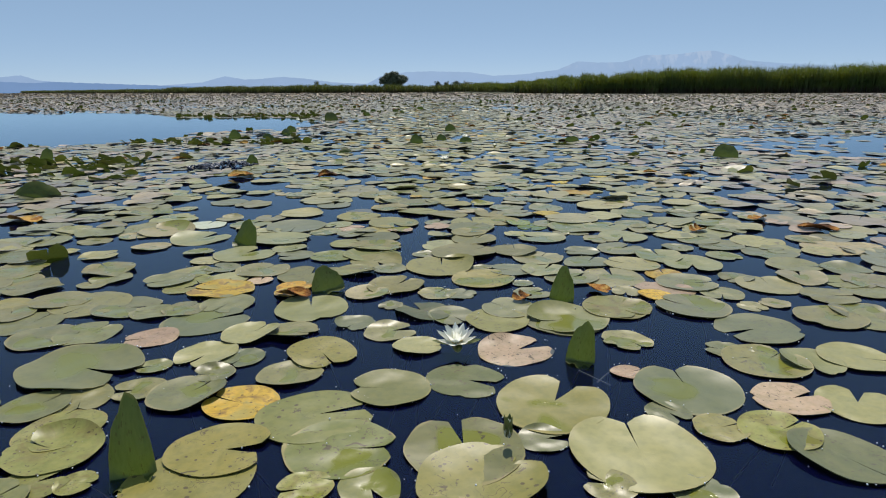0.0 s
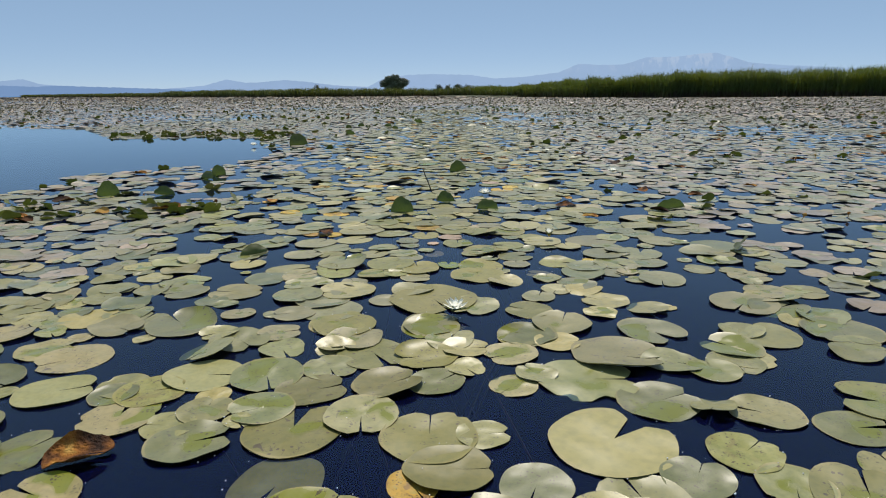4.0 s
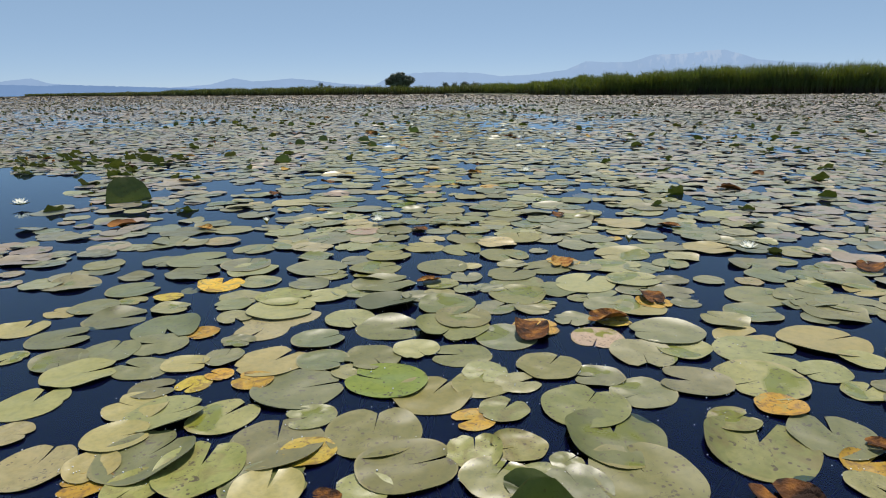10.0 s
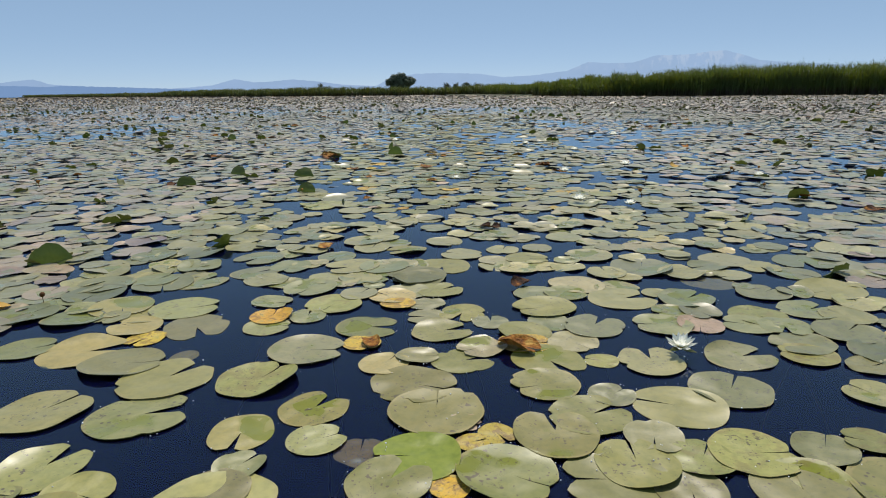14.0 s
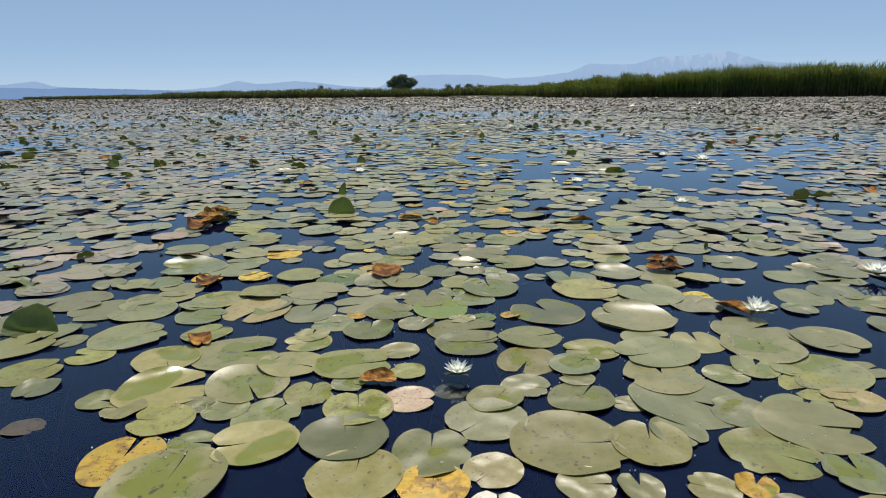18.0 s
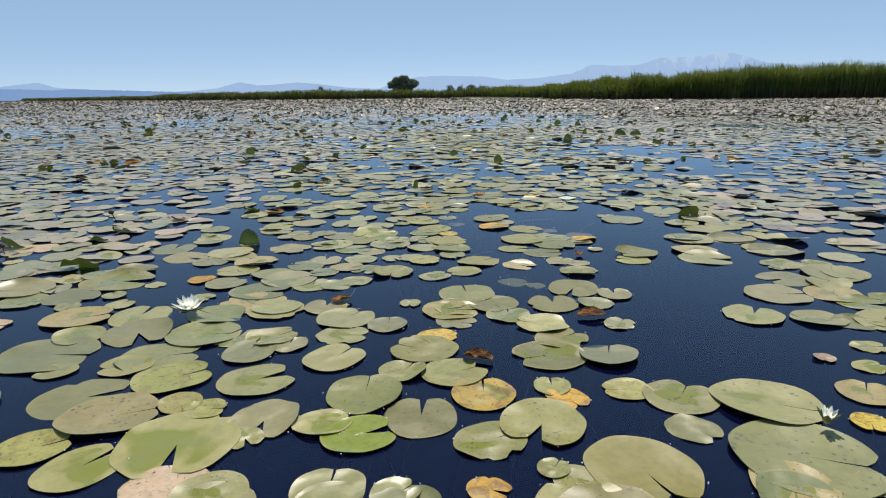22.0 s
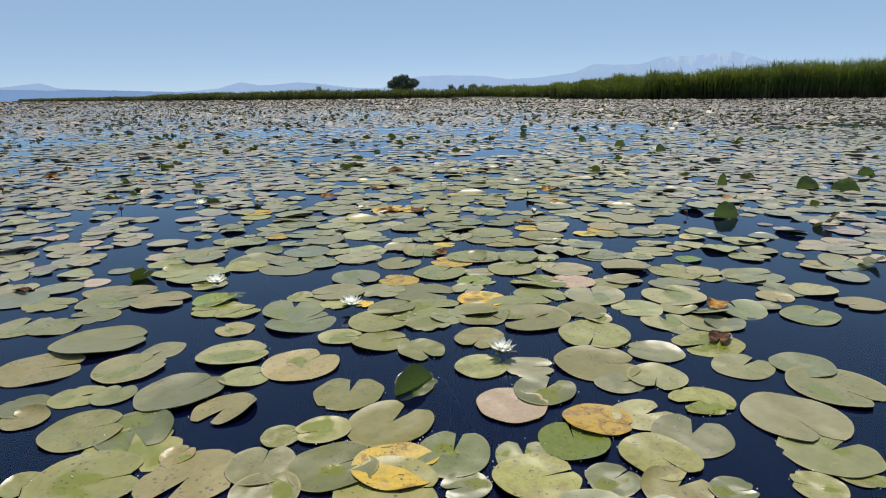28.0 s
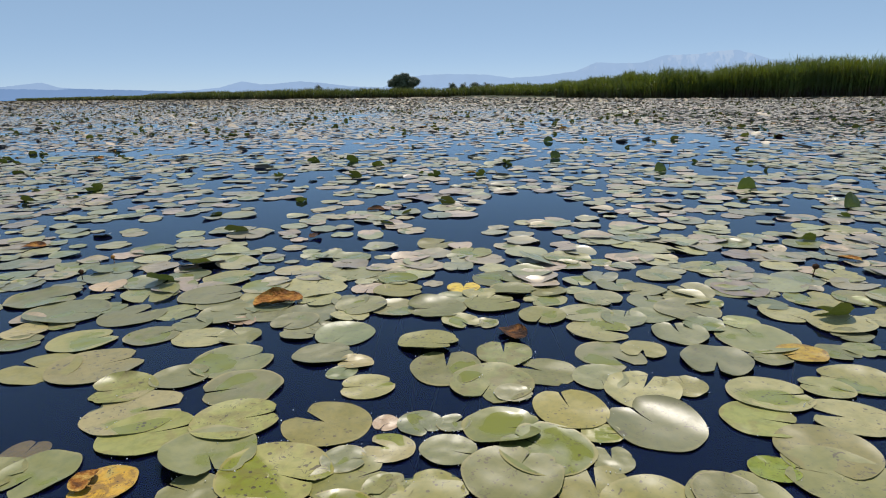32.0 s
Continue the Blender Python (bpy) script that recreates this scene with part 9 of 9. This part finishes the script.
OPEN_FLOWER = flower_template("water_lily", "open white water lily with yellow stamens on the water", [(8, 0.98, 30), (8, 0.92, 50), (6, 0.74, 68)], 14, True)
HALF_FLOWER = flower_template("half_open_water_lily", "half-open white water lily with green sepals", [(7, 0.95, 62), (6, 0.85, 74)], 54, True)
BUD_FLOWER = flower_template("water_lily_bud", "closed green water lily bud standing out of the water", [(6, 0.8, 82)], 78, False)
USED = set()


def place(template, x, y, half):
    rng = random.Random(int(x * 769) + int(y * 853) * 17)
    m = Matrix.Translation((x, y, 0.022)) @ Matrix.Rotation(rng.uniform(-0.15, 0.15), 4, "X") @ Matrix.Rotation(rng.uniform(0, 6.28), 4, "Z")
    if template.name in USED:
        copied = copy_thing(template, m)
        copied.scale = (half, half, half)
    else:
        USED.add(template.name)
        template.matrix_basis = m @ Matrix.Diagonal((half, half, half, 1))


def open_flower(x, y, wide):
    place(OPEN_FLOWER, x, y, wide * 0.66)


def half_open_flower(x, y, wide):
    place(HALF_FLOWER, x, y, wide * 0.8)


def flower_bud(x, y, wide):
    place(BUD_FLOWER, x, y, wide * 0.9)


standing_leaf(0.68, 2.09, 0.08, 0.14)
standing_leaf(1.24, 11.63, 0.16, 0.04)
standing_leaf(0.21, 23.10, 0.20, 0.11)
standing_leaf(1.54, 2.56, 0.07, 0.10)
standing_leaf(0.88, 31.48, 0.14, 0.07)
standing_leaf(1.57, 3.00, 0.08, 0.11)
standing_leaf(0.82, 3.12, 0.11, 0.08)
standing_leaf(1.23, 11.51, 0.20, 0.11)
standing_leaf(-0.47, 20.89, 0.20, 0.09)
standing_leaf(-0.21, 19.91, 0.15, 0.08)
standing_leaf(0.34, 3.74, 0.11, 0.11)
standing_leaf(0.80, 9.05, 0.17, 0.11)
standing_leaf(2.76, 9.16, 0.21, 0.07)
standing_leaf(1.42, 9.16, 0.16, 0.07)
standing_leaf(-0.56, 6.75, 0.11, 0.09)
standing_leaf(0.59, 28.44, 0.05, 0.08)
standing_leaf(1.11, 9.51, 0.15, 0.08)
standing_leaf(-0.17, 26.38, 0.11, 0.08)
standing_leaf(-0.81, 29.92, 0.20, 0.07)
standing_leaf(-1.32, 9.93, 0.17, 0.07)
standing_leaf(-1.20, 21.10, 0.21, 0.09)
standing_leaf(-1.35, 4.97, 0.26, 0.10)
standing_leaf(-0.94, 17.71, 0.20, 0.10)
standing_leaf(0.06, 23.91, 0.07, 0.10)
standing_leaf(0.10, 7.86, 0.15, 0.05)
standing_leaf(1.42, 30.46, 0.14, 0.10)
standing_leaf(2.80, 34.03, 0.15, 0.11)
standing_leaf(3.85, 38.94, 0.20, 0.11)
standing_leaf(3.38, 35.55, 0.09, 0.11)
standing_leaf(-1.34, 10.94, 0.19, 0.08)
standing_leaf(4.26, 35.17, 0.22, 0.10)
standing_leaf(3.48, 39.84, 0.19, 0.11)
standing_leaf(4.01, 35.29, 0.25, 0.11)
standing_leaf(-2.00, 31.83, 0.16, 0.10)
standing_leaf(-2.63, 7.06, 0.14, 0.13)
standing_leaf(3.87, 7.19, 0.24, 0.13)
standing_leaf(-1.75, 9.83, 0.18, 0.13)
standing_leaf(5.03, 36.14, 0.18, 0.08)
standing_leaf(-3.05, 26.08, 0.18, 0.10)
standing_leaf(-1.39, 20.32, 0.17, 0.09)
standing_leaf(3.13, 41.15, 0.15, 0.10)
standing_leaf(-1.32, 11.20, 0.20, 0.11)
standing_leaf(2.22, 42.69, 0.16, 0.10)
standing_leaf(-1.39, 15.10, 0.32, 0.20)
standing_leaf(2.47, 45.51, 0.20, 0.09)
flower_bud(1.33, 2.18, 0.050)
half_open_flower(1.86, 24.45, 0.056)
flower_bud(0.23, 19.19, 0.050)
open_flower(1.93, 19.33, 0.094)
open_flower(1.24, 2.61, 0.093)
flower_bud(1.54, 34.87, 0.050)
open_flower(1.74, 16.63, 0.084)
half_open_flower(1.72, 8.17, 0.065)
open_flower(1.15, 31.70, 0.081)
half_open_flower(1.51, 34.10, 0.065)
flower_bud(2.26, 21.94, 0.050)
half_open_flower(1.97, 13.70, 0.056)
open_flower(1.03, 20.52, 0.074)
open_flower(0.00, 25.23, 0.104)
open_flower(0.57, 32.16, 0.086)
open_flower(2.82, 21.51, 0.109)
half_open_flower(-0.08, 14.21, 0.055)
open_flower(0.59, 14.26, 0.071)
open_flower(-0.10, 32.47, 0.087)
open_flower(2.51, 13.54, 0.078)
open_flower(1.17, 6.91, 0.087)
open_flower(2.84, 11.17, 0.084)
flower_bud(3.30, 13.88, 0.050)
flower_bud(2.84, 10.79, 0.050)
open_flower(1.43, 9.75, 0.090)
open_flower(-1.06, 34.59, 0.090)
open_flower(2.25, 19.14, 0.077)
open_flower(-2.09, 14.91, 0.098)
open_flower(2.06, 24.38, 0.099)
open_flower(3.52, 26.68, 0.102)
open_flower(3.80, 39.09, 0.068)
open_flower(3.99, 30.13, 0.061)
open_flower(3.81, 20.60, 0.085)
open_flower(2.60, 23.30, 0.088)
open_flower(2.10, 21.04, 0.093)
open_flower(3.79, 26.12, 0.146)
curled_leaf(0.53, 25.40, 0.08, 64)
curled_leaf(0.71, 10.74, 0.13, 15)
curled_leaf(0.18, 35.58, 0.08, 9)
curled_leaf(1.05, 10.81, 0.09, 76)
curled_leaf(0.86, 14.09, 0.11, 337)
curled_leaf(2.10, 8.82, 0.10, 199)
curled_leaf(0.96, 13.07, 0.10, 55)
curled_leaf(-0.07, 21.47, 0.14, 190)
curled_leaf(0.80, 20.51, 0.10, 194)
curled_leaf(1.13, 28.05, 0.10, 197)
curled_leaf(0.36, 19.54, 0.08, 30)
curled_leaf(1.97, 21.65, 0.16, 95)
curled_leaf(1.57, 13.35, 0.15, 253)
curled_leaf(1.05, 24.85, 0.09, 254)
curled_leaf(0.70, 21.62, 0.19, 295)
curled_leaf(1.44, 33.87, 0.12, 37)
curled_leaf(1.73, 14.50, 0.12, 49)
curled_leaf(-0.12, 35.01, 0.18, 255)
curled_leaf(1.45, 3.01, 0.07, 139)
curled_leaf(0.84, 22.73, 0.11, 212)
curled_leaf(1.25, 16.68, 0.14, 324)
curled_leaf(0.72, 3.05, 0.11, 131)
curled_leaf(-0.08, 27.13, 0.09, 160)
curled_leaf(1.58, 26.11, 0.06, 321)
curled_leaf(1.71, 3.10, 0.09, 316)
curled_leaf(2.37, 3.98, 0.09, 129)
curled_leaf(0.17, 20.80, 0.11, 299)
curled_leaf(0.20, 28.29, 0.08, 126)
curled_leaf(0.47, 15.72, 0.08, 204)
curled_leaf(1.33, 12.50, 0.17, 58)
curled_leaf(0.69, 28.35, 0.11, 145)
curled_leaf(0.92, 35.22, 0.10, 287)
curled_leaf(1.78, 35.27, 0.17, 132)
curled_leaf(-0.33, 21.86, 0.14, 169)
curled_leaf(1.91, 31.85, 0.10, 244)
curled_leaf(1.72, 11.58, 0.18, 102)
curled_leaf(0.39, 8.34, 0.12, 302)
curled_leaf(1.61, 12.62, 0.14, 176)
curled_leaf(-0.30, 27.32, 0.12, 349)
curled_leaf(0.82, 11.61, 0.06, 183)
curled_leaf(1.47, 25.23, 0.10, 346)
curled_leaf(1.21, 36.48, 0.12, 185)
curled_leaf(-0.39, 5.92, 0.18, 226)
curled_leaf(0.28, 5.94, 0.14, 4)
curled_leaf(-0.02, 11.66, 0.08, 271)
curled_leaf(1.59, 23.11, 0.13, 69)
curled_leaf(-0.27, 9.52, 0.13, 0)
curled_leaf(2.06, 21.10, 0.15, 304)
curled_leaf(2.08, 9.57, 0.10, 279)
curled_leaf(2.77, 4.25, 0.11, 111)
curled_leaf(-0.23, 24.16, 0.10, 96)
curled_leaf(0.46, 34.30, 0.15, 230)
curled_leaf(2.04, 11.79, 0.09, 155)
curled_leaf(0.67, 34.35, 0.15, 186)
curled_leaf(1.83, 12.84, 0.13, 271)
curled_leaf(-0.68, 23.15, 0.18, 258)
curled_leaf(-0.09, 16.07, 0.13, 26)
curled_leaf(2.26, 28.79, 0.07, 272)
curled_leaf(2.04, 32.20, 0.11, 35)
curled_leaf(0.25, 36.84, 0.19, 352)
curled_leaf(1.32, 17.35, 0.10, 26)
curled_leaf(2.33, 14.16, 0.13, 352)
curled_leaf(1.74, 34.65, 0.12, 34)
curled_leaf(-0.29, 28.88, 0.10, 186)
curled_leaf(2.77, 9.95, 0.15, 252)
curled_leaf(-0.39, 24.54, 0.12, 45)
curled_leaf(-0.44, 14.15, 0.10, 304)
curled_leaf(-0.96, 32.40, 0.08, 356)
curled_leaf(-0.38, 15.43, 0.13, 304)
curled_leaf(2.94, 4.01, 0.16, 170)
curled_leaf(-0.84, 9.06, 0.08, 321)
curled_leaf(-0.60, 22.66, 0.19, 65)
curled_leaf(1.79, 22.77, 0.15, 154)
curled_leaf(2.09, 11.37, 0.10, 93)
curled_leaf(0.77, 16.71, 0.08, 183)
curled_leaf(2.98, 37.48, 0.11, 333)
curled_leaf(0.70, 22.94, 0.14, 206)
curled_leaf(-0.95, 4.25, 0.17, 45)
curled_leaf(0.73, 9.47, 0.11, 151)
curled_leaf(0.35, 18.02, 0.11, 293)
curled_leaf(0.89, 33.06, 0.09, 289)
curled_leaf(-1.51, 37.84, 0.13, 256)
curled_leaf(-1.12, 21.46, 0.10, 263)
curled_leaf(1.24, 18.48, 0.12, 61)
curled_leaf(2.93, 13.26, 0.17, 75)
curled_leaf(0.11, 38.08, 0.10, 99)
curled_leaf(1.99, 21.77, 0.14, 49)
curled_leaf(3.82, 10.21, 0.11, 99)
curled_leaf(-0.57, 22.80, 0.18, 201)
curled_leaf(2.80, 6.06, 0.10, 330)
curled_leaf(3.82, 18.96, 0.15, 51)
curled_leaf(0.36, 38.95, 0.13, 336)
curled_leaf(3.02, 37.02, 0.09, 226)
curled_leaf(-0.67, 22.94, 0.19, 181)
curled_leaf(2.01, 9.24, 0.15, 218)


# ---- sticks, shells ----
def rod(name, points, thick, material, label, category):
    data = bpy.data.curves.new(name, "CURVE")
    data.dimensions, data.bevel_depth, data.bevel_resolution = "3D", thick, 2
    line = data.splines.new("POLY")
    line.points.add(len(points) - 1)
    for i, (p, q) in enumerate(zip(line.points, points)):
        p.co, p.radius = (*q, 1), 1 - 0.45 * i / len(points)
    data.materials.append(material)
    return tagged(new(name, data), label, category)


rod("stick", [(0.995, 10.03, -0.12), (0.98, 10.04, 0.0), (0.955, 10.06, 0.07), (0.925, 10.08, 0.14), (0.91, 10.09, 0.19)], 0.006, stick_dark, "thin dark dead stem standing slanted out of the water", "stick")
rod("floating_stick", [(-1.42, 12.38, 0.004), (-1.34, 12.55, 0.008), (-1.25, 12.82, 0.010), (-1.17, 13.07, 0.012), (-1.12, 13.2, 0.006)], 0.013, stick_dark, "dark dead reed stem floating at the edge of open water", "stick")


def shell_clump(x, y):
    """A raft of dark wet mussel shells with pale rims, heaped among the leaves."""
    rng = random.Random(5)
    root = tagged(new("mussel_clump"), "heap of dark wet mussel shells with pale rims", "mussels")
    root.location = (x, y, 0)
    verts, faces = [], []
    for j in range(5):
        t = j / 4
        for i in range(12):
            a = i * math.pi / 6
            r = math.sin(math.pi * (0.5 - 0.5 * t)) if j < 4 else 0.02
            verts.append((1.45 * r * math.cos(a) + 0.2 * t, 0.85 * r * math.sin(a), 0.7 * t))
    for j in range(4):
        for i in range(12):
            a, b = j * 12 + i, j * 12 + (i + 1) % 12
            faces.append((a, b, b + 12, a + 12))
    body = mesh_from("shell", verts, faces, None, shell_dark)
    lip = mesh_from("rim", [(1.4 * s * math.cos(i * math.pi / 7), 0.82 * s * math.sin(i * math.pi / 7), h) for s, h in ((1.0, 0.0), (1.12, 0.12), (0.95, 0.2)) for i in range(14)], [(k * 14 + i, k * 14 + (i + 1) % 14, (k + 1) * 14 + (i + 1) % 14, (k + 1) * 14 + i) for k in range(2) for i in range(14)], None, shell_pale)
    for k in range(112):
        a, d = rng.uniform(0, 6.28), math.sqrt(rng.random())
        size = rng.uniform(0.013, 0.021)
        cx, cy, wide, deep = (-0.13, -0.15, 0.13, 0.07) if k % 4 == 0 else (0.05, 0.07, 0.23, 0.22)
        m = Matrix.Translation((cx + wide * d * math.cos(a), cy + deep * d * math.sin(a), 0.010 + rng.uniform(0, 0.040) * (1 - d))) @ Euler((rng.uniform(-1.0, 1.0), rng.uniform(-0.6, 0.6), rng.uniform(0, 6.28))).to_matrix().to_4x4() @ Matrix.Diagonal((size, size, size, 1))
        shell = child("shell", body, root, "", m)
        if k % 3:
            child("rim", lip, shell)


shell_clump(-0.78, 6.60)


def thread(points, label="pale slack flower stalk drifting at the surface"):
    """A slack stalk that drifts just under the surface, smoothed between its points."""
    line = []
    for p0, p1, p2, p3 in zip([points[0]] + points, points, points[1:], points[2:] + [points[-1]]):
        for k in range(6):
            t = k / 6
            line.append([0.5 * (2 * b + (c - a) * t + (2 * a - 5 * b + 4 * c - d) * t * t + (3 * b - a - 3 * c + d) * t**3) for a, b, c, d in zip(p0, p1, p2, p3)])
    rod("drifting_stalk", line, 0.0022, stalk_pale, label, "stalk")


thread([(1.05, 26.13, -0.004), (1.11, 26.20, -0.004), (1.18, 26.22, -0.004)])
thread([(1.34, 26.97, -0.004), (1.41, 27.03, -0.004), (1.51, 27.06, -0.004), (1.61, 27.07, -0.004), (1.66, 27.08, -0.004)])
thread([(1.91, 27.16, -0.004), (1.91, 27.24, -0.004), (1.96, 27.36, -0.004), (2.02, 27.47, -0.004)])
thread([(0.82, 27.07, -0.004), (0.89, 27.00, -0.004), (0.97, 26.95, -0.004)])
thread([(-0.19, 27.27, -0.004), (-0.11, 27.30, -0.004), (-0.06, 27.32, -0.004)])
thread([(-0.03, 27.10, -0.004), (0.05, 27.18, -0.004), (0.11, 27.25, -0.004)])
thread([(0.55, 25.59, -0.004), (0.55, 25.50, -0.004), (0.54, 25.44, -0.004)])
thread([(1.30, 21.46, -0.004), (1.39, 21.55, -0.004)])
thread([(1.53, 2.52, -0.004), (1.56, 2.48, -0.004), (1.59, 2.44, -0.004)])
thread([(1.56, 2.46, -0.004), (1.59, 2.50, -0.004), (1.63, 2.55, -0.004)])
thread([(1.71, 26.77, -0.004), (1.79, 26.89, -0.004), (1.84, 27.00, -0.004)])
thread([(1.59, 23.22, -0.004), (1.64, 23.34, -0.004), (1.70, 23.48, -0.004)])
thread([(0.75, 23.56, -0.004), (0.79, 23.63, -0.004), (0.80, 23.69, -0.004)])
thread([(0.78, 19.43, -0.004), (0.87, 19.46, -0.004), (0.97, 19.45, -0.004)])
thread([(1.82, 15.93, -0.004), (1.84, 15.76, -0.004), (1.81, 15.58, -0.004)])
thread([(1.10, 15.54, -0.004), (1.14, 15.42, -0.004), (1.21, 15.35, -0.004)])
thread([(1.68, 34.34, -0.004), (1.69, 34.22, -0.004), (1.66, 34.07, -0.004)])
thread([(0.55, 36.27, -0.004), (0.64, 36.22, -0.004), (0.75, 36.10, -0.004)])


def droplets():
    """Drops of water that stand on the rims of the nearest leaves; white colour paints the sun's glint."""
    rng = np.random.RandomState(31)
    bm = bmesh.new()
    bmesh.ops.create_icosphere(bm, subdivisions=1, radius=1.0)
    verts = [tuple(v.co) for v in bm.verts]
    faces = [tuple(v.index for v in f.verts) for f in bm.faces]
    bm.free()
    near = np.array([p for p in PADS if abs(p[0] - 1.08) < 1.0])
    pick = near[rng.randint(0, len(near), 9000)]
    a = rng.uniform(0, 6.28, len(pick))
    where = np.stack([pick[:, 0] + 0.985 * pick[:, 2] * np.cos(a), pick[:, 1] + 0.985 * pick[:, 2] * np.sin(a), np.full(len(pick), 0.006)], -1)
    ob = scatter("droplets", verts, faces, None, where, a, 0 * a, 0 * a, rng.uniform(0.0009, 0.0026, len(pick)) * rng.uniform(0.5, 1.0, len(pick)), clear_drop)
    tagged(ob, "tiny drops of water on the leaf rims, coloured white as glints", "water drops", kind="stuff")


droplets()
